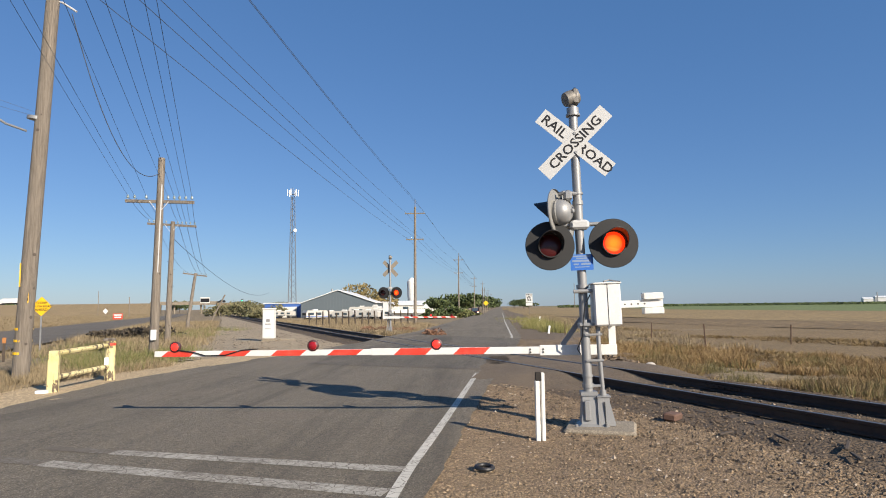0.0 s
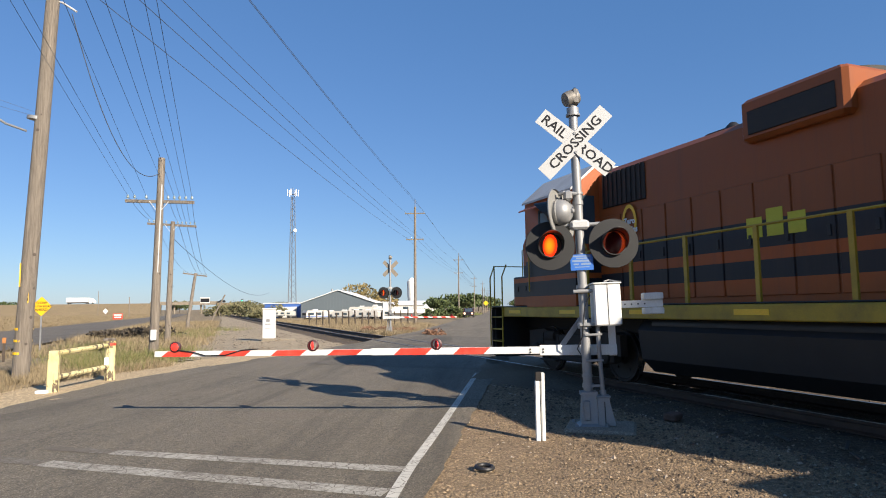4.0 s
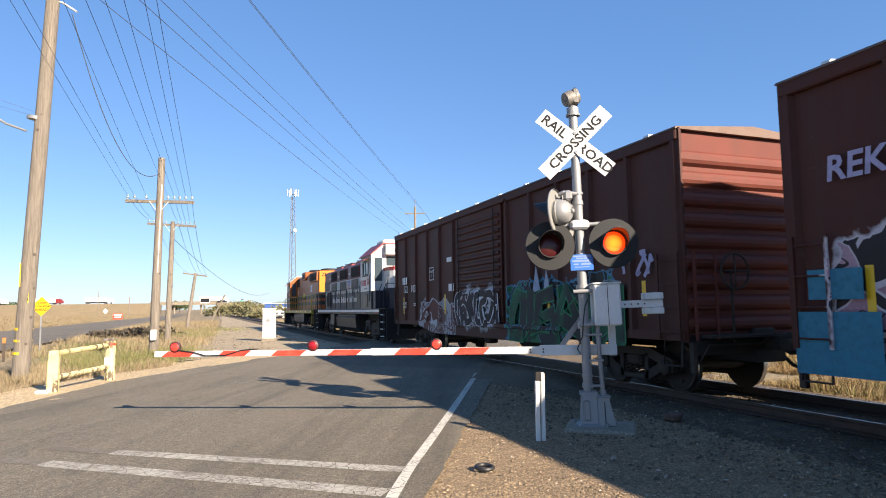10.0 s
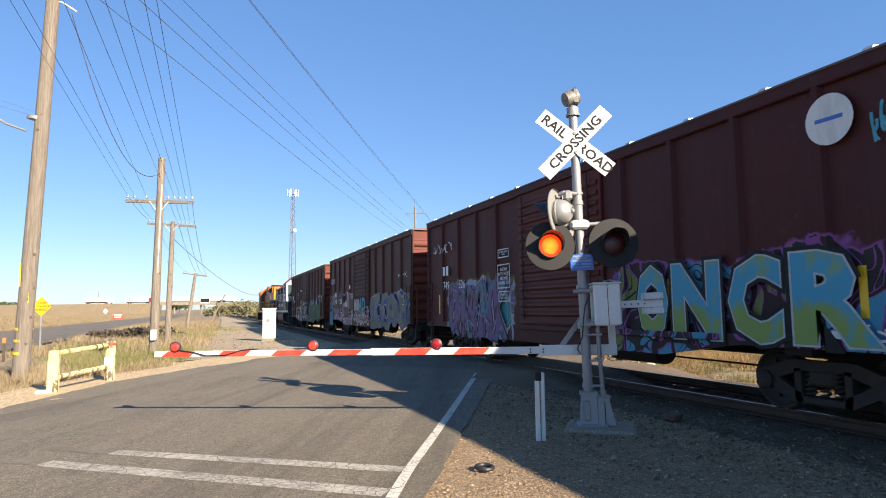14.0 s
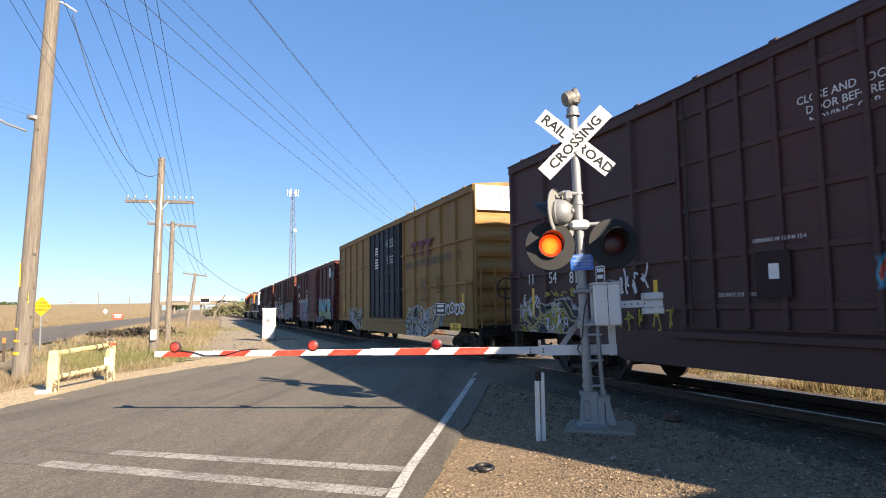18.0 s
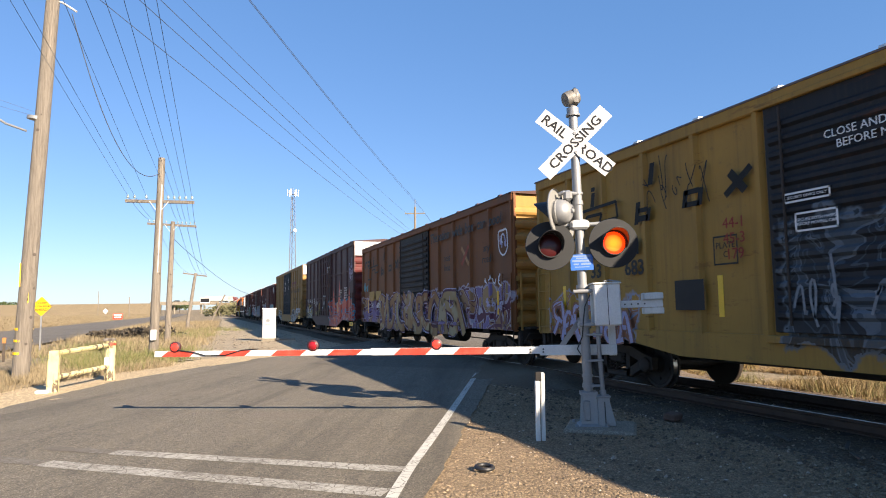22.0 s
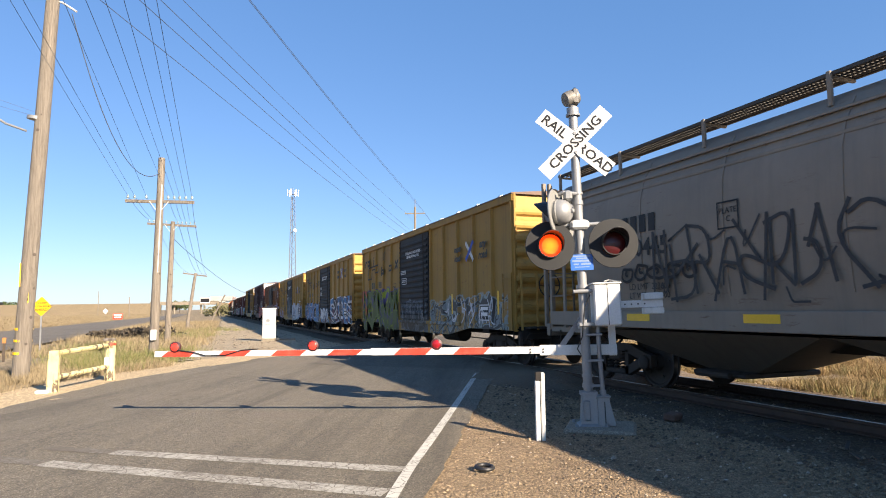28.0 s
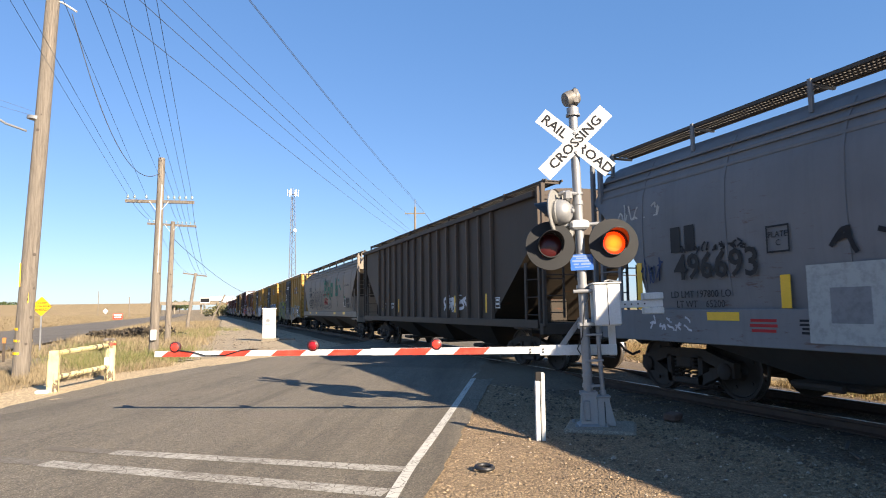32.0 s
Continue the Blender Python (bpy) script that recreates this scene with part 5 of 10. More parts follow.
def loco(label, offset, f, L, hood_mat, nose_mat, cab_mat, sill_mat, rail_mat, roof_mat, end_mat, modules, n0, c0, c1, tail, ez, rz, hz, nz):
    """f: +1 when its cab end leads. u runs from the cab end to the rear."""
    car = thing("locomotive", label, "locomotive", group="locomotives of the freight train")
    H = L / 2
    Y = lambda u: f * (H - u)

    def span(u0, u1):
        return sorted((Y(u0), Y(u1)))

    def bx(name, x0, x1, u0, u1, z0, z1, mat, parent=None, lab="", bevel=0.02):
        a, b = span(u0, u1)
        return part(name, Shape().box(x0, x1, a, b, z0, z1, 0, bevel), mat, parent or car, lab)

    deck = 1.48
    bx("frame_sill", -1.55, 1.55, 0.9, L - 0.9, 1.25, deck, sill_mat, lab="painted frame sill", bevel=0.015)
    bx("deck", -1.54, 1.54, 0.25, L - 0.25, deck + 0.001, deck + 0.03, M["loco_black"])
    bx("underframe", -0.75, 0.75, 0.6, L - 0.6, 0.95, 1.28, M["under"])
    # pilots, steps and couplers at both ends
    for end, u0 in ((0, 0.22), (1, L - 0.22)):
        d = 1 if end == 0 else -1
        bx("pilot", -1.45, 1.45, u0, u0 + d * 0.07, 0.22, 1.45, M["loco_black"], lab="pilot plate")
        for side in (-1, 1):
            a, b = span(u0 + d * 0.05, u0 + d * 0.75)
            xx = sorted((side * 1.12, side * 1.54))
            well = part("stair_well", Shape().add([(xx[0], a, 0.26), (xx[1], a, 0.26), (xx[1], a, deck), (xx[0], a, deck), (xx[0], b, 0.26), (xx[1], b, 0.26), (xx[1], b, deck), (xx[0], b, deck)], [(0, 1, 2, 3), (4, 5, 6, 7), (0, 4, 7, 3) if side > 0 else (1, 5, 6, 2)]), M["loco_black"], car, "stair well at the corner")
            for k in range(4):
                part("stair_tread", Shape().box(xx[0], xx[1], a + 0.03, b - 0.03, 0.32 + 0.3 * k, 0.35 + 0.3 * k), M["white_dirty"] if f < 0 else M["loco_yellow"], well)
            for yy in (a, b):
                part("grab_rail", Shape().tube([(side * 1.57, yy, 0.5), (side * 1.57, yy, 2.25), (side * 1.45, yy, 2.55)], 0.02, 6), rail_mat, well)
        yy = Y(u0 + d * 0.05)
        for sx in (-1, 1):
            part("end_railing", Shape().tube([(sx * 1.45, yy, deck), (sx * 1.45, yy, 2.55), (sx * 0.5, yy, 2.55), (sx * 0.5, yy, deck)], 0.02, 6), rail_mat, car)
        coupler(car, Y(u0 + d * 0.05), f * d)
        part("hose_rack", Shape().tube([(-0.7, Y(u0), 1.2), (-0.7, Y(u0 - d * 0.15), 0.8), (-0.65, Y(u0 - d * 0.2), 0.5)], 0.025, 6).tube([(-0.85, Y(u0), 1.2), (-0.87, Y(u0 - d * 0.15), 0.8), (-0.8, Y(u0 - d * 0.2), 0.5)], 0.025, 6), M["black"], car)
    # fuel tank and air tanks
    t = Shape()
    a, b = span(L / 2 - 2.6, L / 2 + 2.4)
    t.loft([[(-1.35, yy, 0.55), (-1.1, yy, 0.32), (1.1, yy, 0.32), (1.35, yy, 0.55), (1.42, yy, 1.05), (1.3, yy, 1.22), (-1.3, yy, 1.22), (-1.42, yy, 1.05)] for yy in (a, b)], 0)
    part("fuel_tank", t, M["loco_black"], car, "black fuel tank")
    part("air_reservoir", Shape().tube([(-1.2, a + 0.3, 1.15), (-1.2, b - 0.3, 1.15)], 0.17, 14), M["loco_black"], car)
    bx("battery_box", -1.5, -1.2, L / 2 + 2.5, L / 2 + 3.6, 0.62, 1.25, M["loco_black"])
    # nose
    nl = c0 - n0
    o = [(-0.5, 0), (-0.85, 0.1), (-0.98, 0.3), (-0.98, nl), (0.98, nl), (0.98, 0.3), (0.85, 0.1), (0.5, 0)]
    nose = Shape()
    nose.loft([[(x * k, Y(n0 + w), z) for x, w in o] for z, k in ((deck, 1.0), (nz - 0.16, 1.0), (nz, 0.93))], 0)
    nose_ob = part("nose", nose, nose_mat, car, "low short hood")
    if f < 0:
        part("nose_top", Shape().loft([[(x * 1.012, Y(n0 - 0.012 + w), z) for x, w in o] for z in (nz - 0.14, nz + 0.015)], 0), M["loco_red"], nose_ob, "red painted nose top")
    bx("nose_door", -0.3, 0.3, n0 - 0.03, n0 + 0.01, deck + 0.05, nz - 0.25, nose_mat, nose_ob)
    part("nose_grab", Shape().tube([(-1.0, Y(n0 + 0.4), 1.9), (-1.06, Y(n0 + 0.4), 1.95), (-1.06, Y(n0 + 0.4), 2.9), (-1.0, Y(n0 + 0.4), 2.95)], 0.015, 6), rail_mat, nose_ob)
    # cab
    a, b = span(c0, c1)
    cab = Shape()
    cab.loft([[(-1.55, yy, deck), (1.55, yy, deck), (1.55, yy, ez), (1.0, yy, rz), (-1.0, yy, rz), (-1.55, yy, ez)] for yy in (a, b)], 0)
    cab_ob = part("cab", cab, cab_mat, car, "driver's cab")
    rf = Shape()
    a2, b2 = span(c0 - (0.02 if f > 0 else 0.12), c1 + 0.03)
    rf.loft([[(-1.62, yy, ez - 0.03), (-1.62, yy, ez + 0.02), (-1.02, yy, rz + 0.05), (1.02, yy, rz + 0.05), (1.62, yy, ez + 0.02), (1.62, yy, ez - 0.03), (1.0, yy, rz), (-1.0, yy, rz)] for yy in (a2, b2)], 0)
    part("cab_roof", rf, roof_mat, cab_ob)
    for u0, u1 in ((c0 + 0.7, c0 + 1.06), (c0 + 1.12, c0 + 1.48)):
        w = bx("side_window", -1.562, -1.545, u0, u1, ez - 0.85, ez - 0.28, M["cab_glass"], cab_ob, "dark cab side window")
        w2 = Shape()
        p, q = span(u0, u1)
        w2.box(-1.575, -1.55, p - 0.04, p, ez - 0.89, ez - 0.24).box(-1.575, -1.55, q, q + 0.04, ez - 0.89, ez - 0.24).box(-1.575, -1.55, p, q, ez - 0.89, ez - 0.85).box(-1.575, -1.55, p, q, ez - 0.28, ez - 0.24)
        part("window_frame", w2, M["loco_black"], w)
    awn = Shape()
    p, q = span(c0 + 0.25, c0 + 1.8)
    awn.loft([[(-1.56, yy, ez - 0.08), (-1.85, yy, ez - 0.22), (-1.85, yy, ez - 0.25), (-1.56, yy, ez - 0.12)] for yy in (p, q)], 0)
    part("window_awning", awn, roof_mat if f < 0 else cab_mat, cab_ob)
    if f < 0:
        for u in (c0 + 0.56, c0 + 1.62):
            bx("mirror", -1.61, -1.57, u - 0.11, u + 0.11, ez - 0.85, ez - 0.3, cab_mat, cab_ob, "white folding wind deflector")
    bx("window_sill", -1.62, -1.552, c0 + 0.62, c0 + 1.56, ez - 0.93, ez - 0.895, M["loco_black"], cab_ob, bevel=0.006)
    bx("cab_door_grab", -1.6, -1.57, c0 + 0.18, c0 + 0.21, deck + 0.35, 3.05, rail_mat, cab_ob, bevel=0.008)
    bx("cab_antenna", -0.004, 0.004, c0 + 0.9, c0 + 0.908, rz + 0.03, rz + 0.75, M["loco_black"], cab_ob, bevel=0.004)
    # box beside the nose, full width, with latched doors
    bx("battery_box", -1.5, -0.99, n0 + 0.75, c0 - 0.002, deck + 0.031, 2.2 if f > 0 else 2.3, nose_mat, nose_ob, "battery box beside the nose", 0.02)
    for u in (n0 + 0.95, n0 + 1.35):
        bx("latch", -1.52, -1.499, u, u + 0.06, 1.85, 1.97, M["loco_black"], nose_ob, bevel=0.006)
    for u in np.linspace(1.6, L - 1.6, 7):
        bx("sill_reflector", -1.555, -1.5515, u - 0.3, u + 0.3, 1.33, 1.41, M["mark_yellow"] if f > 0 else M["red_ink"], bevel=0.0)
    for uu, dd in ((c0 - 0.012, 1), (c1 + 0.012, -1)):
        for x0, x1 in ((-1.4, -1.05), (-0.85, -0.1), (0.1, 0.85), (1.05, 1.4)):
            if dd < 0 and abs((x0 + x1) / 2) < 0.9:
                continue
            z0, z1 = (2.75, ez - 0.12) if abs(x0 + x1) > 2 else (nz + 0.12, ez - 0.06)
            bx("end_window", x0, x1, uu - 0.006, uu + 0.006, z0, z1, M["cab_glass"], cab_ob, "dark cab end window", 0.004)
    head = bx("number_board", -0.95, 0.95, c0 - 0.3, c0 + 0.1, ez + 0.0, rz - 0.03, cab_mat, cab_ob, "headlight and number board housing")
    for x in (-0.09, 0.09):
        part("headlight", Shape().lathe([(0.1, 0), (0.1, 0.05), (0.0, 0.03)], Matrix.Translation((0, Y(c0 - 0.28), (ez + rz) / 2 + x * 1.3)) @ Matrix.Rotation(radians(-90 * f), 4, "X"), 16), M["head_lamp"], head, "round twin headlight")
    # long hood
    h0, h1 = c1, L - tail
    a, b = span(h0, h1)
    hood = Shape()
    hood.loft([[(-0.93, yy, deck), (0.93, yy, deck), (0.93, yy, hz - 0.12), (0.78, yy, hz), (-0.78, yy, hz), (-0.93, yy, hz - 0.12)] for yy in (a, b)], 0)
    hood_ob = part("long_hood", hood, hood_mat, car, "long engine hood")
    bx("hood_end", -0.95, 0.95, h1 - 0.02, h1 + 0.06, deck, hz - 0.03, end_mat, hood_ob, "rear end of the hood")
    k = 0
    u = h0 + 0.12
    while u + 0.62 < h1:
        dr = bx("hood_door", -0.955, -0.92, u, u + 0.6, deck + 0.12, 3.28, hood_mat, hood_ob, bevel=0.01)
        bx("latch", -0.975, -0.95, u + 0.5, u + 0.55, 2.35, 2.5, M["loco_black"], dr, bevel=0.004)
        u += 0.64
    modules(car, hood_ob, bx, Y, span, hz, h0, h1)
    # walkway railing on the near and the far side
    for side in (-1, 1):
        us = np.linspace(c1 + 0.35, h1 - 0.1, 9)
        rail = part("handrail", Shape().tube([(side * 1.5, Y(c1 + 0.05), 2.95), (side * 1.5, Y(c1 + 0.35), 2.62)] + [(side * 1.5, Y(w), 2.55) for w in us], 0.02, 6), rail_mat, car, "walkway handrail")
        for w in us:
            part("stanchion", Shape().box(side * 1.5 - 0.02, side * 1.5 + 0.02, Y(w) - 0.035, Y(w) + 0.035, deck - 0.1, 2.56), rail_mat, rail)
    axles = blomberg(car, Y(3.35)) + blomberg(car, Y(L - 3.45))
    CARS.append((car, offset - H, axles))
    return car, Y, bx


ORANGE, BLK = (0.37, 0.083, 0.014), (0.014, 0.016, 0.021)
mat_hood1 = livery("orange_hood_with_black_bands", [(0, ORANGE), (1.85, BLK), (2.12, ORANGE), (2.3, BLK), (2.7, (0.27, 0.072, 0.016))])
mat_cab1 = livery("orange_cab_with_black_bands", [(0, ORANGE), (1.72, BLK), (2.05, ORANGE), (2.16, BLK), (2.52, ORANGE)])
# hood end: its top band is brightened to carry the sun falling on it
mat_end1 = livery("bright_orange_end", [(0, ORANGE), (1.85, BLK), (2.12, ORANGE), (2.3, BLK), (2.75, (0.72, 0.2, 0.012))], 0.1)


def modules_orange(car, hood, bx, Y, span, hz, h0, h1):
    bx("radiator_flare", -1.12, 1.12, h1 - 3.3, h1 - 0.1, 3.55, hz - 0.05, livery("faded_orange", [(0, (0.3, 0.095, 0.026))]), hood, "flared radiator section")
    for a in (h1 - 3.2, h1 - 1.7):
        g = bx("radiator_grille", -1.14, -1.11, a, a + 1.4, 3.62, 4.15, M["grille"], hood, "dusty radiator grille")
        for k in range(10):
            bx("grille_bar", -1.15, -1.135, a + 0.06 + 0.14 * k, a + 0.09 + 0.14 * k, 3.64, 4.13, M["grille"], g, bevel=0.003)
    g = bx("intake_grille", -0.96, -0.925, h0 + 0.15, h0 + 1.5, 3.45, 4.15, M["grille"], hood, "dark ribbed air intake")
    for k in range(9):
        bx("grille_bar", -0.985, -0.955, h0 + 0.2 + 0.145 * k, h0 + 0.24 + 0.145 * k, 3.46, 4.14, M["grille"], g, bevel=0.003)
    bl = bx("brake_blister", -1.1, 1.1, h0 + 3.9, h0 + 5.6, 3.85, 4.5, mat_hood1, hood, "raised dynamic brake housing", 0.06)
    bx("blister_grille", -1.115, -1.095, h0 + 4.05, h0 + 5.45, 3.95, 4.3, M["grille"], bl)
    for u in (h1 - 2.6, h1 - 1.1, h0 + 4.75):
        part("roof_fan", Shape().lathe([(0.62, 0), (0.62, 0.16), (0.5, 0.2), (0.0, 0.17)], pose(0, Y(u), hz - 0.01 if u > h0 + 5 else 4.5), 28), M["grille"], hood, "round roof cooling fan")
    for u in (h0 + 2.3, h0 + 6.5):
        bx("exhaust_stack", -0.25, 0.25, u, u + 0.5, hz - 0.02, hz + 0.22, M["under"], hood, "sooty exhaust stack")
    for x in (-0.09, 0.09):
        part("rear_headlight", Shape().lathe([(0.1, 0), (0.1, 0.05), (0.0, 0.03)], Matrix.Translation((x * 1.4, Y(h1 + 0.06), 3.95)) @ Matrix.Rotation(radians(90), 4, "X"), 16), M["head_lamp"], hood, "round headlight")
    part("bell", Shape().lathe([(0.16, 0), (0.13, 0.12), (0.05, 0.2)], pose(-0.4, Y(h0 + 3.1), hz), 14), M["loco_black"], hood)


car1, Y1, bx1 = loco("orange and black diesel locomotive with yellow sill", -16.58, 1, 17.3, mat_hood1, mat_cab1, mat_cab1, M["loco_yellow"], M["loco_yellow"], M["grey_roof"], mat_end1, modules_orange, 0.72, 2.23, 4.31, 1.6, 3.87, 4.36, 4.28, 3.2)
words_on(car1, "2269", 0.37, Y1(3.29), 2.7, -1.553, M["ink"], "black road number", 0.15, 0.008)
words_on(car1, "GP38-2", 0.14, Y1(4.03), 2.65, -1.553, M["ink"])
for k in range(4):
    block(car1, Y1(3.08 + 0.145 * k), 2.43, 0.1, 0.14, -1.553, M["pale_ink"], "initial_bar", "white railway initial as a bar")
part("lettering", letters("2269", 0.34, M["ink"], 0.0015, "CENTER", 0, 0.008), None, car1, "black road number", at=pose(-0.45, Y1(17.3 - 1.6) - 0.064, 3.98))
zero = Shape()
for i in range(24):
    a0, a1 = 2 * math.pi * i / 24, 2 * math.pi * (i + 1) / 24
    zero.add([(-0.985, Y1(5.35) + 0.22 * k * math.sin(a), 3.05 + 0.36 * k2 * math.cos(a)) for a in (a0, a1) for k, k2 in ((1, 1), (0.68, 0.8))], [(0, 1, 3, 2)])
part("painted_ring", zero, M["mark_yellow"], car1, "yellow painted oval ring")
words_on(car1, "Zero\nInjuries", 0.165, Y1(5.35), 3.0, -0.988, M["pale_ink"], "white slogan lettering", 0, 0.006)
blk = Shape().box(-0.962, -0.957, Y1(12.3) - 0.35, Y1(12.3) + 0.35, 2.85, 3.35)
plate = part("notice_board", blk, M["pale_ink"], car1, "white safety notice board")
bars_on(car1, Y1(12.4), 3.3, -0.964, 0.35, 0.05, 5, M["blue"])
gr = Shape()
for k in range(3):
    gr.box(-0.962, -0.957, Y1(8.6) - 0.5 + 0.36 * k, Y1(8.6) - 0.22 + 0.36 * k, 2.45, 2.75 + 0.1 * (k % 2))
part("sprayed_tag", gr, plain("yellow_green_spray", (0.55, 0.5, 0.06), 0.6), car1, "yellow sprayed tag")

NAVY, WHT, RD = (0.013, 0.019, 0.033), (0.38, 0.38, 0.375), (0.1, 0.018, 0.026)
mat_hood2 = livery("red_white_navy_hood", [(0, NAVY), (2.4, WHT), (3.15, RD)], 0.15)
mat_cab2 = livery("white_navy_cab", [(0, NAVY), (2.3, (0.6, 0.6, 0.58))], 0.1)
mat_nose2 = livery("white_navy_nose", [(0, NAVY), (2.4, (0.6, 0.6, 0.58))], 0.1)


def modules_genset(car, hood, bx, Y, span, hz, h0, h1):
    H = 17.65 / 2
    for near, far in ((0.36, -1.42), (3.48, 1.61), (6.2, 4.42)):
        u0, u1 = far + H, near + H
        top = bx("engine_module", -0.72, 0.72, u0 - 0.1, u1 + 0.05, hz - 0.06, hz + 0.14, M["loco_red"], hood, "raised roof hatch over an engine", 0.03)
        bx("hatch_cover", -0.66, 0.66, u0, u1 - 0.05, hz + 0.14, hz + 0.2, M["grille"], top, "sooty dark hatch cover")
        edge = bx("grille_frame", -0.975, -0.93, u0 - 0.05, u1 + 0.05, 3.17, hz - 0.12, mat_hood2, hood, "red frame round the radiator")
        g = bx("radiator_grille", -0.985, -0.97, u0, u1, 3.22, hz - 0.17, M["loco_black"], edge, "black ribbed radiator grille")
        for k in range(22):
            u = u0 + 0.03 + (u1 - u0 - 0.09) * k / 21
            bx("grille_bar", -1.0, -0.984, u, u + 0.03, 3.23, hz - 0.18, M["grille"], g, bevel=0.003)
        p = bx("filter_panel", -0.985, -0.95, u0 + 0.12, u1 - 0.1, 2.55, 3.1, M["grille_pale"], hood, "dusty grey filter panel")
        for k in range(18):
            u = u0 + 0.15 + (u1 - u0 - 0.3) * k / 17
            bx("filter_fin", -1.0, -0.984, u, u + 0.045, 2.57, 3.08, M["grille_pale"], p, bevel=0.003)
        part("exhaust_pipe", Shape().tube([(-0.45, Y(u1 + 0.28), hz - 0.05), (-0.45, Y(u1 + 0.28), hz + 0.12)], 0.1, 10), M["under"], hood)
        part("exhaust_flap", Shape().box(-0.12, 0.12, -0.16, 0.16, 0.0, 0.02, 0, 0, pose(-0.45, Y(u1 + 0.3), hz + 0.17, 32, 0, 0)), M["under"], hood)
        bx("access_plate", -0.965, -0.93, u1 + 0.1, u1 + 0.95, 3.2, hz - 0.15, mat_hood2, hood, bevel=0.01)
        bx("warning_sticker", -0.968, -0.9655, u1 + 0.45, u1 + 0.66, 3.42, 3.5, M["pale_ink"], hood, "white warning sticker", 0.0)
    end_f = bx("end_filter", -0.985, -0.95, 6.95 + H, 8.55 + H if 8.55 + H < h1 else h1 - 0.1, 2.68, 3.3, M["grille_pale"], hood, "tall pale filter panel")
    for k in range(20):
        u = 6.98 + H + 1.44 * k / 19
        bx("filter_fin", -1.0, -0.984, u, u + 0.04, 2.7, 3.28, M["grille_pale"], end_f, bevel=0.003)
    end_g = bx("end_grille", -0.985, -0.955, 6.22 + H, 7.54 + H, 1.66, 2.58, M["loco_black"], hood, "large black louvred panel")
    for k in range(14):
        u = 6.25 + H + 1.22 * k / 13
        bx("louvre", -0.999, -0.98, u, u + 0.045, 1.69, 2.55, M["grille"], end_g, bevel=0.003)
    for u in (7.72 + H, 8.16 + H):
        lv = bx("small_louvre_panel", -0.97, -0.95, u, u + 0.36, 1.9, 2.3, M["loco_black"], hood, "navy louvred vent")
        for k in range(7):
            bx("louvre", -0.985, -0.968, u + 0.02, u + 0.34, 1.92 + 0.054 * k, 1.945 + 0.054 * k, mat_hood2, lv, bevel=0.003)


car2, Y2, bx2 = loco("red, white and navy genset diesel locomotive running long hood first", -34.45, -1, 17.65, mat_hood2, mat_nose2, mat_cab2, M["loco_black"], M["loco_black"], M["loco_red"], mat_hood2, modules_genset, 1.1, 2.4, 4.5, 0.3, 3.92, 4.42, 3.95, 3.32)
# a white stripe on the sill, the company name as plain bars
H2 = 17.65 / 2
bx2("sill_stripe", -1.5605, -1.556, 1.0, 16.6, 1.36, 1.46, M["white_dirty"], car2, "thin white sill stripe", 0.0)
for d0, w in ((3.1, 2.1), (5.65, 1.9), (7.95, 1.75)):
    for k in range(10):
        block(car2, H2 - d0 - 0.1 - w * k / 10, 2.04 if k in (0, 3, 5) else 2.0, w / 10 * (0.5 if k % 3 else 0.68), 0.34 if k in (0, 3, 5) else 0.22, -0.962, M["pale_ink"], "name_lettering", "white company name as bars", 0.1)
words_on(car2, "Ultra-low\nEmissions\nDiesel Genset\nSwitcher", 0.16, H2 - 11.3, 2.85, -0.962, M["red_ink"], "red slogan lettering")
words_on(car2, "MADE IN AMERICA", 0.12, 1.02, 3.03, -0.962, M["blue"])
fl = Shape()
for k in range(7):
    fl.box(-0.962, -0.958, 1.02 - 0.35, 1.02 + 0.35, 2.6 + 0.06 * k, 2.63 + 0.06 * k)
flag = part("painted_flag", fl, M["red_ink"], car2, "painted striped flag")
part("flag_field", Shape().box(-0.964, -0.961, 1.02 - 0.35, 1.02 - 0.05, 2.78, 3.0), M["blue"], flag)
words_on(car2, "504", 0.38, -5.9, 2.71, -1.553, M["red_ink"], "red road number", 0, 0.01)
for k in range(4):
    block(car2, -4.62 - 0.235 * k, 2.7, 0.17, 0.27, -1.553, M["red_ink"], "initial_bar", "red railway initial as a bar")
words_on(car2, "3GS21B-DE", 0.09, -5.36, 2.43, -1.553, M["ink"])
lv = bx2("cab_louvre", -1.575, -1.55, 3.1, 3.86, 1.6, 2.17, M["grille_pale"], car2, "aluminium louvred vent")
for k in range(9):
    bx2("louvre_blade", -1.59, -1.572, 3.13, 3.83, 1.64 + 0.056 * k, 1.665 + 0.056 * k, M["grille_pale"], lv, bevel=0.003)
for x in (-0.6, 0.6):
    part("number_plate", Shape().box(x - 0.27, x + 0.27, Y2(2.09) - 0.006, Y2(2.09) + 0.0, 4.0, 4.26), M["pale_ink"], car2, "white number board")
    part("lettering", letters("504", 0.22, M["ink"], 0.0015, "CENTER", 0, 0.004), None, car2, at=pose(x, Y2(2.09) - 0.009, 4.13))
bx2("air_conditioner", -0.9, 0.2, 2.75, 3.95, 4.44, 4.68, M["white_dirty"], car2, "white roof air conditioner", 0.08)
hn = Shape()
for x, z in ((0.15, 4.6), (0.3, 4.66), (0.45, 4.6)):
    hn.lathe([(0.02, -0.25), (0.03, 0.0), (0.09, 0.14)], Matrix.Translation((x, Y2(2.45), z)) @ Matrix.Rotation(radians(90), 4, "X"), 10)
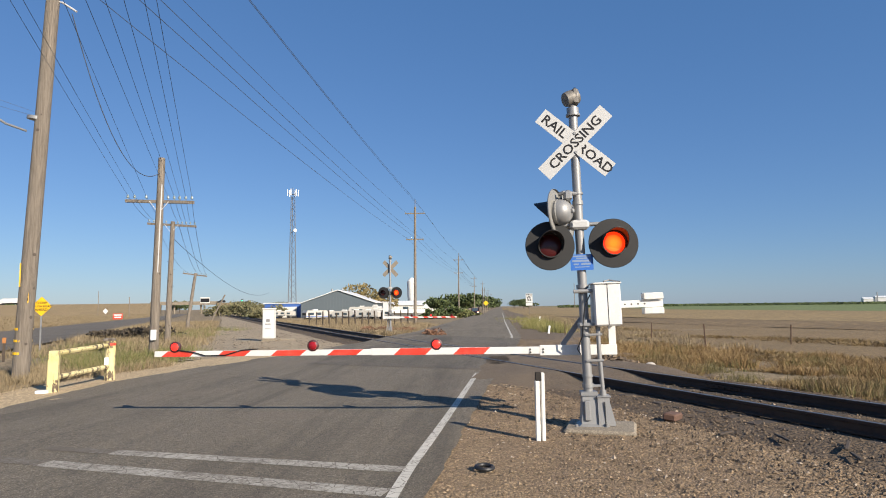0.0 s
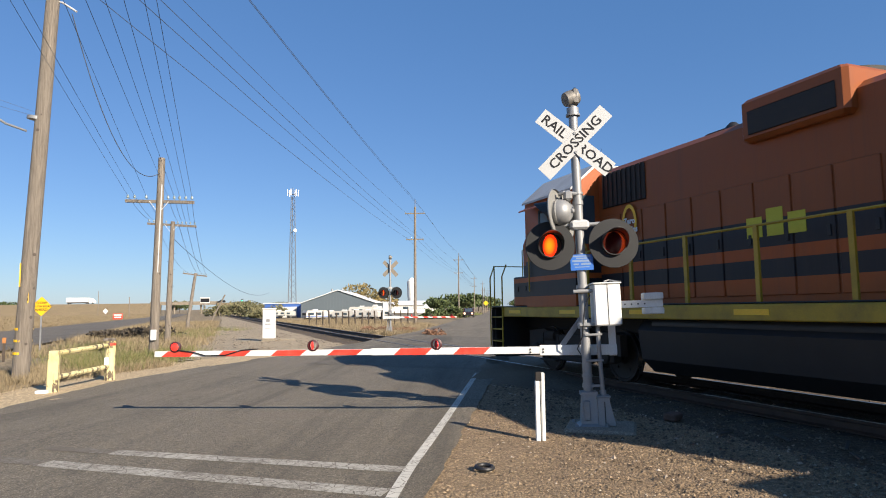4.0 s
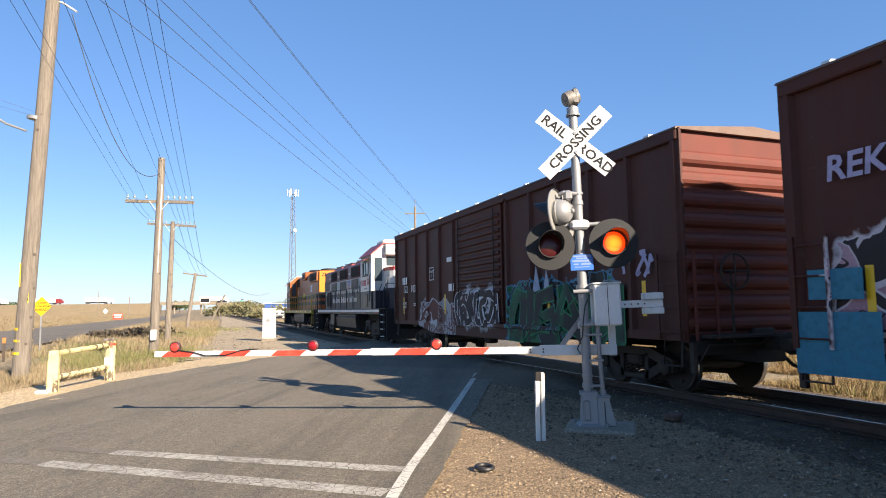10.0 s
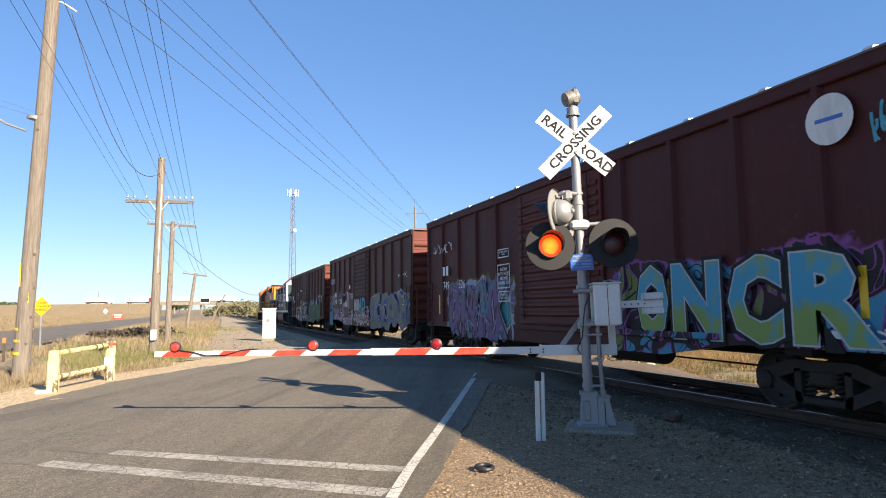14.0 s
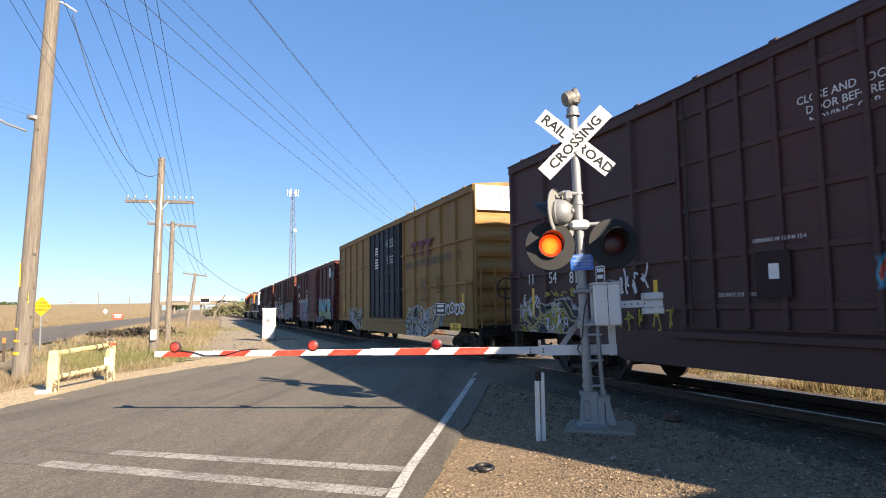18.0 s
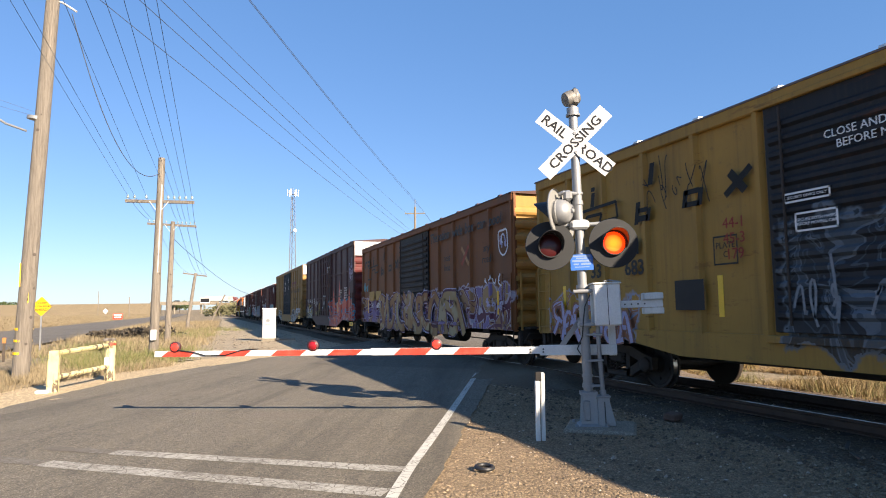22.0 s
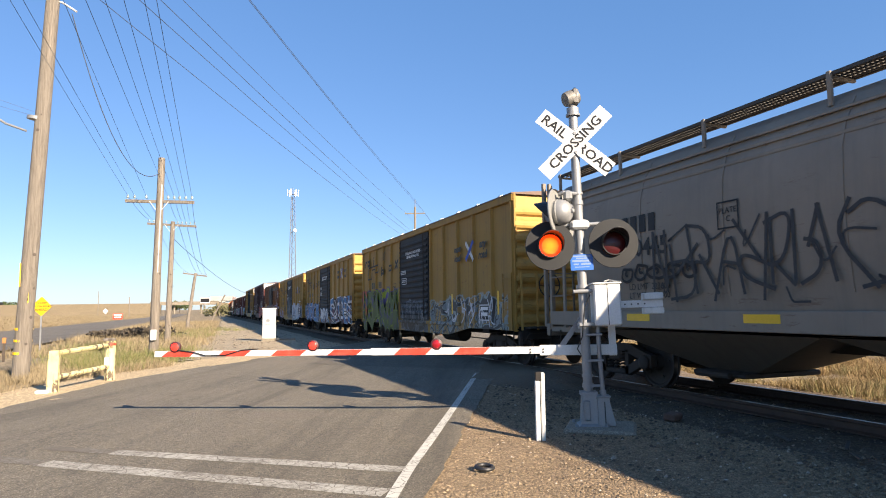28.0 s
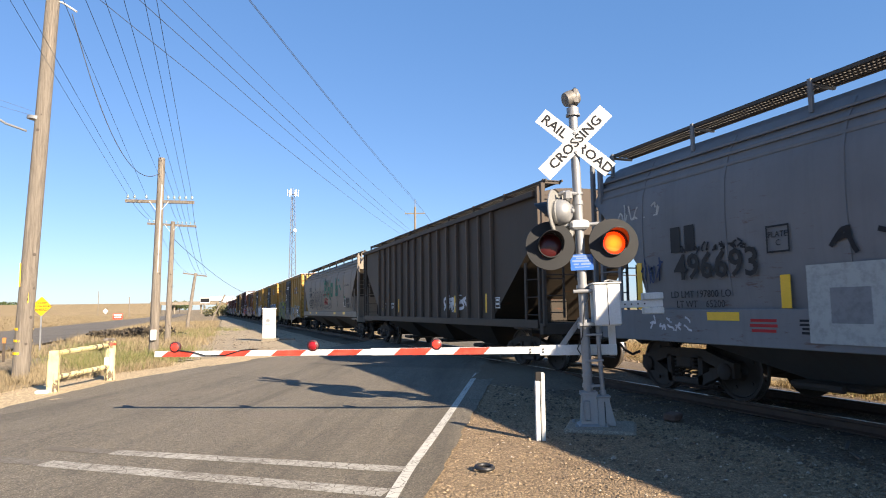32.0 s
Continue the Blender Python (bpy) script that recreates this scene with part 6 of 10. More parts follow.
hn.box(0.05, 0.55, Y2(2.4) - 0.03, Y2(2.4) + 0.03, 4.48, 4.57)
part("air_horn", hn, M["loco_red"], car2, "red air horns")

# ---- covered hoppers ----
M["grate"] = worn("grimy_walkway", (0.07, 0.06, 0.052), 0.75, 0.15, (0.035, 0.028, 0.022), 0.4, 4)


def hopper(label, offset, length, side_z, base, grafs=(), curved=True, ribs=0, bays=3, sill_col=None, sill=(1.0, 1.19)):
    car = thing("covered_hopper", label, "hopper car", group="cars of the freight train")
    base = mul(base, 0.85)
    mat = paint("hopper_paint", base, grafs, dirt=mul(base, 0.45), fade=0.3)
    sill_mat = mat if sill_col is None else paint("hopper_sill_paint", sill_col)
    L = length / 2
    top = side_z
    if curved:
        prof = [(1.44, 1.12), (1.53, 1.6), (1.59, 2.2), (1.6, 2.8), (1.57, 3.3), (1.47, top - 0.42), (1.28, top - 0.1), (0.95, top + 0.1), (0.5, top + 0.17)]
    else:
        prof = [(1.5, 1.12), (1.5, 1.7), (1.5, 2.2), (1.5, 2.8), (1.5, 3.3), (1.5, top - 0.25), (1.5, top - 0.02), (1.0, top + 0.1), (0.5, top + 0.14)]

    def section(y, low):
        half = []
        for x, z in prof:
            if z < low:
                # follow the slope sheet inwards
                half.append((x, low + 0.0005 * z))
            else:
                half.append((x, z))
        return [(-x, y, z) for x, z in half] + [(x, y, z) for x, z in reversed(half)]

    rows = []
    e1, e0 = (L - 1.5, L - 0.1) if curved else (L - 2.9, L - 0.32)
    if curved:
        cut = [(0.1, top - 0.6), (0.4, top - 0.9), (0.75, top - 1.25), (1.1, top - 1.62), (1.32, top - 1.95), (1.5, 1.12)]
    else:
        cut = [(0.32 + 2.58 * k / 6, 1.12 + (top - 2.07) * (1 - k / 6)) for k in range(7)]
    rows += [section(-L + d, z) for d, z in cut]
    rows += [section(y, 1.0) for y in np.linspace(-e1, e1, 13)[1:-1]]
    rows += [section(L - d, z) for d, z in reversed(cut)]
    s = Shape().loft(rows, 0, True, curved)
    # brown dirt and the shade below the roof walk, both mixed into one colour
    grime_and_shade = paint("hopper_slope_paint", mix3(mul(base, 0.4), (0.05, 0.037, 0.022), 0.5))
    body = part("hopper_body", s, [mat, grime_and_shade], car, "steel hopper body with sloped ends")
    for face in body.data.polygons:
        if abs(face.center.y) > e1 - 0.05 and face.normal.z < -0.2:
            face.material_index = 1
    # weld seams or posts
    if ribs:
        # posts: the body colour made 1.75 times lighter
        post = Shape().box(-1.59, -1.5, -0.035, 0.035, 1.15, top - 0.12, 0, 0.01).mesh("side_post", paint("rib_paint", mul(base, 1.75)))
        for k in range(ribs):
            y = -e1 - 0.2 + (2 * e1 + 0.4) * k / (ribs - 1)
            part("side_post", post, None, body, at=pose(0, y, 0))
        part("top_chord", Shape().box(-1.62, -1.5, -e0, e0, top - 0.12, top + 0.02, 0, 0.01), mat, body)
    else:
        for k in range(9):
            y = -e1 + 2 * e1 * k / 8
            seam = Shape()
            seam.loft([[(-x - 0.012, y + d, z) for x, z in prof[1:7]] + [(-x + 0.02, y + d, z) for x, z in reversed(prof[1:7])] for d in (-0.02, 0.02)], 0)
            part("weld_seam", seam, mat, body)
        part("roof_rib", Shape().box(-1.5, -1.46, -e0, e0, top - 0.42, top - 0.38).box(-1.42, -1.36, -e0, e0, top - 0.25, top - 0.22).box(-1.53, -1.49, -e0, e0, top - 0.58, top - 0.54), mat, body)
    part("side_sill", Shape().box(-1.6, -1.42, -L + 0.25, L - 0.25, *sill, 0, 0.01), sill_mat, car)
    part("side_sill", Shape().box(1.42, 1.6, -L + 0.25, L - 0.25, *sill, 0, 0.01), sill_mat, car)
    for y in (-L + 3.2, -L * 0.35, L * 0.35, L - 3.2):
        part("reflector", Shape().box(-1.605, -1.602, y - 0.3, y + 0.3, sill[1] - 0.16, sill[1] - 0.04) if curved else Shape().box(-1.505, -1.502, y - 0.05, y + 0.05, 1.35, 1.85), M["mark_yellow"], car, "yellow reflector strip")
    # discharge bays under the sill
    for k in range(bays):
        y = (k - (bays - 1) / 2) * (2 * e1 - 0.6) / bays
        w = (2 * e1 - 0.9) / bays / 2
        b = Shape()
        b.loft([[(-1.4, y - w, 1.05), (1.4, y - w, 1.05), (1.4, y + w, 1.05), (-1.4, y + w, 1.05)], [(-0.55, y - 0.5, 0.42), (0.55, y - 0.5, 0.42), (0.55, y + 0.5, 0.42), (-0.55, y + 0.5, 0.42)]], 0)
        # smooth hoppers: bays at half the body colour
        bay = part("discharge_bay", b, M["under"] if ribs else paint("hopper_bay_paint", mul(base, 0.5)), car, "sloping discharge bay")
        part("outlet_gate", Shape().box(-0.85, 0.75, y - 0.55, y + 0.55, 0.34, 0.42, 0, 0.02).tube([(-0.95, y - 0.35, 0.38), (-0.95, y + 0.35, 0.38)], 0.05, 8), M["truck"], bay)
    part("centre_sill", Shape().box(-0.3, 0.3, -L + 0.1, L - 0.1, 0.78, 1.1), M["under"], car)
    # ends: platform, corner posts, ladders
    for d in (-1, 1):
        ys = sorted((d * (L - 0.12), d * (L - 1.5)))
        part("end_platform", Shape().box(-1.55, 1.55, ys[0], ys[1], 0.96, 1.06), sill_mat, car)
        part("end_sill", Shape().box(-1.58, 1.58, *sorted((d * (L - 0.05), d * (L - 0.2))), 0.86, 1.12, 0, 0.02), sill_mat, car)
        for sx in (-1, 1):
            part("end_post", Shape().box(*sorted((sx * 1.5, sx * 1.56)), *sorted((d * (L - 0.2), d * (L - 0.28))), 1.05, top + 0.1), mat, car)
            ladder = part("side_ladder", Shape().box(*sorted((sx * 1.55, sx * 1.59)), *sorted((d * (L - 0.78), d * (L - 0.86))), 1.05, 2.5), mat, car)
            for k in range(8):
                if 1.3 + 0.4 * k < top:
                    part("rung", Shape().tube([(sx * 1.56, d * (L - 0.22), 1.3 + 0.4 * k), (sx * 1.56, d * (L - (0.82 if k < 3 else 0.1)), 1.3 + 0.4 * k)], 0.013, 6), mat, ladder)
            part("corner_post", Shape().box(*sorted((sx * 1.5, sx * 1.58)), *sorted((d * (L + 0.02), d * (L - 0.06))), 1.05, top + 0.15, 0, 0.01), mat, car)
        rungs(car, 0, -0.25, 0.25, [1.35 + 0.38 * k for k in range(8) if 1.35 + 0.38 * k < top + 0.1], mat).matrix_basis = pose(-1.2, d * (L - 0.18), 0, 0, 0, 90)
        part("slope_stay", Shape().box(-0.35, 0.35, *sorted((d * (L - 2.2), d * (L - 2.3))), 1.05, 2.3), grime_and_shade, car, "end bulkhead stay")
        for z in (2.2, 2.7):
            part("end_rail", Shape().tube([(-1.5, d * (L - 0.2), z), (1.5, d * (L - 0.2), z)], 0.014, 6), mat, car)
        part("stirrup_step", Shape().tube([(-1.56, d * (L - 0.2), 1.0), (-1.58, d * (L - 0.2), 0.55), (-1.58, d * (L - 0.6), 0.55), (-1.56, d * (L - 0.6), 1.0)], 0.018, 6), M["truck"], car)
        coupler(car, d * (L - 0.1), d)
    bw = Shape().tube([(0.28 * math.cos(a), 0, 0.28 * math.sin(a)) for a in np.linspace(0, 2 * math.pi, 21)], 0.018, 6)
    for k in range(4):
        bw.tube([(0, 0, 0), (0.28 * math.cos(k * math.pi / 2), 0, 0.28 * math.sin(k * math.pi / 2))], 0.014, 5)
    part("brake_wheel", bw, M["truck"], car, "spoked hand brake wheel", at=pose(-0.35, -L + 0.12, 2.35))
    part("brake_housing", Shape().box(-0.55, -0.15, -L + 0.16, -L + 0.36, 2.05, 2.5, 0, 0.04).box(-0.42, -0.3, -L + 0.2, -L + 0.26, 1.05, 2.1), M["truck"], car)
    # roof walk of open grating on brackets
    wz = top + (0.3 if curved else 0.3)
    walk_frame = Shape()
    for x in (-1.28, -0.86):
        walk_frame.box(x - 0.02, x + 0.02, -L + 0.25, L - 0.25, wz - 0.05, wz)
    rw = part("roof_walk", walk_frame, M["grate"], car, "dark grating roof walkway")
    g = Shape()
    for k in range(int((length - 0.6) / 0.06)):
        y = -L + 0.3 + 0.06 * k
        g.box(-1.27, -0.87, y, y + 0.034, wz - 0.03, wz - 0.015)
    for x in np.linspace(-1.22, -0.92, 4):
        g.box(x - 0.008, x + 0.008, -L + 0.3, L - 0.3, wz - 0.04, wz - 0.012)
    tagged(part("walk_grating", g, M["grate"], rw), kind="stuff")
    for k in range(9):
        y = -L + 0.35 + (length - 0.7) * k / 8
        part("walk_bracket", Shape().box(-1.33, -1.28, y - 0.03, y + 0.03, top - (0.14 if curved else 0.02), wz + 0.01, 0, 0.006).box(-1.3, -0.86, y - 0.02, y + 0.02, wz - 0.09, wz - 0.05), mat, rw)
    hatch = Shape().lathe([(0.3, 0), (0.32, 0.06), (0.2, 0.12), (0, 0.13)], Matrix.Identity(4), 16).mesh("hatch", mat)
    for k in range(8):
        part("hatch", hatch, None, car, at=pose(0, -e1 + 2 * e1 * k / 7, top + 0.15))
    axles = []
    for y in (-L + 1.75, L - 1.75):
        axles += freight_truck(car, y, 1.78, 0.457)
    CARS.append((car, offset - L, axles))
    return car, L

# ---- the cars, from front to rear ----
def spray_mat(name, color):
    n = Nodes(name)
    f = n.noise(9, 5, 0.7)
    n.bsdf.inputs["Specular IOR Level"].default_value = 0.2
    return n.done(n.mix(n.ramp(f, 0.45, 0.8), color, mul(color, 0.6)), 0.6, 0, f, 0.05, 0.002)


S_WHITE, S_BLACK, S_PALE = spray_mat("white_spray", (0.62, 0.62, 0.64)), spray_mat("black_spray", (0.018, 0.018, 0.02)), spray_mat("lavender_spray", (0.38, 0.35, 0.5))
S_TEAL, S_GREEN, S_YELLOW, S_BLUE = spray_mat("teal_spray", (0.06, 0.33, 0.4)), spray_mat("green_spray", (0.012, 0.15, 0.085)), spray_mat("olive_spray", (0.35, 0.3, 0.04)), spray_mat("blue_spray", (0.03, 0.14, 0.4))


def ribbon(s, pts, w, x):
    """A flat stroke along (y, z) points on the near side."""
    n = len(pts)
    v = []
    for i, p in enumerate(pts):
        a, b = pts[max(0, i - 1)], pts[min(n - 1, i + 1)]
        d = Vector((b[0] - a[0], b[1] - a[1]))
        d = d.normalized() if d.length > 1e-6 else Vector((1, 0))
        v += [(x, p[0] - d.y * w / 2, p[1] + d.x * w / 2), (x, p[0] + d.y * w / 2, p[1] - d.x * w / 2)]
    s.add(v, [(2 * i, 2 * i + 1, 2 * i + 3, 2 * i + 2) for i in range(n - 1)])


def tag(car, y0, y1, z0, z1, count, mat, width, x, seed, round_letters=False, label="sprayed tag"):
    """Looping spray-can strokes, letter by letter."""
    rnd = random.Random(seed)
    cell = (y1 - y0) / count
    for i in range(count):
        s = Shape()
        cy, h = y0 + cell * (i + 0.5), (z1 - z0) * rnd.uniform(0.75, 1.0)
        cz = z0 + h / 2 + rnd.uniform(0, 0.15) * (z1 - z0)
        if round_letters:
            ph, a, b = rnd.uniform(0, 6), rnd.uniform(0.42, 0.55) * cell, h * 0.5
            pts = [(cy + a * math.cos(t) * (1 + 0.22 * math.sin(2 * t + ph)), cz + b * math.sin(t) * (1 + 0.15 * math.cos(3 * t + ph))) for t in np.linspace(0, 2 * math.pi, 29)]
            ribbon(s, pts, width, x - 0.0004 * (i % 3))
            ribbon(s, [(cy + a * 0.25 * math.cos(t), cz + b * (0.2 + 0.35 * math.sin(t))) for t in np.linspace(ph, ph + 3.6, 9)], width, x - 0.0006)
        else:
            for k in range(rnd.choice((2, 3))):
                c = [(cy + rnd.uniform(-0.5, 0.5) * cell, cz + rnd.uniform(-0.5, 0.5) * h) for _ in range(4)]
                pts = []
                for t in np.linspace(0, 1, 12):
                    w = ((1 - t)**3, 3 * t * (1 - t)**2, 3 * t * t * (1 - t), t**3)
                    pts.append((sum(q * p[0] for q, p in zip(w, c)), sum(q * p[1] for q, p in zip(w, c))))
                ribbon(s, pts, width, x - 0.0003 * k)
        part("sprayed_tag", s, mat, car, label)


def spray_mix(name, a, b, c):
    """Sprayed fill that fades between three colours."""
    n = Nodes(name)
    f, g = n.noise(1.0, 2, 0.5, stretch=(1, 1, 0.6)), n.noise(1.9, 3, 0.6)
    n.bsdf.inputs["Specular IOR Level"].default_value = 0.2
    col = n.mix(n.ramp(f, 0.4, 0.55), a, b)
    col = n.mix(n.ramp(g, 0.52, 0.62), col, c)
    return n.done(n.mix(n.math("MULTIPLY", n.ramp(n.noise(24, 4, 0.7), 0.5, 0.9), 0.35), col, mul(a, 0.5)), 0.6, 0, n.noise(20), 0.05, 0.002)


# strokes of sprayed letter-like figures in a unit square
FIGURES = (
    (((0.05, 0.0), (0.1, 1.0)), ((0.1, 0.95), (0.9, 0.85), (0.75, 0.5), (0.2, 0.5)), ((0.4, 0.5), (0.95, 0.0))),
    (((0.9, 0.9), (0.2, 0.95), (0.15, 0.55), (0.8, 0.45), (0.85, 0.05), (0.1, 0.05)),),
    (((0.05, 0.0), (0.15, 1.0)), ((0.15, 1.0), (0.8, 0.05)), ((0.8, 0.05), (0.9, 1.05))),
    (((0.0, 0.0), (0.45, 1.05), (0.9, 0.0)), ((0.2, 0.4), (0.75, 0.4))),
    (((0.85, 0.85), (0.3, 1.0), (0.05, 0.5), (0.3, 0.0), (0.9, 0.15)),),
    (((0.1, 0.0), (0.1, 1.0)), ((0.85, 1.05), (0.2, 0.5), (0.9, -0.05))),
)


def smooth_line(pts):
    """Rounds the corners of a line of (y, z) points."""
    for _ in range(2):
        out = [pts[0]]
        for a, b in zip(pts, pts[1:]):
            out += [(a[0] * 0.75 + b[0] * 0.25, a[1] * 0.75 + b[1] * 0.25), (a[0] * 0.25 + b[0] * 0.75, a[1] * 0.25 + b[1] * 0.75)]
        pts = out + [pts[-1]]
    return pts


def wild(car, y0, y1, z0, z1, count, layers, seed, x_at, bulge=1.0, soft=True, label="sprayed figure in layered colours"):
    """A row of overlapping sprayed figures from y0 (front) to y1; layers: (stroke width, material), widest first."""
    rnd = random.Random(seed)
    count = int(count * 1.7)
    cell = (y0 - y1) / count
    for i in range(count):
        fig = FIGURES[rnd.randrange(len(FIGURES))]
        lean, up, wide, tall = rnd.uniform(-0.5, 0.5), rnd.uniform(-0.06, 0.06), rnd.uniform(1.0, 1.6), rnd.uniform(0.75, 1.0)
        top = y0 - cell * i
        mirror, flip = rnd.random() < 0.5, rnd.random() < 0.4
        bend = [(rnd.uniform(-0.2, 0.2), rnd.uniform(-0.16, 0.16)) for _ in range(8)]
        for li, (w, mat) in enumerate(layers):
            w = w * 0.62 if w > 0.2 else w
            s = Shape()
            for si, stroke in enumerate(fig):
                pts = []
                for q, (u, v) in enumerate(stroke):
                    u, v = (1 - u if mirror else u) + bend[q][0], (1 - v if flip else v) + bend[q][1]
                    z = z0 + (z1 - z0) * (0.5 + (v - 0.5) * tall + up)
                    pts.append((min(y0, max(y1, top - cell * (0.5 + (u - 0.5) * wide + lean * (v - 0.5)))), min(z1 - w / 2, max(z0 + w / 2, z))))
                if soft:
                    pts = smooth_line(pts)
                ribbon(s, pts, w * bulge, x_at(top - cell / 2) - 0.0012 * li - 0.0003 * si - 0.0001 * (i % 3))
            part("sprayed_figure", s, mat, car, label if li == 0 else "")
    # thin loose lines over them
    loose = Shape()
    for i in range(count):
        a = (y0 - cell * (i + rnd.random()), z0 + (z1 - z0) * rnd.uniform(0.15, 0.9))
        pts = smooth_line([a, (a[0] - cell * rnd.uniform(-0.4, 0.4), a[1] + rnd.uniform(-0.4, 0.4)), (a[0] - cell * rnd.uniform(0.2, 0.9), a[1] + rnd.uniform(-0.3, 0.3))])
        pts = [(min(y0, max(y1, p)), min(z1, max(z0, q))) for p, q in pts]
        ribbon(loose, pts, 0.03, x_at(a[0]) - 0.006)
    tagged(part("sprayed_line", loose, layers[0][1], car), kind="stuff")


def flat_side(door):
    """Where paint lies on a side with proud posts, and prouder on the ribbed door."""
    return lambda y: XP - (0.1175 if door[0] < y < door[1] else 0.0715)


def frame_plate(car, y, z, w, h, x, mat, rows, ink):
    s = Shape()
    for a, b, c, d in ((-w / 2, w / 2, h / 2 - 0.025, h / 2), (-w / 2, w / 2, -h / 2, -h / 2 + 0.025), (-w / 2, -w / 2 + 0.025, -h / 2, h / 2), (w / 2 - 0.025, w / 2, -h / 2, h / 2)):
        s.add([(x, y + a, z + c), (x, y + b, z + c), (x, y + b, z + d), (x, y + a, z + d)], [(0, 1, 2, 3)])
    p = part("stencil_frame", s, mat, car)
    if rows:
        bars_on(car, y, z + h * 0.36, x, w * 0.75, h * 0.75 / rows / 1.8, rows, ink)
    return p


n = Nodes("blue_green_spray_fill")
mixed = n.noise(1.1, 3, 0.6, stretch=(1, 1, 0.7))
spray_fill = n.done(n.mix(n.ramp(mixed, 0.46, 0.54), (0.035, 0.29, 0.42), (0.2, 0.3, 0.07)), 0.6, 0, n.noise(20), 0.05, 0.003)
def mark_bars(car, y, z, x, w, h, count, mat):
    """A company's initials as plain bars, one for each letter."""
    for k in range(count):
        yy = y + w / 2 - (k + 0.5) * w / count
        part("initial_bar", Shape().box(x - 0.002, x, yy - w / count * 0.34, yy + w / count * 0.34, z - h, z), mat, car)


XP = -1.553
INK, WI = M["ink"], M["pale_ink"]

S_HALO, S_MAROON, S_TAN = spray_mat("pale_blue_spray", (0.3, 0.36, 0.46)), spray_mat("maroon_spray", (0.07, 0.016, 0.035)), spray_mix("tan_spray", (0.3, 0.2, 0.09), (0.26, 0.12, 0.045), (0.34, 0.27, 0.16))
S_DARKG, S_LIME, S_BRIGHT = spray_mix("dark_green_spray", (0.025, 0.03, 0.028), (0.012, 0.115, 0.055), (0.03, 0.035, 0.035)), spray_mat("bright_green_spray", (0.03, 0.22, 0.1)), spray_mat("sky_blue_spray", (0.05, 0.24, 0.52))
S_INKY = spray_mix("inky_spray", (0.016, 0.017, 0.02), (0.02, 0.018, 0.022), (0.05, 0.02, 0.03))
S_PATCH = spray_mix("patchwork_spray", (0.035, 0.25, 0.28), (0.16, 0.1, 0.2), (0.1, 0.022, 0.04))
S_OLIVE = spray_mix("olive_grey_spray", (0.13, 0.15, 0.12), (0.11, 0.13, 0.1), (0.17, 0.17, 0.14))
S_ICE = spray_mix("icy_spray", (0.46, 0.48, 0.5), (0.36, 0.42, 0.48), (0.2, 0.33, 0.46))
S_MOSS = spray_mix("mossy_spray", (0.04, 0.06, 0.02), (0.07, 0.1, 0.025), (0.05, 0.05, 0.12))
S_BLUEDK = spray_mix("blue_black_spray", (0.018, 0.018, 0.022), (0.045, 0.2, 0.42), (0.09, 0.025, 0.05))

# 1: brown, white and green pieces
GREENS = ((0.012, 0.13, 0.06), (0.03, 0.035, 0.03), (0.02, 0.18, 0.09), (0.02, 0.02, 0.02), (0.05, 0.22, 0.33))
PALES = ((0.34, 0.33, 0.34), (0.16, 0.09, 0.075), (0.26, 0.22, 0.2), (0.12, 0.04, 0.03), (0.45, 0.46, 0.48))
DOORW = ((0.02, 0.02, 0.024), (0.03, 0.028, 0.03), (0.022, 0.022, 0.026), (0.4, 0.4, 0.42), (0.25, 0.25, 0.27))
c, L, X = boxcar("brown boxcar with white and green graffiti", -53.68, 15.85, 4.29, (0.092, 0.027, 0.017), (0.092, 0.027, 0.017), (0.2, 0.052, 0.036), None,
                 [(1.6, 5.0, 0.4, 1.75, PALES), (-1.2, 1.3, 0.9, 2.0, DOORW), (-6.2, -1.7, 0.5, 2.1, GREENS)], posts=13, door_span=(-1.55, 1.5))
mark_bars(c, L - 1.35, 2.62, XP - 0.0745, 0.62, 0.26, 3, WI)
words_on(c, "122", 0.36, L - 1.45, 2.17, XP - 0.074, WI, "white stencilled number")
words_on(c, "103", 0.36, L - 2.35, 2.17, XP - 0.074, WI, "white stencilled number")
words_on(c, "PLATE\nC", 0.12, L - 4.3, 2.6, XP - 0.074, WI)
frame_plate(c, L - 4.3, 2.6, 0.42, 0.42, XP - 0.0745, WI, 0, WI)
words_on(c, "LD LMT\nLT WT", 0.13, L - 1.35, 1.6, XP - 0.074, WI)
bars_on(c, L - 2.5, 1.66, XP - 0.0745, 0.26, 0.03, 2, WI)
block(c, L - 5.9, 2.95, 0.5, 0.14, XP - 0.06, WI)
block(c, L - 6.0, 2.1, 0.42, 0.22, XP - 0.06, WI)
tag(c, -7.3, -5.6, 1.9, 2.6, 3, S_PALE, 0.07, XP - 0.068, 4)
wild(c, 1.42, -1.36, 0.98, 1.96, 5, ((0.42, S_WHITE), (0.3, S_INKY)), 5, flat_side((-1.6, 1.55)))
wild(c, -2.0, -6.3, 0.62, 2.02, 4, ((0.6, S_LIME), (0.5, S_DARKG)), 6, flat_side((-1.6, 1.55)), soft=False)
for y, z in ((-3.3, 2.15), (-3.75, 2.05), (-5.2, 2.1)):
    part("sprayed_flame", Shape().add([(XP - 0.071, y + 0.16, z - 0.35), (XP - 0.071, y - 0.2, z - 0.3), (XP - 0.071, y - 0.02, z + 0.25)], [(0, 1, 2)]), S_HALO, c, "pale blue sprayed flame")
tag(c, 4.2, 6.2, 1.5, 2.2, 6, S_BLACK, 0.022, XP - 0.074, 6)


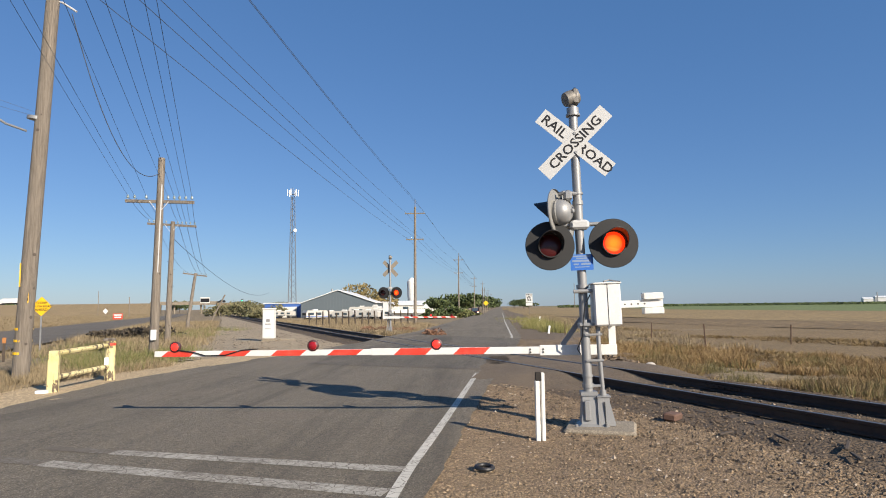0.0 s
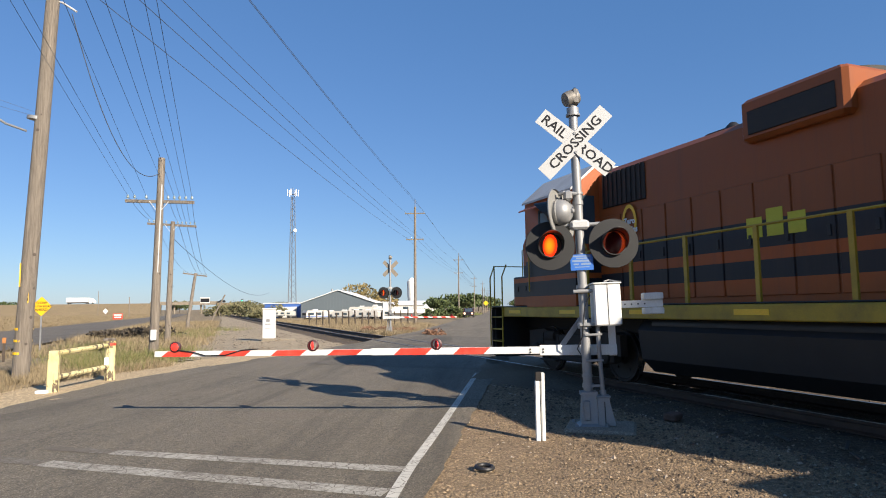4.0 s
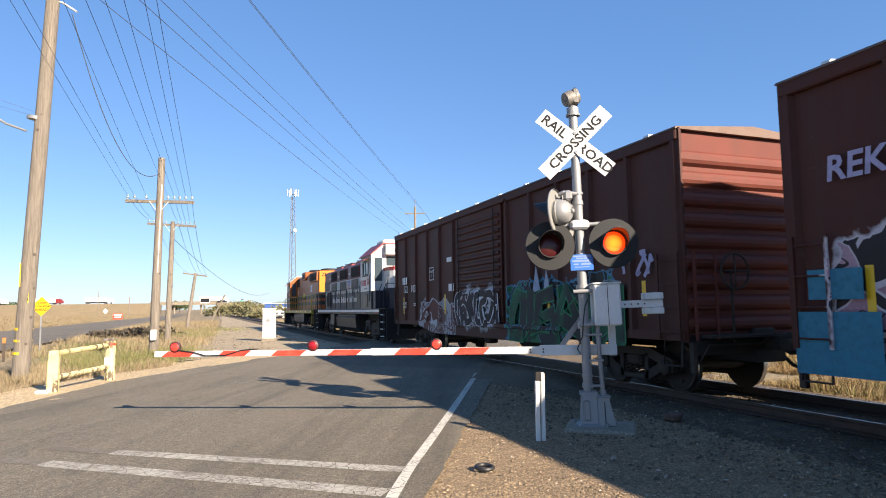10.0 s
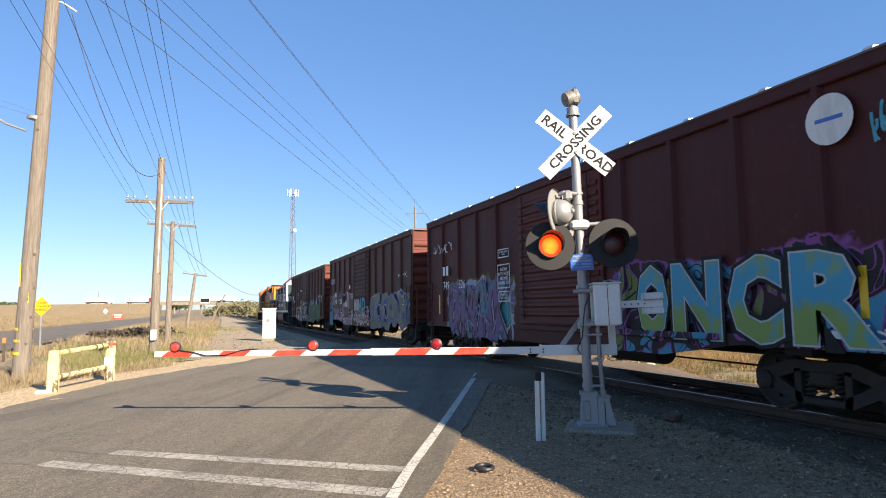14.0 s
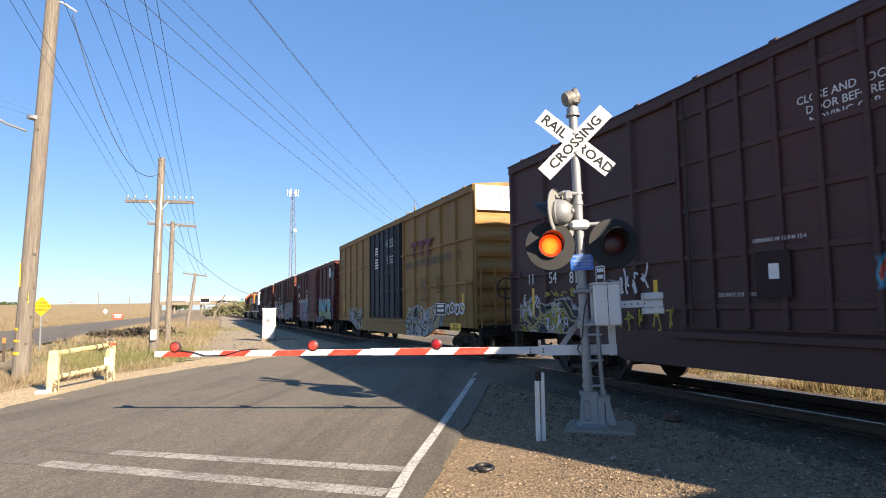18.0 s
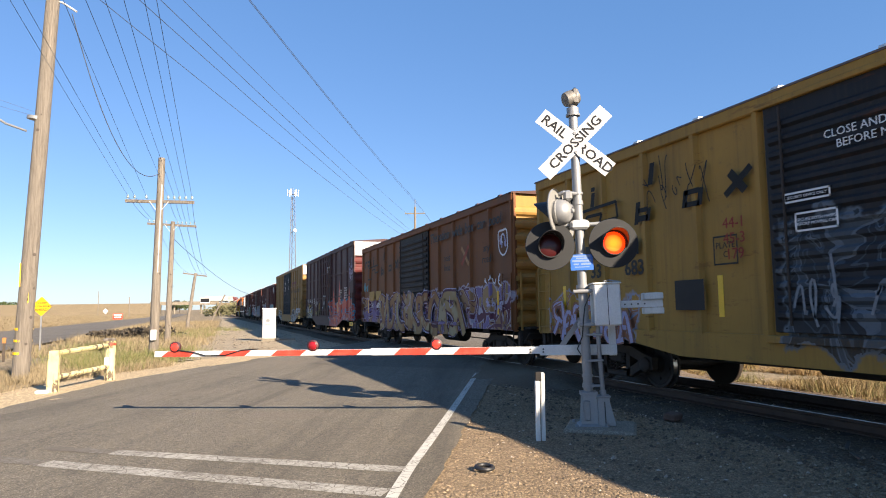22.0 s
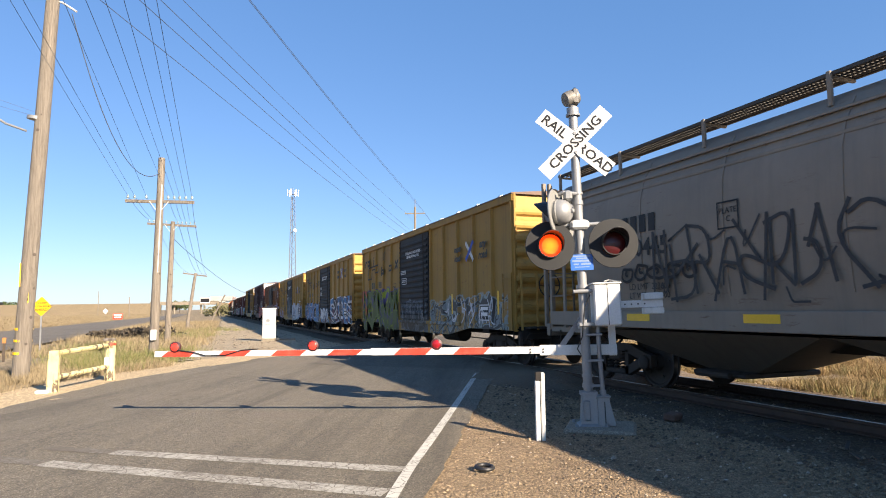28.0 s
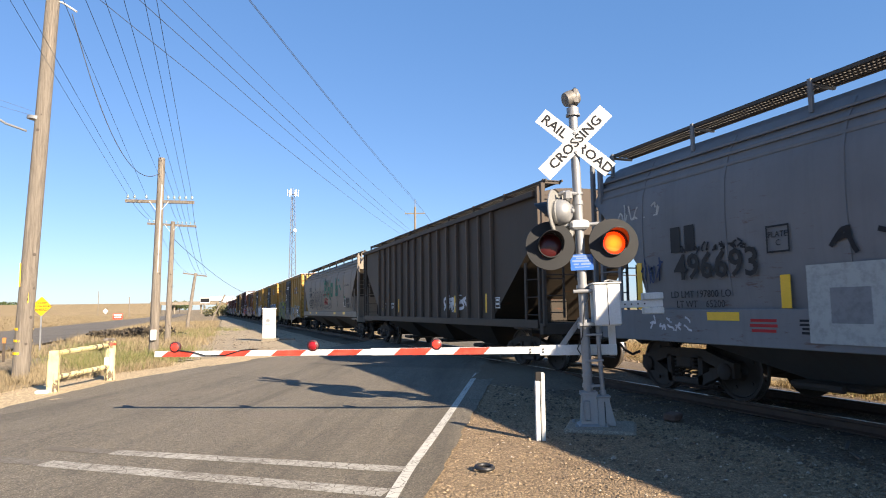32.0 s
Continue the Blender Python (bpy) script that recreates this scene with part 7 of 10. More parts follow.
# 2: brown, pink piece in front and blue-olive piece behind
PINKS = ((0.36, 0.22, 0.27), (0.30, 0.18, 0.22), (0.40, 0.26, 0.31), (0.02, 0.02, 0.022), (0.5, 0.46, 0.48))
OLIVE = ((0.13, 0.15, 0.13), (0.1, 0.12, 0.1), (0.24, 0.18, 0.17), (0.035, 0.07, 0.2), (0.32, 0.34, 0.36))
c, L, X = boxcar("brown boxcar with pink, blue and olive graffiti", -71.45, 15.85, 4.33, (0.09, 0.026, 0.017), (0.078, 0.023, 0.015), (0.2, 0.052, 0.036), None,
                 [(2.0, 7.4, 0.5, 2.3, PINKS), (-7.6, -2.0, 0.5, 2.1, OLIVE), (-1.6, 1.4, 0.8, 1.5, PALES)], posts=12, door_span=(-1.6, 1.5))
block(c, L - 2.0, 2.0, 0.95, 0.95, XP - 0.072, spray_mat("brown_patch", (0.09, 0.032, 0.024)))
block(c, L - 3.35, 2.0, 0.95, 0.95, XP - 0.072, spray_mat("brown_patch", (0.09, 0.032, 0.024)))
mark_bars(c, L - 1.9, 2.4, XP - 0.0745, 0.5, 0.24, 2, WI)
words_on(c, "150", 0.38, L - 1.95, 1.9, XP - 0.074, WI, "white stencilled number")
words_on(c, "230", 0.38, L - 3.3, 1.9, XP - 0.074, WI, "white stencilled number")
block(c, L - 5.55, 2.62, 0.24, 0.2, XP - 0.072, WI, "notice", "white paper notice")
words_on(c, "UNLOAD\nFROM THIS\nSIDE", 0.042, L - 5.55, 2.62, XP - 0.005, INK)
words_on(c, "MiB", 0.72, 0.66, 1.68, XP - 0.1175, spray_mat("dull_white_spray", (0.4, 0.37, 0.38)), "white sprayed tag on the door", 0.1, 0.03)
words_on(c, "AD", 0.86, -0.42, 1.66, XP - 0.1175, S_TEAL, "teal sprayed tag on the door", 0.2, 0.03)
wild(c, -1.95, -7.6, 0.62, 2.15, 4, ((0.86, spray_mat("pink_white_spray", (0.36, 0.31, 0.35))), (0.74, spray_mat("royal_blue_spray", (0.03, 0.075, 0.27))), (0.5, S_OLIVE)), 3, flat_side((-1.6, 1.5)))
block(c, L - 4.7, 1.35, 1.0, 0.55, XP - 0.072, spray_mat("dark_patch", (0.06, 0.04, 0.035)))
block(c, L - 5.9, 1.75, 0.9, 0.5, XP - 0.072, spray_mat("dark_patch", (0.06, 0.04, 0.035)))
tag(c, -7.2, -6.0, 2.6, 3.0, 3, S_WHITE, 0.02, XP - 0.003, 9)

block(c, L - 0.6, 1.0, 1.1, 0.75, XP - 0.0728, spray_mat("turquoise_spray", (0.035, 0.19, 0.27)), "sprayed_patch", "turquoise sprayed car corner")
block(c, L - 0.62, 1.7, 0.7, 0.36, XP - 0.0728, spray_mat("turquoise_spray", (0.035, 0.19, 0.27)), "sprayed_patch")
words_on(c, "REKY!", 0.42, L - 1.15, 3.05, XP - 0.074, S_PALE, "pale blue sprayed tag", 0.1, 0.01)
block(c, -6.8, 1.79, 0.36, 0.3, XP - 0.0735, INK, "data_panel", "black data panel")
frame_plate(c, -6.8, 1.79, 0.4, 0.34, XP - 0.0745, WI, 0, WI)
block(c, -6.46, 1.5, 0.2, 0.2, XP - 0.0745, S_GREEN, "sticker", "green paper sticker")
# 3: maroon, teal-purple piece and blue-green block letters
TEALS = ((0.03, 0.24, 0.25), (0.17, 0.11, 0.22), (0.075, 0.025, 0.045), (0.35, 0.34, 0.42), (0.11, 0.12, 0.03))
BLOCKS = ((0.04, 0.26, 0.38), (0.02, 0.022, 0.024), (0.14, 0.2, 0.05), (0.02, 0.014, 0.016), (0.24, 0.07, 0.25))
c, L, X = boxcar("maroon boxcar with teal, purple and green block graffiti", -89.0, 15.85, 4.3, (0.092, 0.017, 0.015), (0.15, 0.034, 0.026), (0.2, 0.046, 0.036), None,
                 [(1.7, 6.2, 0.4, 2.3, TEALS), (-7.2, -2.2, 0.4, 2.2, BLOCKS)], posts=12, door_span=(-2.0, 1.35))
wild(c, 5.75, 2.1, 0.55, 2.3, 5, ((0.62, spray_mat("pale_lilac_spray", (0.32, 0.33, 0.4))), (0.52, S_MAROON), (0.36, S_PATCH)), 14, flat_side((-2.05, 1.4)), soft=False)
for w, y, wide in (("O", -3.37, 0.6), ("N", -4.36, 0.9), ("C", -5.45, 0.82), ("R", -6.5, 1.12)):
    for bold, mat, dx in ((0.15, S_BLACK, 0.071), (0.095, spray_mat("white_edge_spray", (0.42, 0.46, 0.48)), 0.0725), (0.068, spray_fill, 0.074)):
        me = letters(w, 1.5, mat, 0.001, "CENTER", 0.0, bold)
        me.transform(Matrix.Diagonal((wide, 1, 0.98, 1)))
        part("block_letter", me, None, c, "blue and green sprayed block letter", at=pose(XP - dx, y, 1.48, 0, 0, -90))
mark_bars(c, L - 1.75, 2.75, XP - 0.0745, 0.55, 0.28, 2, WI)
words_on(c, "749", 0.34, L - 1.8, 2.15, XP - 0.074, WI, "white stencilled number")
words_on(c, "526", 0.34, L - 3.05, 2.15, XP - 0.074, WI, "white stencilled number")
tag(c, L - 2.4, L - 0.6, 3.1, 3.5, 4, S_WHITE, 0.03, XP - 0.068, 10)
words_on(c, "SECURE\nBOTH HASPS\nBEFORE\nMOVING CAR", 0.112, 2.15, 2.25, XP - 0.074, WI, "white stencilled door notice")
frame_plate(c, 2.15, 2.25, 0.68, 0.6, XP - 0.0745, WI, 0, WI)
words_on(c, "SECURITY DEVICE\nONLY", 0.06, 2.15, 2.82, XP - 0.074, WI)
frame_plate(c, 2.15, 2.82, 0.6, 0.22, XP - 0.0745, WI, 0, WI)
words_on(c, "STANDARD\nSEAL ONLY", 0.075, 2.15, 1.75, XP - 0.074, WI)
frame_plate(c, 2.15, 1.75, 0.6, 0.26, XP - 0.0745, WI, 0, WI)
ring = Shape().lathe([(0.0, 0.001), (0.31, 0.001), (0.31, 0.0)], pose(XP - 0.073, -6.7, 3.66) @ Matrix.Rotation(radians(-90), 4, "Y"), 28)
disc = part("painted_roundel", ring, M["white_dirty"], c, "white round emblem")
bars_on(c, -6.7, 3.69, XP - 0.076, 0.48, 0.05, 1, M["blue"])
tag(c, -7.85, -7.15, 3.2, 3.8, 5, S_TEAL, 0.035, XP - 0.068, 11)
tag(c, -7.4, -6.4, 1.0, 1.3, 3, S_WHITE, 0.03, XP - 0.068, 12)

# 4: tall yellow with dark doors
ASST = ((0.30, 0.33, 0.34), (0.18, 0.22, 0.25), (0.36, 0.24, 0.12), (0.03, 0.03, 0.04), (0.36, 0.42, 0.4))
c, L, X = boxcar("tall yellow boxcar with dark blue double doors", -106.4, 18.65, 4.92, (0.36, 0.205, 0.06), (0.022, 0.034, 0.05), (0.45, 0.265, 0.09), (0.4, 0.25, 0.08),
                 [(-6.6, -3.0, 0.5, 1.55, ASST), (4.0, 7.0, 0.5, 1.5, ASST)], posts=14, door_span=(-2.35, 2.4), high=True, plug=True, lit_end=M["sign_sheet"])
for k, y in enumerate((-3.95, -4.75, -5.5)):
    block(c, y, 3.72, 0.62, 0.17, XP - 0.07, spray_mat("maroon_mark", (0.16, 0.02, 0.05)), "emblem_bar", "maroon emblem bar")
    block(c, y, 3.45, 0.17, 0.42, XP - 0.07, spray_mat("maroon_mark", (0.16, 0.02, 0.05)), "emblem_bar", "maroon emblem bar")
for w, y in (("RAIL", -3.35), ("CAR", -4.25), ("POOL", -5.3), ("ING", -6.15), ("EX", -6.75), ("PER", -7.4), ("TS", -8.2)):
    words_on(c, w, 0.36, y, 3.02, XP - 0.074, INK, "dark slogan lettering")
words_on(c, "EXH  17-0\nEXW  10-8\nEW    9-7\nIL     60-9\nIW     9-6\nIH     13-1\nCU FT 7550", 0.11, -5.05, 2.1, XP - 0.074, INK)
words_on(c, "EXH W  8-2\nEXW H  6-0\nEW H  16-9\nEMPTY CG 5-2\nFLOOR H  3-8", 0.11, -6.6, 2.2, XP - 0.074, INK)
pl = block(c, -6.65, 1.45, 0.95, 0.42, XP - 0.072, INK, "data_panel", "black data panel")
frame_plate(c, -6.65, 1.45, 0.9, 0.38, XP - 0.0745, WI, 2, WI)
block(c, -7.9, 0.92, 0.85, 0.22, XP - 0.072, M["mark_yellow"], "height_notice", "yellow excess height notice")
words_on(c, "THIS CAR\nEXCESS HEIGHT", 0.085, -7.9, 0.92, XP - 0.075, INK)
tag(c, -8.6, -7.1, 1.3, 1.65, 4, S_WHITE, 0.06, XP - 0.072, 14, True)
words_on(c, "CLOSE AND LOCK\nBOTH DOORS BEFORE\nMOVING CAR", 0.13, -0.9, 4.1, XP - 0.06, WI)
words_on(c, "CIERRE Y PONGA\nEL SEGURO EN AMBAS\nPUERTAS ANTES DE\nMOVER EL CARRO", 0.12, -0.9, 3.5, XP - 0.06, WI)
bars_on(c, 1.3, 4.1, XP - 0.06, 0.9, 0.07, 8, WI)
words_on(c, "next\nload", 0.3, L - 1.0, 3.9, XP - 0.074, INK, "", 0.2)
words_on(c, "64", 0.34, L - 1.35, 2.2, XP - 0.074, INK)

# 5: tall purple-brown with red mountain piece
RUST = ((0.5, 0.11, 0.07), (0.56, 0.2, 0.13), (0.46, 0.09, 0.06), (0.38, 0.07, 0.05), (0.03, 0.27, 0.4))
c, L, X = boxcar("tall purple-brown boxcar with red graffiti", -127.25, 15.55, 4.9, (0.1, 0.05, 0.048), (0.098, 0.048, 0.046), (0.17, 0.036, 0.034), (0.1, 0.05, 0.05),
                 [(-7.9, -1.2, 0.3, 1.95, RUST), (5.0, 7.4, 0.8, 1.6, ((0.03, 0.03, 0.04), (0.072, 0.042, 0.045), (0.072, 0.042, 0.045), (0.32, 0.26, 0.05), (0.36, 0.36, 0.38)))], posts=10, door_span=(-1.9, 1.95), high=True, plug=True, lit_end=M["sign_sheet"])
for y, h in ((-2.4, 1.1), (-4.1, 1.5), (-6.6, 1.0), (-5.4, 0.8)):
    part("painted_peak", Shape().add([(XP - 0.003, y + 0.55, 1.6), (XP - 0.003, y - 0.6, 1.6), (XP - 0.003, y - 0.25, 1.6 + h * 0.35), (XP - 0.003, y, 1.6 + h)], [(0, 1, 2, 3)]), spray_mat("red_peak", (0.52, 0.12, 0.075)), c, "red painted peak")
words_on(c, "CLOSE AND LOCK\nDOOR BEFORE\nMOVING CAR", 0.145, -0.9, 3.85, XP - 0.06, WI, "white stencilled door notice")
words_on(c, "EXH  17-0\nEXW  10-8\nEW    9-7\nIL     50-6\nIW     9-6\nIH     13-1\nCU FT 6276", 0.12, -4.7, 2.15, XP - 0.074, WI)
words_on(c, "EXH W  8-2\nEXW H  6-0\nEW H  16-9\nEMPTY CG 5-0\nFLOOR H  3-8", 0.13, -6.0, 2.35, XP - 0.074, WI)
words_on(c, "UNLATCH\nTO CLOSE\nDOOR", 0.1, -1.55, 1.55, XP - 0.06, WI)
block(c, -7.3, 0.75, 0.8, 0.18, XP - 0.072, M["mark_yellow"], "height_notice", "yellow excess height notice")
words_on(c, "EXCESS HEIGHT", 0.09, -7.3, 0.75, XP - 0.075, INK)
tag(c, -7.65, -6.9, 2.7, 4.0, 2, S_PALE, 0.06, XP - 0.072, 20)
tag(c, -7.7, -6.9, 2.9, 3.6, 3, S_PALE, 0.05, XP - 0.073, 21)
words_on(c, "11", 0.34, L - 1.05, 2.09, XP - 0.074, WI)
words_on(c, "54", 0.34, L - 2.0, 2.08, XP - 0.074, WI)
words_on(c, "81", 0.34, L - 2.82, 2.05, XP - 0.074, WI)
words_on(c, "LD LMT\nLT WT", 0.12, L - 2.1, 1.46, XP - 0.074, WI)
frame_plate(c, L - 3.73, 2.06, 0.3, 0.34, XP - 0.0745, WI, 2, WI)
tag(c, L - 5.1, L - 4.2, 1.6, 2.2, 4, S_WHITE, 0.04, XP - 0.074, 22)
tag(c, L - 1.4, L - 0.5, 1.2, 1.8, 3, S_WHITE, 0.035, XP - 0.074, 23)
tag(c, L - 2.6, L - 1.6, 0.95, 1.35, 4, S_WHITE, 0.03, XP - 0.074, 24)
tag(c, L - 5.0, L - 4.1, 1.0, 1.5, 3, S_YELLOW, 0.035, XP - 0.074, 25)
tag(c, L - 5.75, L - 5.15, 1.0, 1.6, 2, S_YELLOW, 0.035, XP - 0.074, 26)
tag(c, L - 2.9, L - 1.6, 1.65, 1.85, 4, S_YELLOW, 0.03, XP - 0.074, 27)
words_on(c, "DO NOT LUBE DOORS", 0.08, L - 7.02, 1.61, XP - 0.065, WI)
words_on(c, "OPENING W 12-0 H 12-4", 0.075, L - 7.72, 2.31, XP - 0.115, WI)
block(c, L - 7.6, 1.86, 0.55, 0.62, XP - 0.113, spray_mat("door_gear_box", (0.03, 0.016, 0.015)), "door_gear_cover", "dark door gear cover")
block(c, L - 7.62, 1.9, 0.16, 0.2, XP - 0.1145, WI, "notice", "white paper notice")

# 6: rusty orange
LAVS = ((0.26, 0.15, 0.075), (0.16, 0.12, 0.26), (0.30, 0.19, 0.09), (0.09, 0.025, 0.05), (0.36, 0.33, 0.4))
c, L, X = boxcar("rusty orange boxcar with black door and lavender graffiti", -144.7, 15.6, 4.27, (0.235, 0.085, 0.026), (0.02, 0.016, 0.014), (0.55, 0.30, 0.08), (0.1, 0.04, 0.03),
                 [(-7.7, 7.6, 0.4, 2.05, LAVS)], posts=12, door_span=(-1.6, 1.65))


def slant_logo(c, L, x, k=1.0):
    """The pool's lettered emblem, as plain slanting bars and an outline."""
    mat = spray_mat("faded_black_mark", (0.014, 0.013, 0.012))
    for y, z, w, h in ((-0.72, 3.5, 0.1, 0.3), (-0.88, 3.6, 0.2, 0.1), (-1.3, 3.6, 0.34, 0.1), (-1.3, 3.42, 0.34, 0.12), (-1.46, 3.52, 0.1, 0.28), (-2.2, 3.5, 0.12, 0.27), (-2.24, 3.7, 0.12, 0.08), (-3.9, 3.66, 0.12, 0.36), (-3.5, 3.05, 0.11, 0.38), (-3.68, 2.95, 0.24, 0.1), (-3.68, 3.09, 0.24, 0.08), (-3.8, 3.0, 0.1, 0.22), (-4.67, 3.1, 0.1, 0.26), (-4.83, 3.2, 0.3, 0.08), (-4.83, 3.01, 0.3, 0.08), (-4.99, 3.1, 0.1, 0.26)):
        block(c, L + y, z, w, h, x, mat, "emblem_bar", "", 0.2)
    cross = Shape()
    ribbon(cross, [(L - 5.5, 3.02), (L - 5.98, 3.36)], 0.1, x)
    ribbon(cross, [(L - 5.6, 3.34), (L - 5.86, 3.04)], 0.13, x - 0.0008)
    part("emblem_bar", cross, mat, c)
    s = Shape()
    path = [(-1.2, 2.8), (-1.35, 3.3), (-2.95, 3.36), (-2.98, 3.06), (-2.42, 3.04), (-2.5, 3.2), (-2.0, 3.2), (-1.85, 2.8), (-1.2, 2.8)]
    for a, b in zip(path, path[1:]):
        ribbon(s, [(L + a[0], a[1]), (L + b[0], b[1])], 0.06, x)
    part("emblem_outline", s, mat, c, "black outlined emblem")


def cross_logo(c, y, z, x, a, b):
    s = Shape()
    ribbon(s, [(y + 0.27, z + 0.27), (y - 0.27, z - 0.27)], 0.12, x)
    part("emblem_cross", s, a, c)
    s = Shape()
    ribbon(s, [(y + 0.27, z - 0.24), (y, z), (y - 0.27, z + 0.27)], 0.12, x - 0.001)
    part("emblem_cross", s, b, c)


wild(c, 4.6, -4.7, 0.6, 2.15, 8, ((0.74, S_PALE), (0.64, S_MAROON), (0.42, S_TAN)), 21, flat_side((-1.65, 1.7)))
slant_logo(c, L, XP - 0.074)
for w, y in (("The", -2.2), ("nation", -3.1), ("wide", -4.25), ("box", -5.15), ("car", -5.95), ("pool", -6.85)):
    words_on(c, w, 0.42, y, 3.72, XP - 0.074, INK, "black slogan lettering", 0.15, 0.006)
words_on(c, "next\nload", 0.3, -3.4, 2.85, XP - 0.074, INK, "", 0.15)
words_on(c, "any\nroad", 0.3, -6.3, 2.9, XP - 0.074, INK, "", 0.15)
block(c, L - 1.9, 2.05, 0.9, 0.4, XP - 0.072, spray_mat("ochre_patch", (0.4, 0.24, 0.06)))
block(c, L - 3.0, 2.05, 0.9, 0.4, XP - 0.072, spray_mat("ochre_patch", (0.4, 0.24, 0.06)))
words_on(c, "34", 0.3, L - 2.0, 1.62, XP - 0.074, WI)
words_on(c, "473", 0.3, L - 3.0, 1.62, XP - 0.074, WI)
cross_logo(c, -4.85, 2.95, XP - 0.075, spray_mat("tan_mark", (0.34, 0.17, 0.07)), spray_mat("red_mark", (0.3, 0.06, 0.03)))
tag(c, -7.2, -6.1, 2.0, 2.35, 4, S_WHITE, 0.04, XP - 0.074, 30)
tag(c, -7.2, -6.2, 1.4, 1.8, 3, S_PALE, 0.05, XP - 0.074, 31)
tag(c, L - 1.2, L - 0.3, 2.2, 2.8, 3, S_TEAL, 0.06, XP - 0.074, 32)
tag(c, -7.65, -6.95, 2.75, 3.45, 1, S_WHITE, 0.05, XP - 0.075, 33, True)
tag(c, -7.5, -7.1, 2.85, 3.35, 2, S_PALE, 0.05, XP - 0.0745, 34)

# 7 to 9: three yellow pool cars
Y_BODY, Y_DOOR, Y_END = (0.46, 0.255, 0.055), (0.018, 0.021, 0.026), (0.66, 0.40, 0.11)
CLOUD = ((0.36, 0.42, 0.48), (0.42, 0.45, 0.48), (0.22, 0.33, 0.46), (0.018, 0.018, 0.02), (0.13, 0.24, 0.42))
SMALL = ((0.39, 0.215, 0.045), (0.36, 0.2, 0.06), (0.39, 0.215, 0.045), (0.3, 0.12, 0.07), (0.24, 0.26, 0.34))
DOORG = ((0.018, 0.021, 0.026), (0.026, 0.03, 0.034), (0.018, 0.021, 0.026), (0.05, 0.065, 0.08), (0.1, 0.125, 0.15))
BLUES = ((0.016, 0.018, 0.02), (0.05, 0.22, 0.5), (0.14, 0.18, 0.04), (0.42, 0.44, 0.48), (0.012, 0.012, 0.014))
BLUEW = ((0.022, 0.02, 0.024), (0.06, 0.26, 0.5), (0.075, 0.03, 0.055), (0.5, 0.5, 0.55), (0.02, 0.02, 0.03))
GRNS = ((0.035, 0.05, 0.018), (0.06, 0.085, 0.025), (0.045, 0.06, 0.02), (0.23, 0.3, 0.03), (0.05, 0.05, 0.2))
SCRIB = ((0.3, 0.19, 0.08), (0.2, 0.24, 0.26), (0.33, 0.2, 0.07), (0.05, 0.06, 0.07), (0.24, 0.3, 0.3))
for label, off, ln, ev, grafs, n1, n2, seed in (
        ("yellow boxcar with black door and white cloud graffiti", -161.5, 15.7, 4.26, [(-7.5, -1.8, 0.4, 1.85, CLOUD), (4.4, 7.4, 0.5, 1.7, SMALL), (-1.5, 1.5, 0.8, 2.6, DOORG)], "33", "683", 40),
        ("yellow boxcar with black door and blue graffiti", -178.6, 15.8, 4.27, [(1.9, 7.7, 0.3, 1.95, BLUES), (-7.6, -1.8, 0.3, 2.0, BLUEW), (-1.5, 1.5, 0.6, 1.5, BLUEW)], "38", "039", 41),
        ("yellow boxcar with black door and green graffiti", -196.4, 15.6, 4.25, [(1.9, 7.6, 0.3, 2.3, GRNS), (-7.4, -1.8, 0.5, 1.8, SCRIB), (-1.5, 1.5, 0.6, 1.7, DOORG)], "31", "742", 42)):
    c, L, X = boxcar(label, off, ln, ev, Y_BODY, Y_DOOR, Y_END, None, grafs, posts=13, door_span=(-1.6, 1.65))
    drop = 0.0 if seed == 41 else -0.37
    slant_logo(c, L, XP - 0.074)
    mark_bars(c, L - 2.16, 2.62, XP - 0.0745, 0.55, 0.26, 2, INK)
    mark_bars(c, L - 3.3, 2.62, XP - 0.0745, 0.55, 0.26, 2, INK)
    if seed == 40:
        block(c, L - 4.69, 1.63, 0.62, 0.46, XP - 0.0742, INK, "data_panel", "black data panel")
        words_on(c, "44-1\n45-3\n179", 0.22, L - 5.62, 2.4, XP - 0.074, spray_mat("red_chalk", (0.28, 0.035, 0.03)))
        tag(c, L - 5.3, L - 3.7, 2.9, 3.9, 5, S_BLACK, 0.018, XP - 0.074, 45)
    words_on(c, n1, 0.36, L - 2.26, 2.12, XP - 0.074, INK, "black road number", 0, 0.008)
    words_on(c, n2, 0.36, L - 3.4, 2.12, XP - 0.074, INK, "black road number", 0, 0.008)
    words_on(c, "PLATE\nC", 0.13, L - 5.45, 2.25, XP - 0.074, INK)
    frame_plate(c, L - 5.45, 2.25, 0.45, 0.42, XP - 0.0745, INK, 0, INK)
    words_on(c, "next\nload", 0.27, -4.24, 3.42 + drop, XP - 0.074, INK, "", 0.2, 0.01)
    words_on(c, "any\nroad", 0.29, -6.04, 3.41 + drop, XP - 0.074, INK, "", 0.2, 0.01)
    cross_logo(c, -5.15, 3.43 + drop, XP - 0.075, spray_mat("white_mark", (0.6, 0.6, 0.58)), spray_mat("blue_mark", (0.05, 0.1, 0.4)))
    words_on(c, "CLOSE AND LOCK DOORS\nBEFORE MOVING CAR", 0.14, -0.1, 3.4, XP - 0.115, WI)
    words_on(c, "SECURITY DEVICE ONLY", 0.05, 1.03, 2.8, XP - 0.1165, WI)
    frame_plate(c, 1.03, 2.8, 0.65, 0.13, XP - 0.1165, WI, 0, WI)
    words_on(c, "SECURE BOTH HASPS\nBEFORE MOVING CAR", 0.055, 0.92, 2.48, XP - 0.1165, WI)
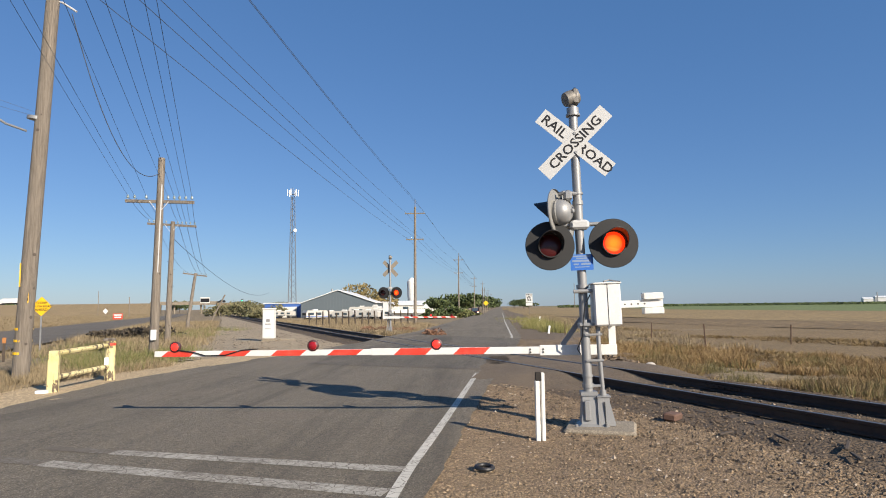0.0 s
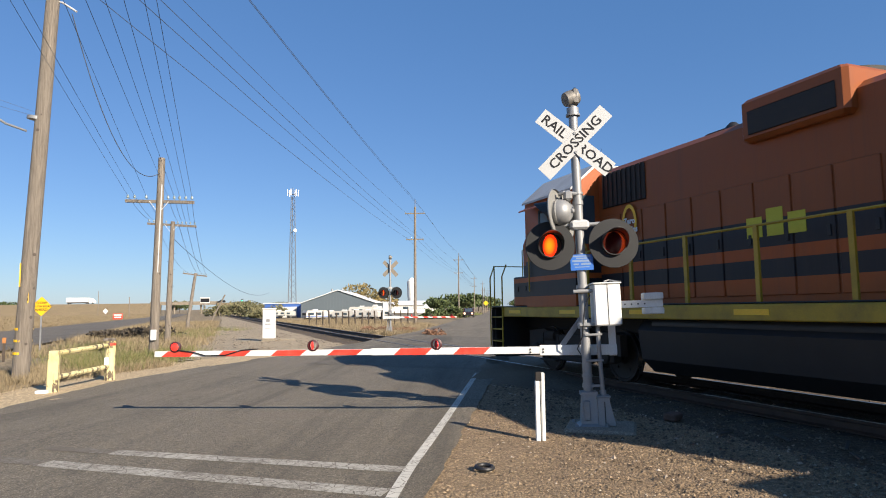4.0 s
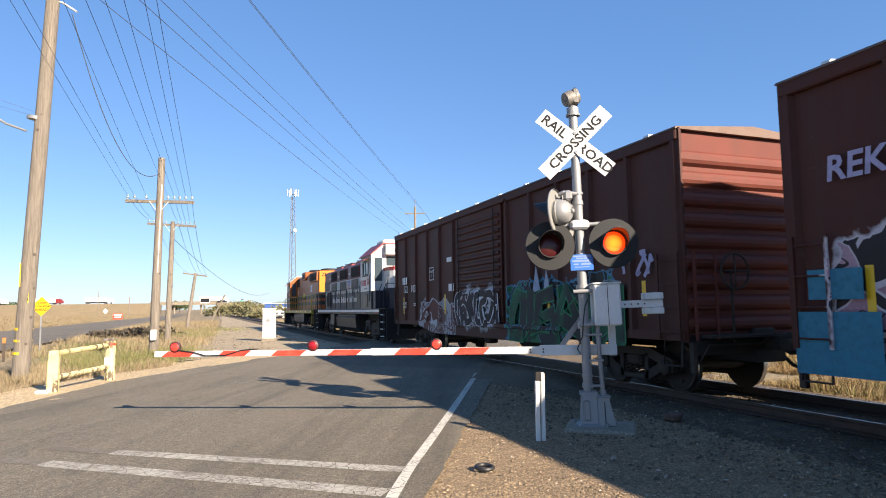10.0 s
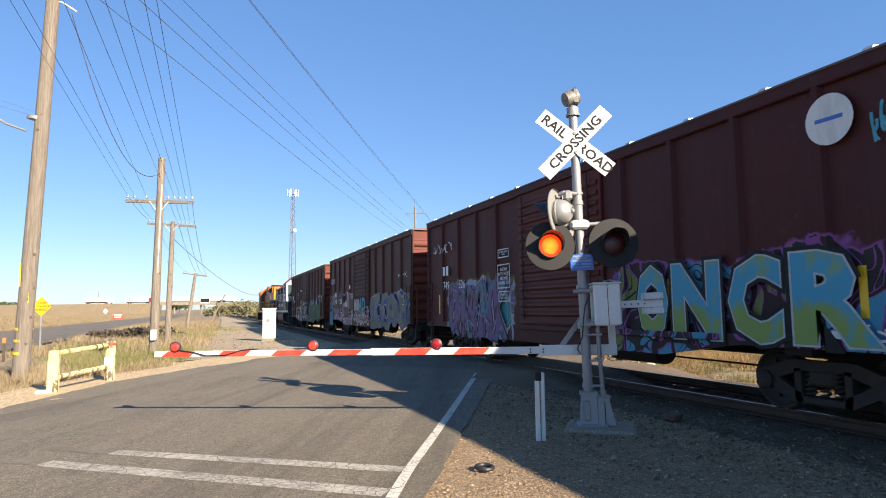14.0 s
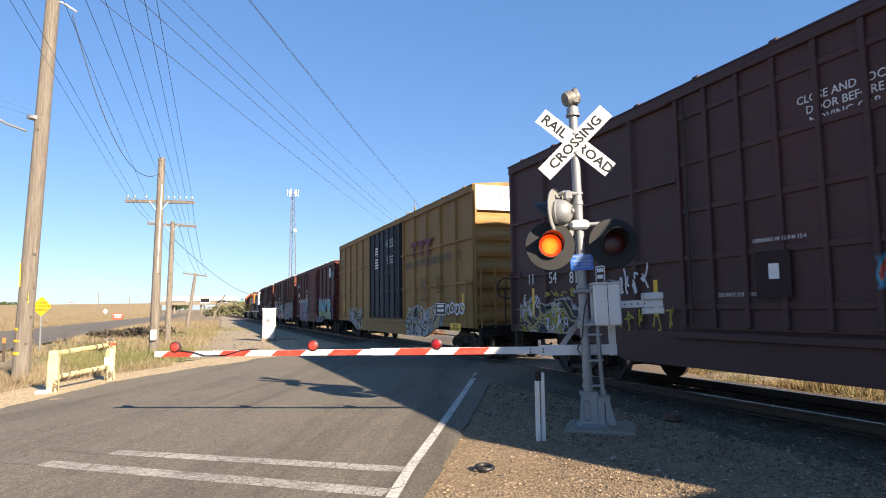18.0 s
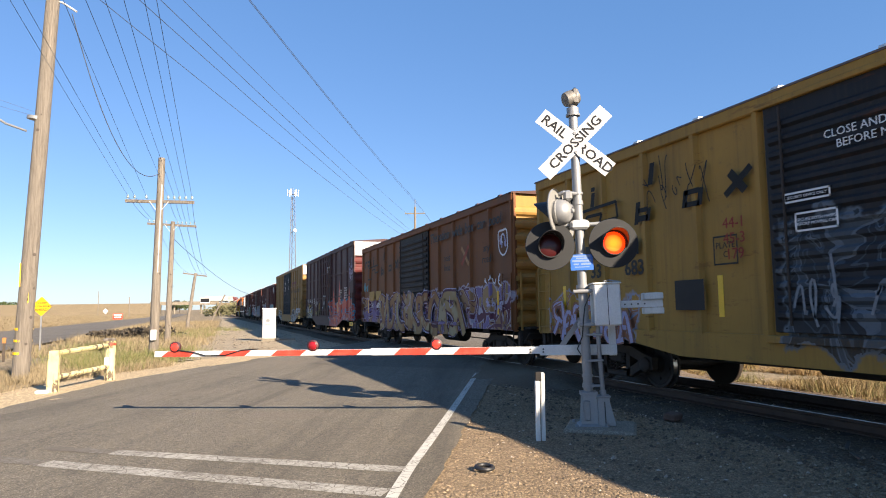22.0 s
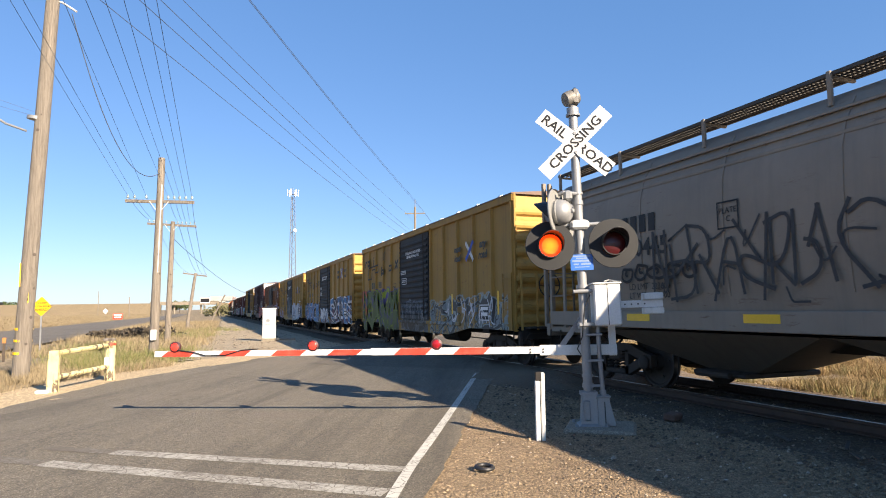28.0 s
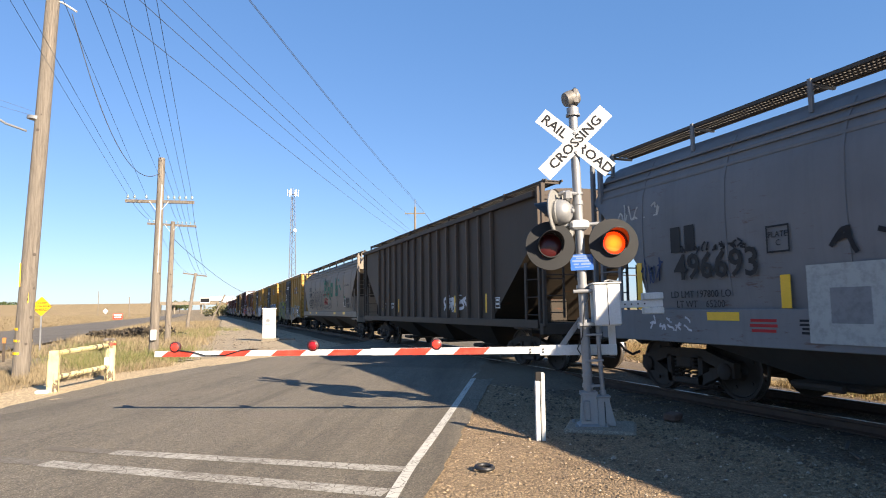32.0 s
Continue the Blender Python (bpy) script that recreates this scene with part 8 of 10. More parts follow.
    frame_plate(c, 0.92, 2.48, 0.58, 0.24, XP - 0.1165, WI, 0, WI)
    frame_plate(c, -6.1, 1.35, 0.62, 0.42, XP - 0.076, WI, 2, WI)
    block(c, -6.1, 1.35, 0.62, 0.42, XP - 0.0745, INK, "data_panel", "black data panel")
    if seed != 41:
        tag(c, -1.3, 1.3, 1.0, 1.7 if seed != 40 else 2.4, 6, S_WHITE if seed == 41 else spray_mat("grey_spray", (0.2, 0.22, 0.24)), 0.05 if seed == 41 else 0.035, XP - 0.12, seed, seed == 41)
    if seed == 40:
        wild(c, -1.9, -5.75, 0.6, 2.1, 4, ((0.95, S_HALO), (0.84, S_BLACK), (0.62, S_ICE)), 50, flat_side((-1.65, 1.7)))
        frame_plate(c, -6.25, 1.93, 0.85, 0.5, XP - 0.0742, S_WHITE, 0, WI)
        frame_plate(c, -6.25, 1.93, 0.8, 0.45, XP - 0.0744, S_WHITE, 0, WI)
        words_on(c, "33\n683", 0.12, -6.25, 1.93, XP - 0.0744, S_WHITE)
        wild(c, 7.2, 4.6, 0.75, 1.6, 4, ((0.16, spray_mat("rose_spray", (0.3, 0.14, 0.1))), (0.08, S_PALE)), 57, flat_side((-1.65, 1.7)))
    if seed == 41:
        wild(c, 7.7, 1.9, 0.72, 1.98, 6, ((0.62, S_INKY), (0.5, S_WHITE), (0.4, S_BLUEDK)), 52, flat_side((-1.65, 1.7)), soft=False)
        wild(c, 1.2, -1.4, 0.85, 1.6, 5, ((0.34, S_BLACK), (0.25, S_WHITE)), 58, lambda y: XP - 0.119)
        wild(c, -1.9, -7.75, 0.72, 2.2, 4, ((0.8, S_INKY), (0.66, S_WHITE), (0.44, S_BLUEDK)), 59, flat_side((-1.65, 1.7)), soft=False)
    if seed == 42:
        wild(c, 7.5, 1.9, 0.5, 2.3, 4, ((0.78, spray_mat("lime_spray", (0.2, 0.27, 0.03))), (0.68, S_MOSS)), 53, flat_side((-1.65, 1.7)), soft=False)
        tag(c, -6.9, -3.0, 0.9, 1.8, 6, S_WHITE, 0.04, XP - 0.075, 54)
        block(c, L - 0.55, 1.75, 0.8, 1.1, XP - 0.0712, spray_mat("red_spray", (0.4, 0.085, 0.045)), "sprayed_patch", "orange-red sprayed patch")

# 10 to 12: hoppers
XC = -1.62
GREY_H, DARK_H, BLUE_H = (0.4, 0.33, 0.26), (0.115, 0.085, 0.064), (0.27, 0.275, 0.285)
c, L = hopper("pale grey curved-side covered hopper with black and green tags", -213.4, 17.75, 4.05, GREY_H, sill=(1.1, 1.38))
mark_bars(c, L - 3.3, 3.02, XC + 0.01, 0.95, 0.3, 4, INK)
words_on(c, "720445", 0.42, L - 3.4, 2.45, XC + 0.01, INK, "black road number", 0, 0.006)
words_on(c, "LD LMT  223600\nLT WT     62400", 0.15, L - 3.5, 1.72, XC + 0.03, INK)
words_on(c, "PLATE\nC", 0.12, L - 5.3, 2.75, XC + 0.005, INK)
frame_plate(c, L - 5.3, 2.75, 0.4, 0.4, XC + 0.004, INK, 0, INK)
wild(c, 5.2, 0.3, 1.5, 2.72, 7, ((0.05, spray_mat("thin_black_spray", (0.05, 0.05, 0.052))),), 60, lambda y: XC + 0.008)
tag(c, 4.2, 6.1, 1.9, 2.15, 5, S_BLACK, 0.05, XC + 0.01, 61, True)
# square sprayed letters, cell by cell
GLYPHS = (("P", L - 8.93, ("111", "101", "111", "100", "100")), ("h", L - 9.95, ("100", "100", "111", "101", "101")), ("o", L - 10.9, ("000", "111", "101", "101", "111")), ("b", L - 12.4, ("100", "100", "111", "101", "111")))
for name, y0, cells in GLYPHS:
    for r, row in enumerate(cells):
        for k, on in enumerate(row):
            if on == "1":
                block(c, y0 - 0.22 * k, 3.14 - 0.2 * r - 0.02 * (k % 2), 0.23, 0.21, XC + 0.002, S_GREEN, "green_block", "green sprayed letter block")
for y, z in ((8.62, 3.26), (8.75, 3.08), (9.6, 2.5), (9.45, 2.38), (10.55, 2.2), (10.75, 2.12), (13.2, 3.1), (13.5, 2.75), (13.75, 2.6)):
    block(c, L - y, z, 0.24, 0.14, XC + 0.002, S_GREEN, "green_block", "green sprayed letter block")
words_on(c, "DO NOT HUMP  NO HUMP", 0.16, L - 9.3, 2.39, XC + 0.011, M["red_ink"])
words_on(c, "WARNING\nDO NOT APPLY VIBRATORS\nTO ANY PART OF CAR BODY\nEXCEPT VIBRATOR BRACKETS\nUSE ON LOADED CAR ONLY", 0.085, L - 9.25, 2.0, XC + 0.02, M["red_ink"], "red stencilled warning", 0, 0.003)
bars_on(c, L - 9.2, 1.66, XC + 0.03, 1.3, 0.035, 2, INK)
tag(c, L - 11.0, L - 9.9, 1.5, 1.85, 4, S_BLACK, 0.025, XC + 0.025, 62, True)
bars_on(c, L - 15.26, 2.78, XC + 0.01, 1.4, 0.028, 2, INK)
words_on(c, "Rb9", 0.38, L - 15.5, 1.95, XC + 0.012, S_BLACK, "black marker tag", 0, 0.006)
bars_on(c, L - 15.5, 1.75, XC + 0.02, 0.55, 0.04, 3, INK)
block(c, L - 15.78, 1.67, 0.2, 0.16, XC + 0.02, INK, "data_panel")
block(c, L - 14.8, 1.85, 0.42, 0.36, XC + 0.01, INK, "data_panel", "black data panel")
frame_plate(c, L - 14.8, 1.85, 0.48, 0.42, XC + 0.008, WI, 0, WI)
block(c, L - 14.77, 2.12, 0.2, 0.16, XC + 0.008, S_GREEN, "sticker", "green paper sticker")

c, L = hopper("dark brown ribbed covered hopper", -232.35, 16.8, 4.1, DARK_H, curved=False, ribs=15)
wild(c, -2.0, -4.1, 1.38, 1.85, 3, ((0.09, S_WHITE),), 70, lambda y: -1.504)
words_on(c, "LD LMT\nLT WT", 0.13, L - 3.4, 1.6, -1.503, WI)
words_on(c, "199500\n63500", 0.13, L - 4.6, 1.6, -1.503, WI)
frame_plate(c, -5.9, 1.6, 0.3, 0.28, -1.503, WI, 2, WI)
for k, y in enumerate((5.0, 4.24, 3.43, 2.66)):
    words_on(c, "814P"[k], 0.5 if k < 3 else 0.75, y, 2.2 if k < 3 else 1.8, -1.503, spray_mat("ghost_ink", (0.03, 0.026, 0.024)))

c, L = hopper("blue-grey curved-side covered hopper with black number", -251.1, 17.6, 4.05, BLUE_H, sill=(0.9, 1.41))
mark_bars(c, L - 2.46, 2.7, XC + 0.01, 0.62, 0.4, 2, INK)
words_on(c, "496693", 0.55, L - 3.08, 2.04, XC + 0.008, INK, "black road number", 0, 0.008)
words_on(c, "LD LMT 197800 LO\nLT WT    65200", 0.15, L - 2.75, 1.56, XC + 0.03, INK)
words_on(c, "PLATE\nC", 0.11, L - 4.21, 2.32, XC + 0.005, INK)
frame_plate(c, L - 4.21, 2.32, 0.36, 0.36, XC + 0.004, INK, 0, INK)
tag(c, L - 3.7, L - 2.35, 2.24, 2.42, 8, S_BLACK, 0.03, XC + 0.006, 80)
tag(c, L - 2.0, L - 0.8, 2.5, 3.4, 4, spray_mat("pale_chalk", (0.46, 0.45, 0.42)), 0.035, XC + 0.03, 81)
tag(c, L - 2.0, L - 1.4, 1.7, 2.3, 3, spray_mat("blue_ink_tag", (0.03, 0.05, 0.12)), 0.03, XC + 0.02, 86)
tag(c, 2.2, 3.9, 1.95, 2.5, 3, S_BLACK, 0.06, XC + 0.005, 82)
block(c, L - 5.1, 1.47, 1.0, 0.95, XC - 0.002, spray_mat("pale_grey_patch", (0.36, 0.38, 0.37)), "sprayed_patch", "pale grey sprayed square ring")
block(c, L - 5.15, 1.45, 0.5, 0.42, XC - 0.004, spray_mat("dull_grey_patch", (0.2, 0.21, 0.22)), "sprayed_patch")
part("reflector", Shape().box(XC + 0.02, XC + 0.024, L - 4.35, L - 4.2, 1.42, 1.85), M["mark_yellow"], c)
part("reflector", Shape().box(XC + 0.02, XC + 0.024, L - 1.45, L - 1.32, 1.42, 2.2), M["mark_yellow"], c)
tag(c, L - 2.6, L - 1.6, 1.05, 1.3, 5, S_WHITE, 0.03, XC + 0.015, 83)
bars_on(c, L - 3.9, 1.28, XC + 0.016, 0.5, 0.04, 3, M["red_ink"])
bars_on(c, L - 4.6, 1.28, XC + 0.016, 0.3, 0.03, 4, INK)
tag(c, -6.0, -1.5, 1.5, 2.6, 5, S_BLACK, 0.06, XC + 0.005, 84, True)

# ---- poles, wires, fence and signs on the near left ----
n = Nodes("peeling_pale_yellow_paint")
peel = n.noise(5.5, 7, 0.75, stretch=(1.3, 1.3, 0.45))
grain = n.noise(30, 5, 0.7, stretch=(3, 3, 0.3))
coat = n.mix(n.ramp(n.noise(2.0, 4), 0.3, 0.7), (0.6, 0.49, 0.2), (0.66, 0.58, 0.33))
M["guard_paint"] = n.done(n.mix(n.ramp(peel, 0.525, 0.565), coat, n.mix(grain, (0.06, 0.042, 0.03), (0.16, 0.115, 0.08))), 0.8, 0, n.math("SUBTRACT", grain, n.ramp(peel, 0.5, 0.58)), 0.4, 0.008)
M["insulator"] = plain("glass_insulator", (0.25, 0.3, 0.3), 0.15)
M["pvc"] = worn("grey_conduit", (0.5, 0.5, 0.5), 0.5, 0, (0.3, 0.3, 0.3), 0.3, 5)


def ground_pole(base, top, r0, r1, label, steps_up=0):
    """A pole between two places; its parts are built round its foot."""
    ob = thing("utility_pole", label, "utility pole", at=Matrix.Translation(base), group="utility poles")
    d = Vector(top) - Vector(base)
    pts = [d * (k / 8) for k in range(9)]
    pts[0] = pts[0] - Vector((0, 0, 0.3))
    part("pole_shaft", Shape().tube(pts, r0, 16, 0, r1), M["pole"], ob)
    for k in range(steps_up):
        p = d * (0.25 + 0.55 * k / steps_up)
        q = Vector((0.2 if k % 2 else -0.2, 0, 0))
        part("step_peg", Shape().tube([p, p + q], 0.012, 5), M["rust"], ob)
    return ob


def cross_arm(ob, base, a, b, size, pins, brace=True):
    a, b = Vector(a) - Vector(base), Vector(b) - Vector(base)
    d = (b - a).normalized()
    n = Vector((-d.y, d.x, 0)).normalized()
    up = Vector((0, 0, 1))
    s = Shape()
    s.loft([[p - n * size - up * size, p + n * size - up * size, p + n * size + up * size, p - n * size + up * size] for p in (a, b)], 0)
    arm = part("cross_arm", s, M["pole"], ob, "weathered timber cross arm")
    for f in pins:
        p = a.lerp(b, f)
        part("insulator", Shape().lathe([(0.012, 0.0), (0.012, 0.06), (0.045, 0.07), (0.05, 0.11), (0.035, 0.16), (0.015, 0.19)], Matrix.Translation(p + up * size), 10), M["insulator"], arm)
    if brace:
        m = a.lerp(b, 0.5)
        for f in (0.36, 0.64):
            part("arm_brace", Shape().tube([a.lerp(b, f) - n * (size + 0.01), m - up * 0.45 - n * (size + 0.02)], 0.012, 5), M["white_dirty"], arm)
    return arm


def hang(a, b, sag, r=0.008, n=18):
    a, b = Vector(a), Vector(b)
    return [a.lerp(b, k / n) - Vector((0, 0, 4 * sag * (k / n) * (1 - k / n))) for k in range(n + 1)]


def wire(a, b, sag, r, label="thin dark overhead line wire"):
    s = Shape().tube(hang(a, b, sag), r, 4, 0)
    return solid("overhead_wire", s, M["wire"], label, "wire", group="overhead wires")


P1, P2, P3, P4 = (-4.27, 18.7, -0.03), (-1.72, 25.74, -0.06), (-1.92, 39.34, -0.10), (-1.65, 72.2, -0.22)
p1 = ground_pole(P1, (-3.84, 18.55, 11.6), 0.2, 0.155, "tall weathered utility pole with yellow bands")
for z in (1.22, 0.93, 0.62):
    part("yellow_band", Shape().tube([(0.0105 * z / 0.35, 0, z), (0.0105 * (z + 0.06) / 0.35, 0, z + 0.06)], 0.205, 18), M["mark_yellow"], p1, "yellow reflective band")
tagp = part("number_strip", Shape().box(0.09, 0.15, -0.206, -0.19, 1.9, 2.45, 0, 0.0), M["mark_yellow"], p1, "yellow pole number strip")
part("number_bars", Shape().box(0.1, 0.14, -0.209, -0.206, 1.95, 2.02).box(0.1, 0.14, -0.209, -0.206, 2.08, 2.15).box(0.1, 0.14, -0.209, -0.206, 2.21, 2.28), M["ink"], tagp)
part("marker_strip", Shape().box(-0.07, -0.045, -0.2, -0.188, 2.3, 2.9, 0, 0.0), M["mark_yellow"], p1, "narrow yellow marker strip")
part("ground_conduit", Shape().tube([(0.2, -0.05, 5.1), (0.29, -0.07, 9.4), (0.36, -0.09, 9.85), (0.6, -0.17, 9.8), (0.95, -0.3, 9.55)], 0.028, 8), M["pvc"], p1, "white riser conduit with weatherhead")
part("pole_clamp", Shape().tube([(0.09, -0.03, 6.62), (0.1, -0.035, 6.70)], 0.215, 16), M["galv"], p1)
part("guy_arm", Shape().tube([(-0.1, -0.1, 6.3), (-0.6, 0.1, 6.5), (-1.9, 0.6, 7.4)], 0.03, 8), M["galv"], p1, "pale steel bracket arm")
p2 = ground_pole(P2, (-1.62, 25.70, 7.37), 0.17, 0.12, "dark wooden telegraph pole with conduit")
cross_arm(p2, P2, (-2.85, 26.17, 5.75), (-0.45, 25.26, 5.66), 0.055, (0.03, 0.13, 0.3, 0.62, 0.71, 0.79, 0.88, 0.97))
part("riser_conduit", Shape().tube([(0.07, -0.14, 3.1), (0.13, -0.13, 6.4)], 0.03, 8), M["pvc"], p2, "pale riser conduit")
part("meter_box", Shape().box(-0.1, 0.1, -0.3, -0.17, 0.62, 1.0, 0, 0.02), M["white_dirty"], p2, "pale meter box")
p3 = ground_pole(P3, (-1.80, 39.3, 6.72), 0.17, 0.12, "brown wooden telegraph pole with step pegs", 8)
cross_arm(p3, P3, (-3.16, 39.81, 6.62), (-0.54, 38.82, 6.42), 0.06, (0.03, 0.13, 0.38, 0.62, 0.71, 0.79, 0.88, 0.97))
p4 = ground_pole(P4, (-0.94, 71.97, 5.5), 0.2, 0.14, "leaning old telegraph pole")
cross_arm(p4, P4, (-2.18, 72.43, 5.5), (0.19, 71.54, 5.15), 0.07, (0.03, 0.2, 0.33, 0.62, 0.75, 0.88, 0.97), False)
p5 = ground_pole((1.2, 120.0, -0.4), (3.4, 119.0, 4.2), 0.16, 0.12, "fallen leaning old pole")
# line wires over the poles, towards the camera and away
for k, f in enumerate((0.03, 0.13, 0.3, 0.62, 0.71, 0.79, 0.88, 0.97)):
    a = Vector((-2.85, 26.17, 5.95)).lerp(Vector((-0.45, 25.26, 5.86)), f)
    b = Vector((-3.16, 39.81, 6.85)).lerp(Vector((-0.54, 38.82, 6.65)), f)
    c = Vector((-2.18, 72.43, 5.7)).lerp(Vector((0.19, 71.54, 5.3)), f)
    back = Vector(((-3.18, -3.04, -2.24, -2.4, -2.03, -1.66, -1.26, -1.12)[k], -6.0, 7.4))
    wire(back, a, 0.08, 0.005, "thin dark telegraph line wire")
    wire(a, b, 0.12, 0.008, "thin dark telegraph line wire")
    if k % 2:
        wire(b, c, 0.5, 0.012, "thin dark telegraph line wire")
wire((-3.42, 18.4, 9.45), (-1.66, 25.6, 6.78), 1.5, 0.014, "dark twisted service cable")
wire((-1.82, 39.2, 5.8), (10.2, 110.0, 4.4), 1.6, 0.018, "dark sagging service cable")
wire((-4.1, 18.6, 6.75), (-12.0, 12.0, 8.6), 0.2, 0.004, "thin pale house service wire")
wire((-4.1, 18.6, 6.65), (-12.5, 13.0, 8.2), 0.2, 0.004, "thin pale house service wire")

# power line along the road
ROAD_POLES = [(26.4, 80.9, 0.0), (64.5, 159.5, 0.0), (115.4, 266.4, 0.0), (147.6, 329.1, 0.0), (217.5, 473.7, 0.0), (290.0, 624.0, 0.0), (372.0, 794.0, 0.0)]
ends = []
for k, (x, y, z) in enumerate(ROAD_POLES):
    z = base_z(min(x, 10), y)
    ob = ground_pole((x, y, z), (x + 0.1, y, 15.2), 0.22, 0.14, "tall wooden power pole beside the road")
    for h, w in ((14.3, 1.35), (10.76, 1.2)):
        o = Vector(ROAD_R.to_3d()) * w
        c = Vector((x + 0.05, y, h))
        cross_arm(ob, (x, y, z), c - o, c + o, 0.07, (0.04, 0.3, 0.96), h < 12)
    part("pole_top_pin", Shape().tube([(0.1, 0, 15.0 - z), (0.1, 0, 16.2 - z)], 0.05, 6), M["pole"], ob)
    ends.append([Vector((x + 0.1, y, 16.2))] + [Vector((x + 0.05, y, h + 0.2)) + ROAD_R.to_3d() * w for h, w in ((14.3, -1.3), (14.3, 1.3), (10.76, -1.1), (10.76, 0.1), (10.76, 0.75))])
step_back = Vector((26.4 - 64.5, 80.9 - 159.5, 0))
ends.insert(0, [p + step_back * 1.02 + ROAD_R.to_3d() * 0.5 + Vector((0, 0, 1.0 if k > 2 else 0.0)) for k, p in enumerate(ends[0])])
for a, b in zip(ends, ends[1:4]):
    for k, (p, q) in enumerate(zip(a, b)):
        wire(p, q, 0.6, 0.015 if (q - p).length < 100 else 0.035, "long power line conductor")

# pale yellow guard rail by the road
gd = thing("guard_fence", "pale yellow weathered wooden guard rail beside the road", "guard rail", at=pose(-2.9, 15.3, -0.02))
e = Vector((0.78, 2.16, -0.01))
part("left_post", Shape().box(-0.1, 0.1, -0.1, 0.1, -0.2, 0.86, 0, 0.015), M["guard_paint"], gd, "peeling pale yellow post")
part("right_post", Shape().tube([e + Vector((0, 0, -0.2)), e + Vector((0, 0, 0.95))], 0.12, 14), M["guard_paint"], gd, "round pale yellow post with split top")
part("split_top", Shape().box(e.x - 0.16, e.x + 0.1, e.y - 0.1, e.y + 0.1, 0.93, 1.0, 0, 0.02), M["pole"], gd)
for z0, z1 in ((0.80, 0.86), (0.30, 0.34)):
    part("rail", Shape().tube([(0, 0, z0), e + Vector((0, 0, z1))], 0.055, 8), M["guard_paint"], gd, "pale yellow timber rail")
part("red_band", Shape().tube([e + Vector((0, 0, 0.84)), e + Vector((0, 0, 0.9))], 0.124, 14), M["red"], gd)
part("reflector", Shape().box(e.x - 0.11, e.x - 0.02, e.y - 0.135, e.y - 0.12, 0.35, 0.55), M["pale_ink"], gd)
part("footing_block", Shape().box(-0.28, -0.05, -0.2, 0.0, 0.0, 0.07, 0, 0.01), M["white_dirty"], gd)

# road work sign
sg = thing("road_sign", "orange-yellow diamond road work sign on a steel post", "road sign", at=pose(-6.7, 32.4, -0.1, 0, 0, -12))
part("sign_post", Shape().box(-0.03, 0.03, -0.02, 0.02, 0, 2.3), M["galv"], sg)
part("sign_face", Shape().box(-0.305, 0.305, -0.03, -0.022, -0.305, 0.305, 0, 0.0, pose(0, 0, 1.97, 0, 45, 0)), M["yellow"], sg, "orange-yellow diamond plate")
for k, w in enumerate(("SLOW", "ROUGH ROAD", "AHEAD")):
    part("lettering", letters(w, 0.16 if k != 1 else 0.125, M["ink"], 0.001, "CENTER", 0, 0.004), None, sg, at=pose(0, -0.033, 2.12 - 0.15 * k))
sp = thing("road_sign", "white speed limit sign reading fifty-five", "road sign", at=pose(69.1, 128.2, -0.7, 0, 0, -26))
part("sign_post", Shape().box(-0.05, 0.05, -0.04, 0.04, 0, 5.3), M["pole"], sp)
part("sign_face", Shape().box(-0.75, 0.75, -0.07, -0.05, 3.1, 5.1), M["white"], sp, "white plate with black print")
part("lettering", letters("SPEED\nLIMIT", 0.48, M["ink"], 0.002, "CENTER", 0, 0.01), None, sp, at=pose(0, -0.08, 4.6))
part("lettering", letters("55", 1.1, M["ink"], 0.002, "CENTER", 0, 0.02), None, sp, at=pose(0, -0.08, 3.75))
part("lower_plate", Shape().box(-0.75, 0.75, -0.07, -0.05, 2.4, 3.0), M["white"], sp)
for (x, y, h, mat, lab, turn) in ((-25.1, 194, 2.1, M["white"], "small white diamond sign on a post", 45), (75.5, 166, 3.4, M["yellow"], "yellow diamond warning sign on a post", 45), (54.5, 158, 2.6, M["white"], "small white diamond sign on a post", 45)):
    o = thing("road_sign", lab, "road sign", at=pose(x, y, base_z(x, y), 0, 0, -20))
    part("sign_post", Shape().box(-0.05, 0.05, -0.03, 0.03, 0, h), M["pole"], o)
    part("sign_face", Shape().box(-0.55, 0.55, -0.06, -0.04, -0.55, 0.55, 0, 0.0, pose(0, 0, h, 0, turn, 0)), mat, o)
bs = thing("banner_sign", "red and white low banner sign beside the side road", "sign board", at=pose(-18.1, 159, -0.55, 0, 0, -10))
part("board", Shape().box(-1.0, 1.0, -0.03, 0.03, 0.2, 1.5, 0, 0.0), M["red"], bs)
part("print_bars", Shape().box(-0.8, 0.8, -0.035, -0.031, 1.05, 1.3).box(-0.7, 0.7, -0.035, -0.031, 0.55, 0.8), M["pale_ink"], bs)
part("legs", Shape().box(-0.9, -0.82, -0.04, 0.04, 0, 0.25).box(0.82, 0.9, -0.04, 0.04, 0, 0.25), M["pole"], bs)
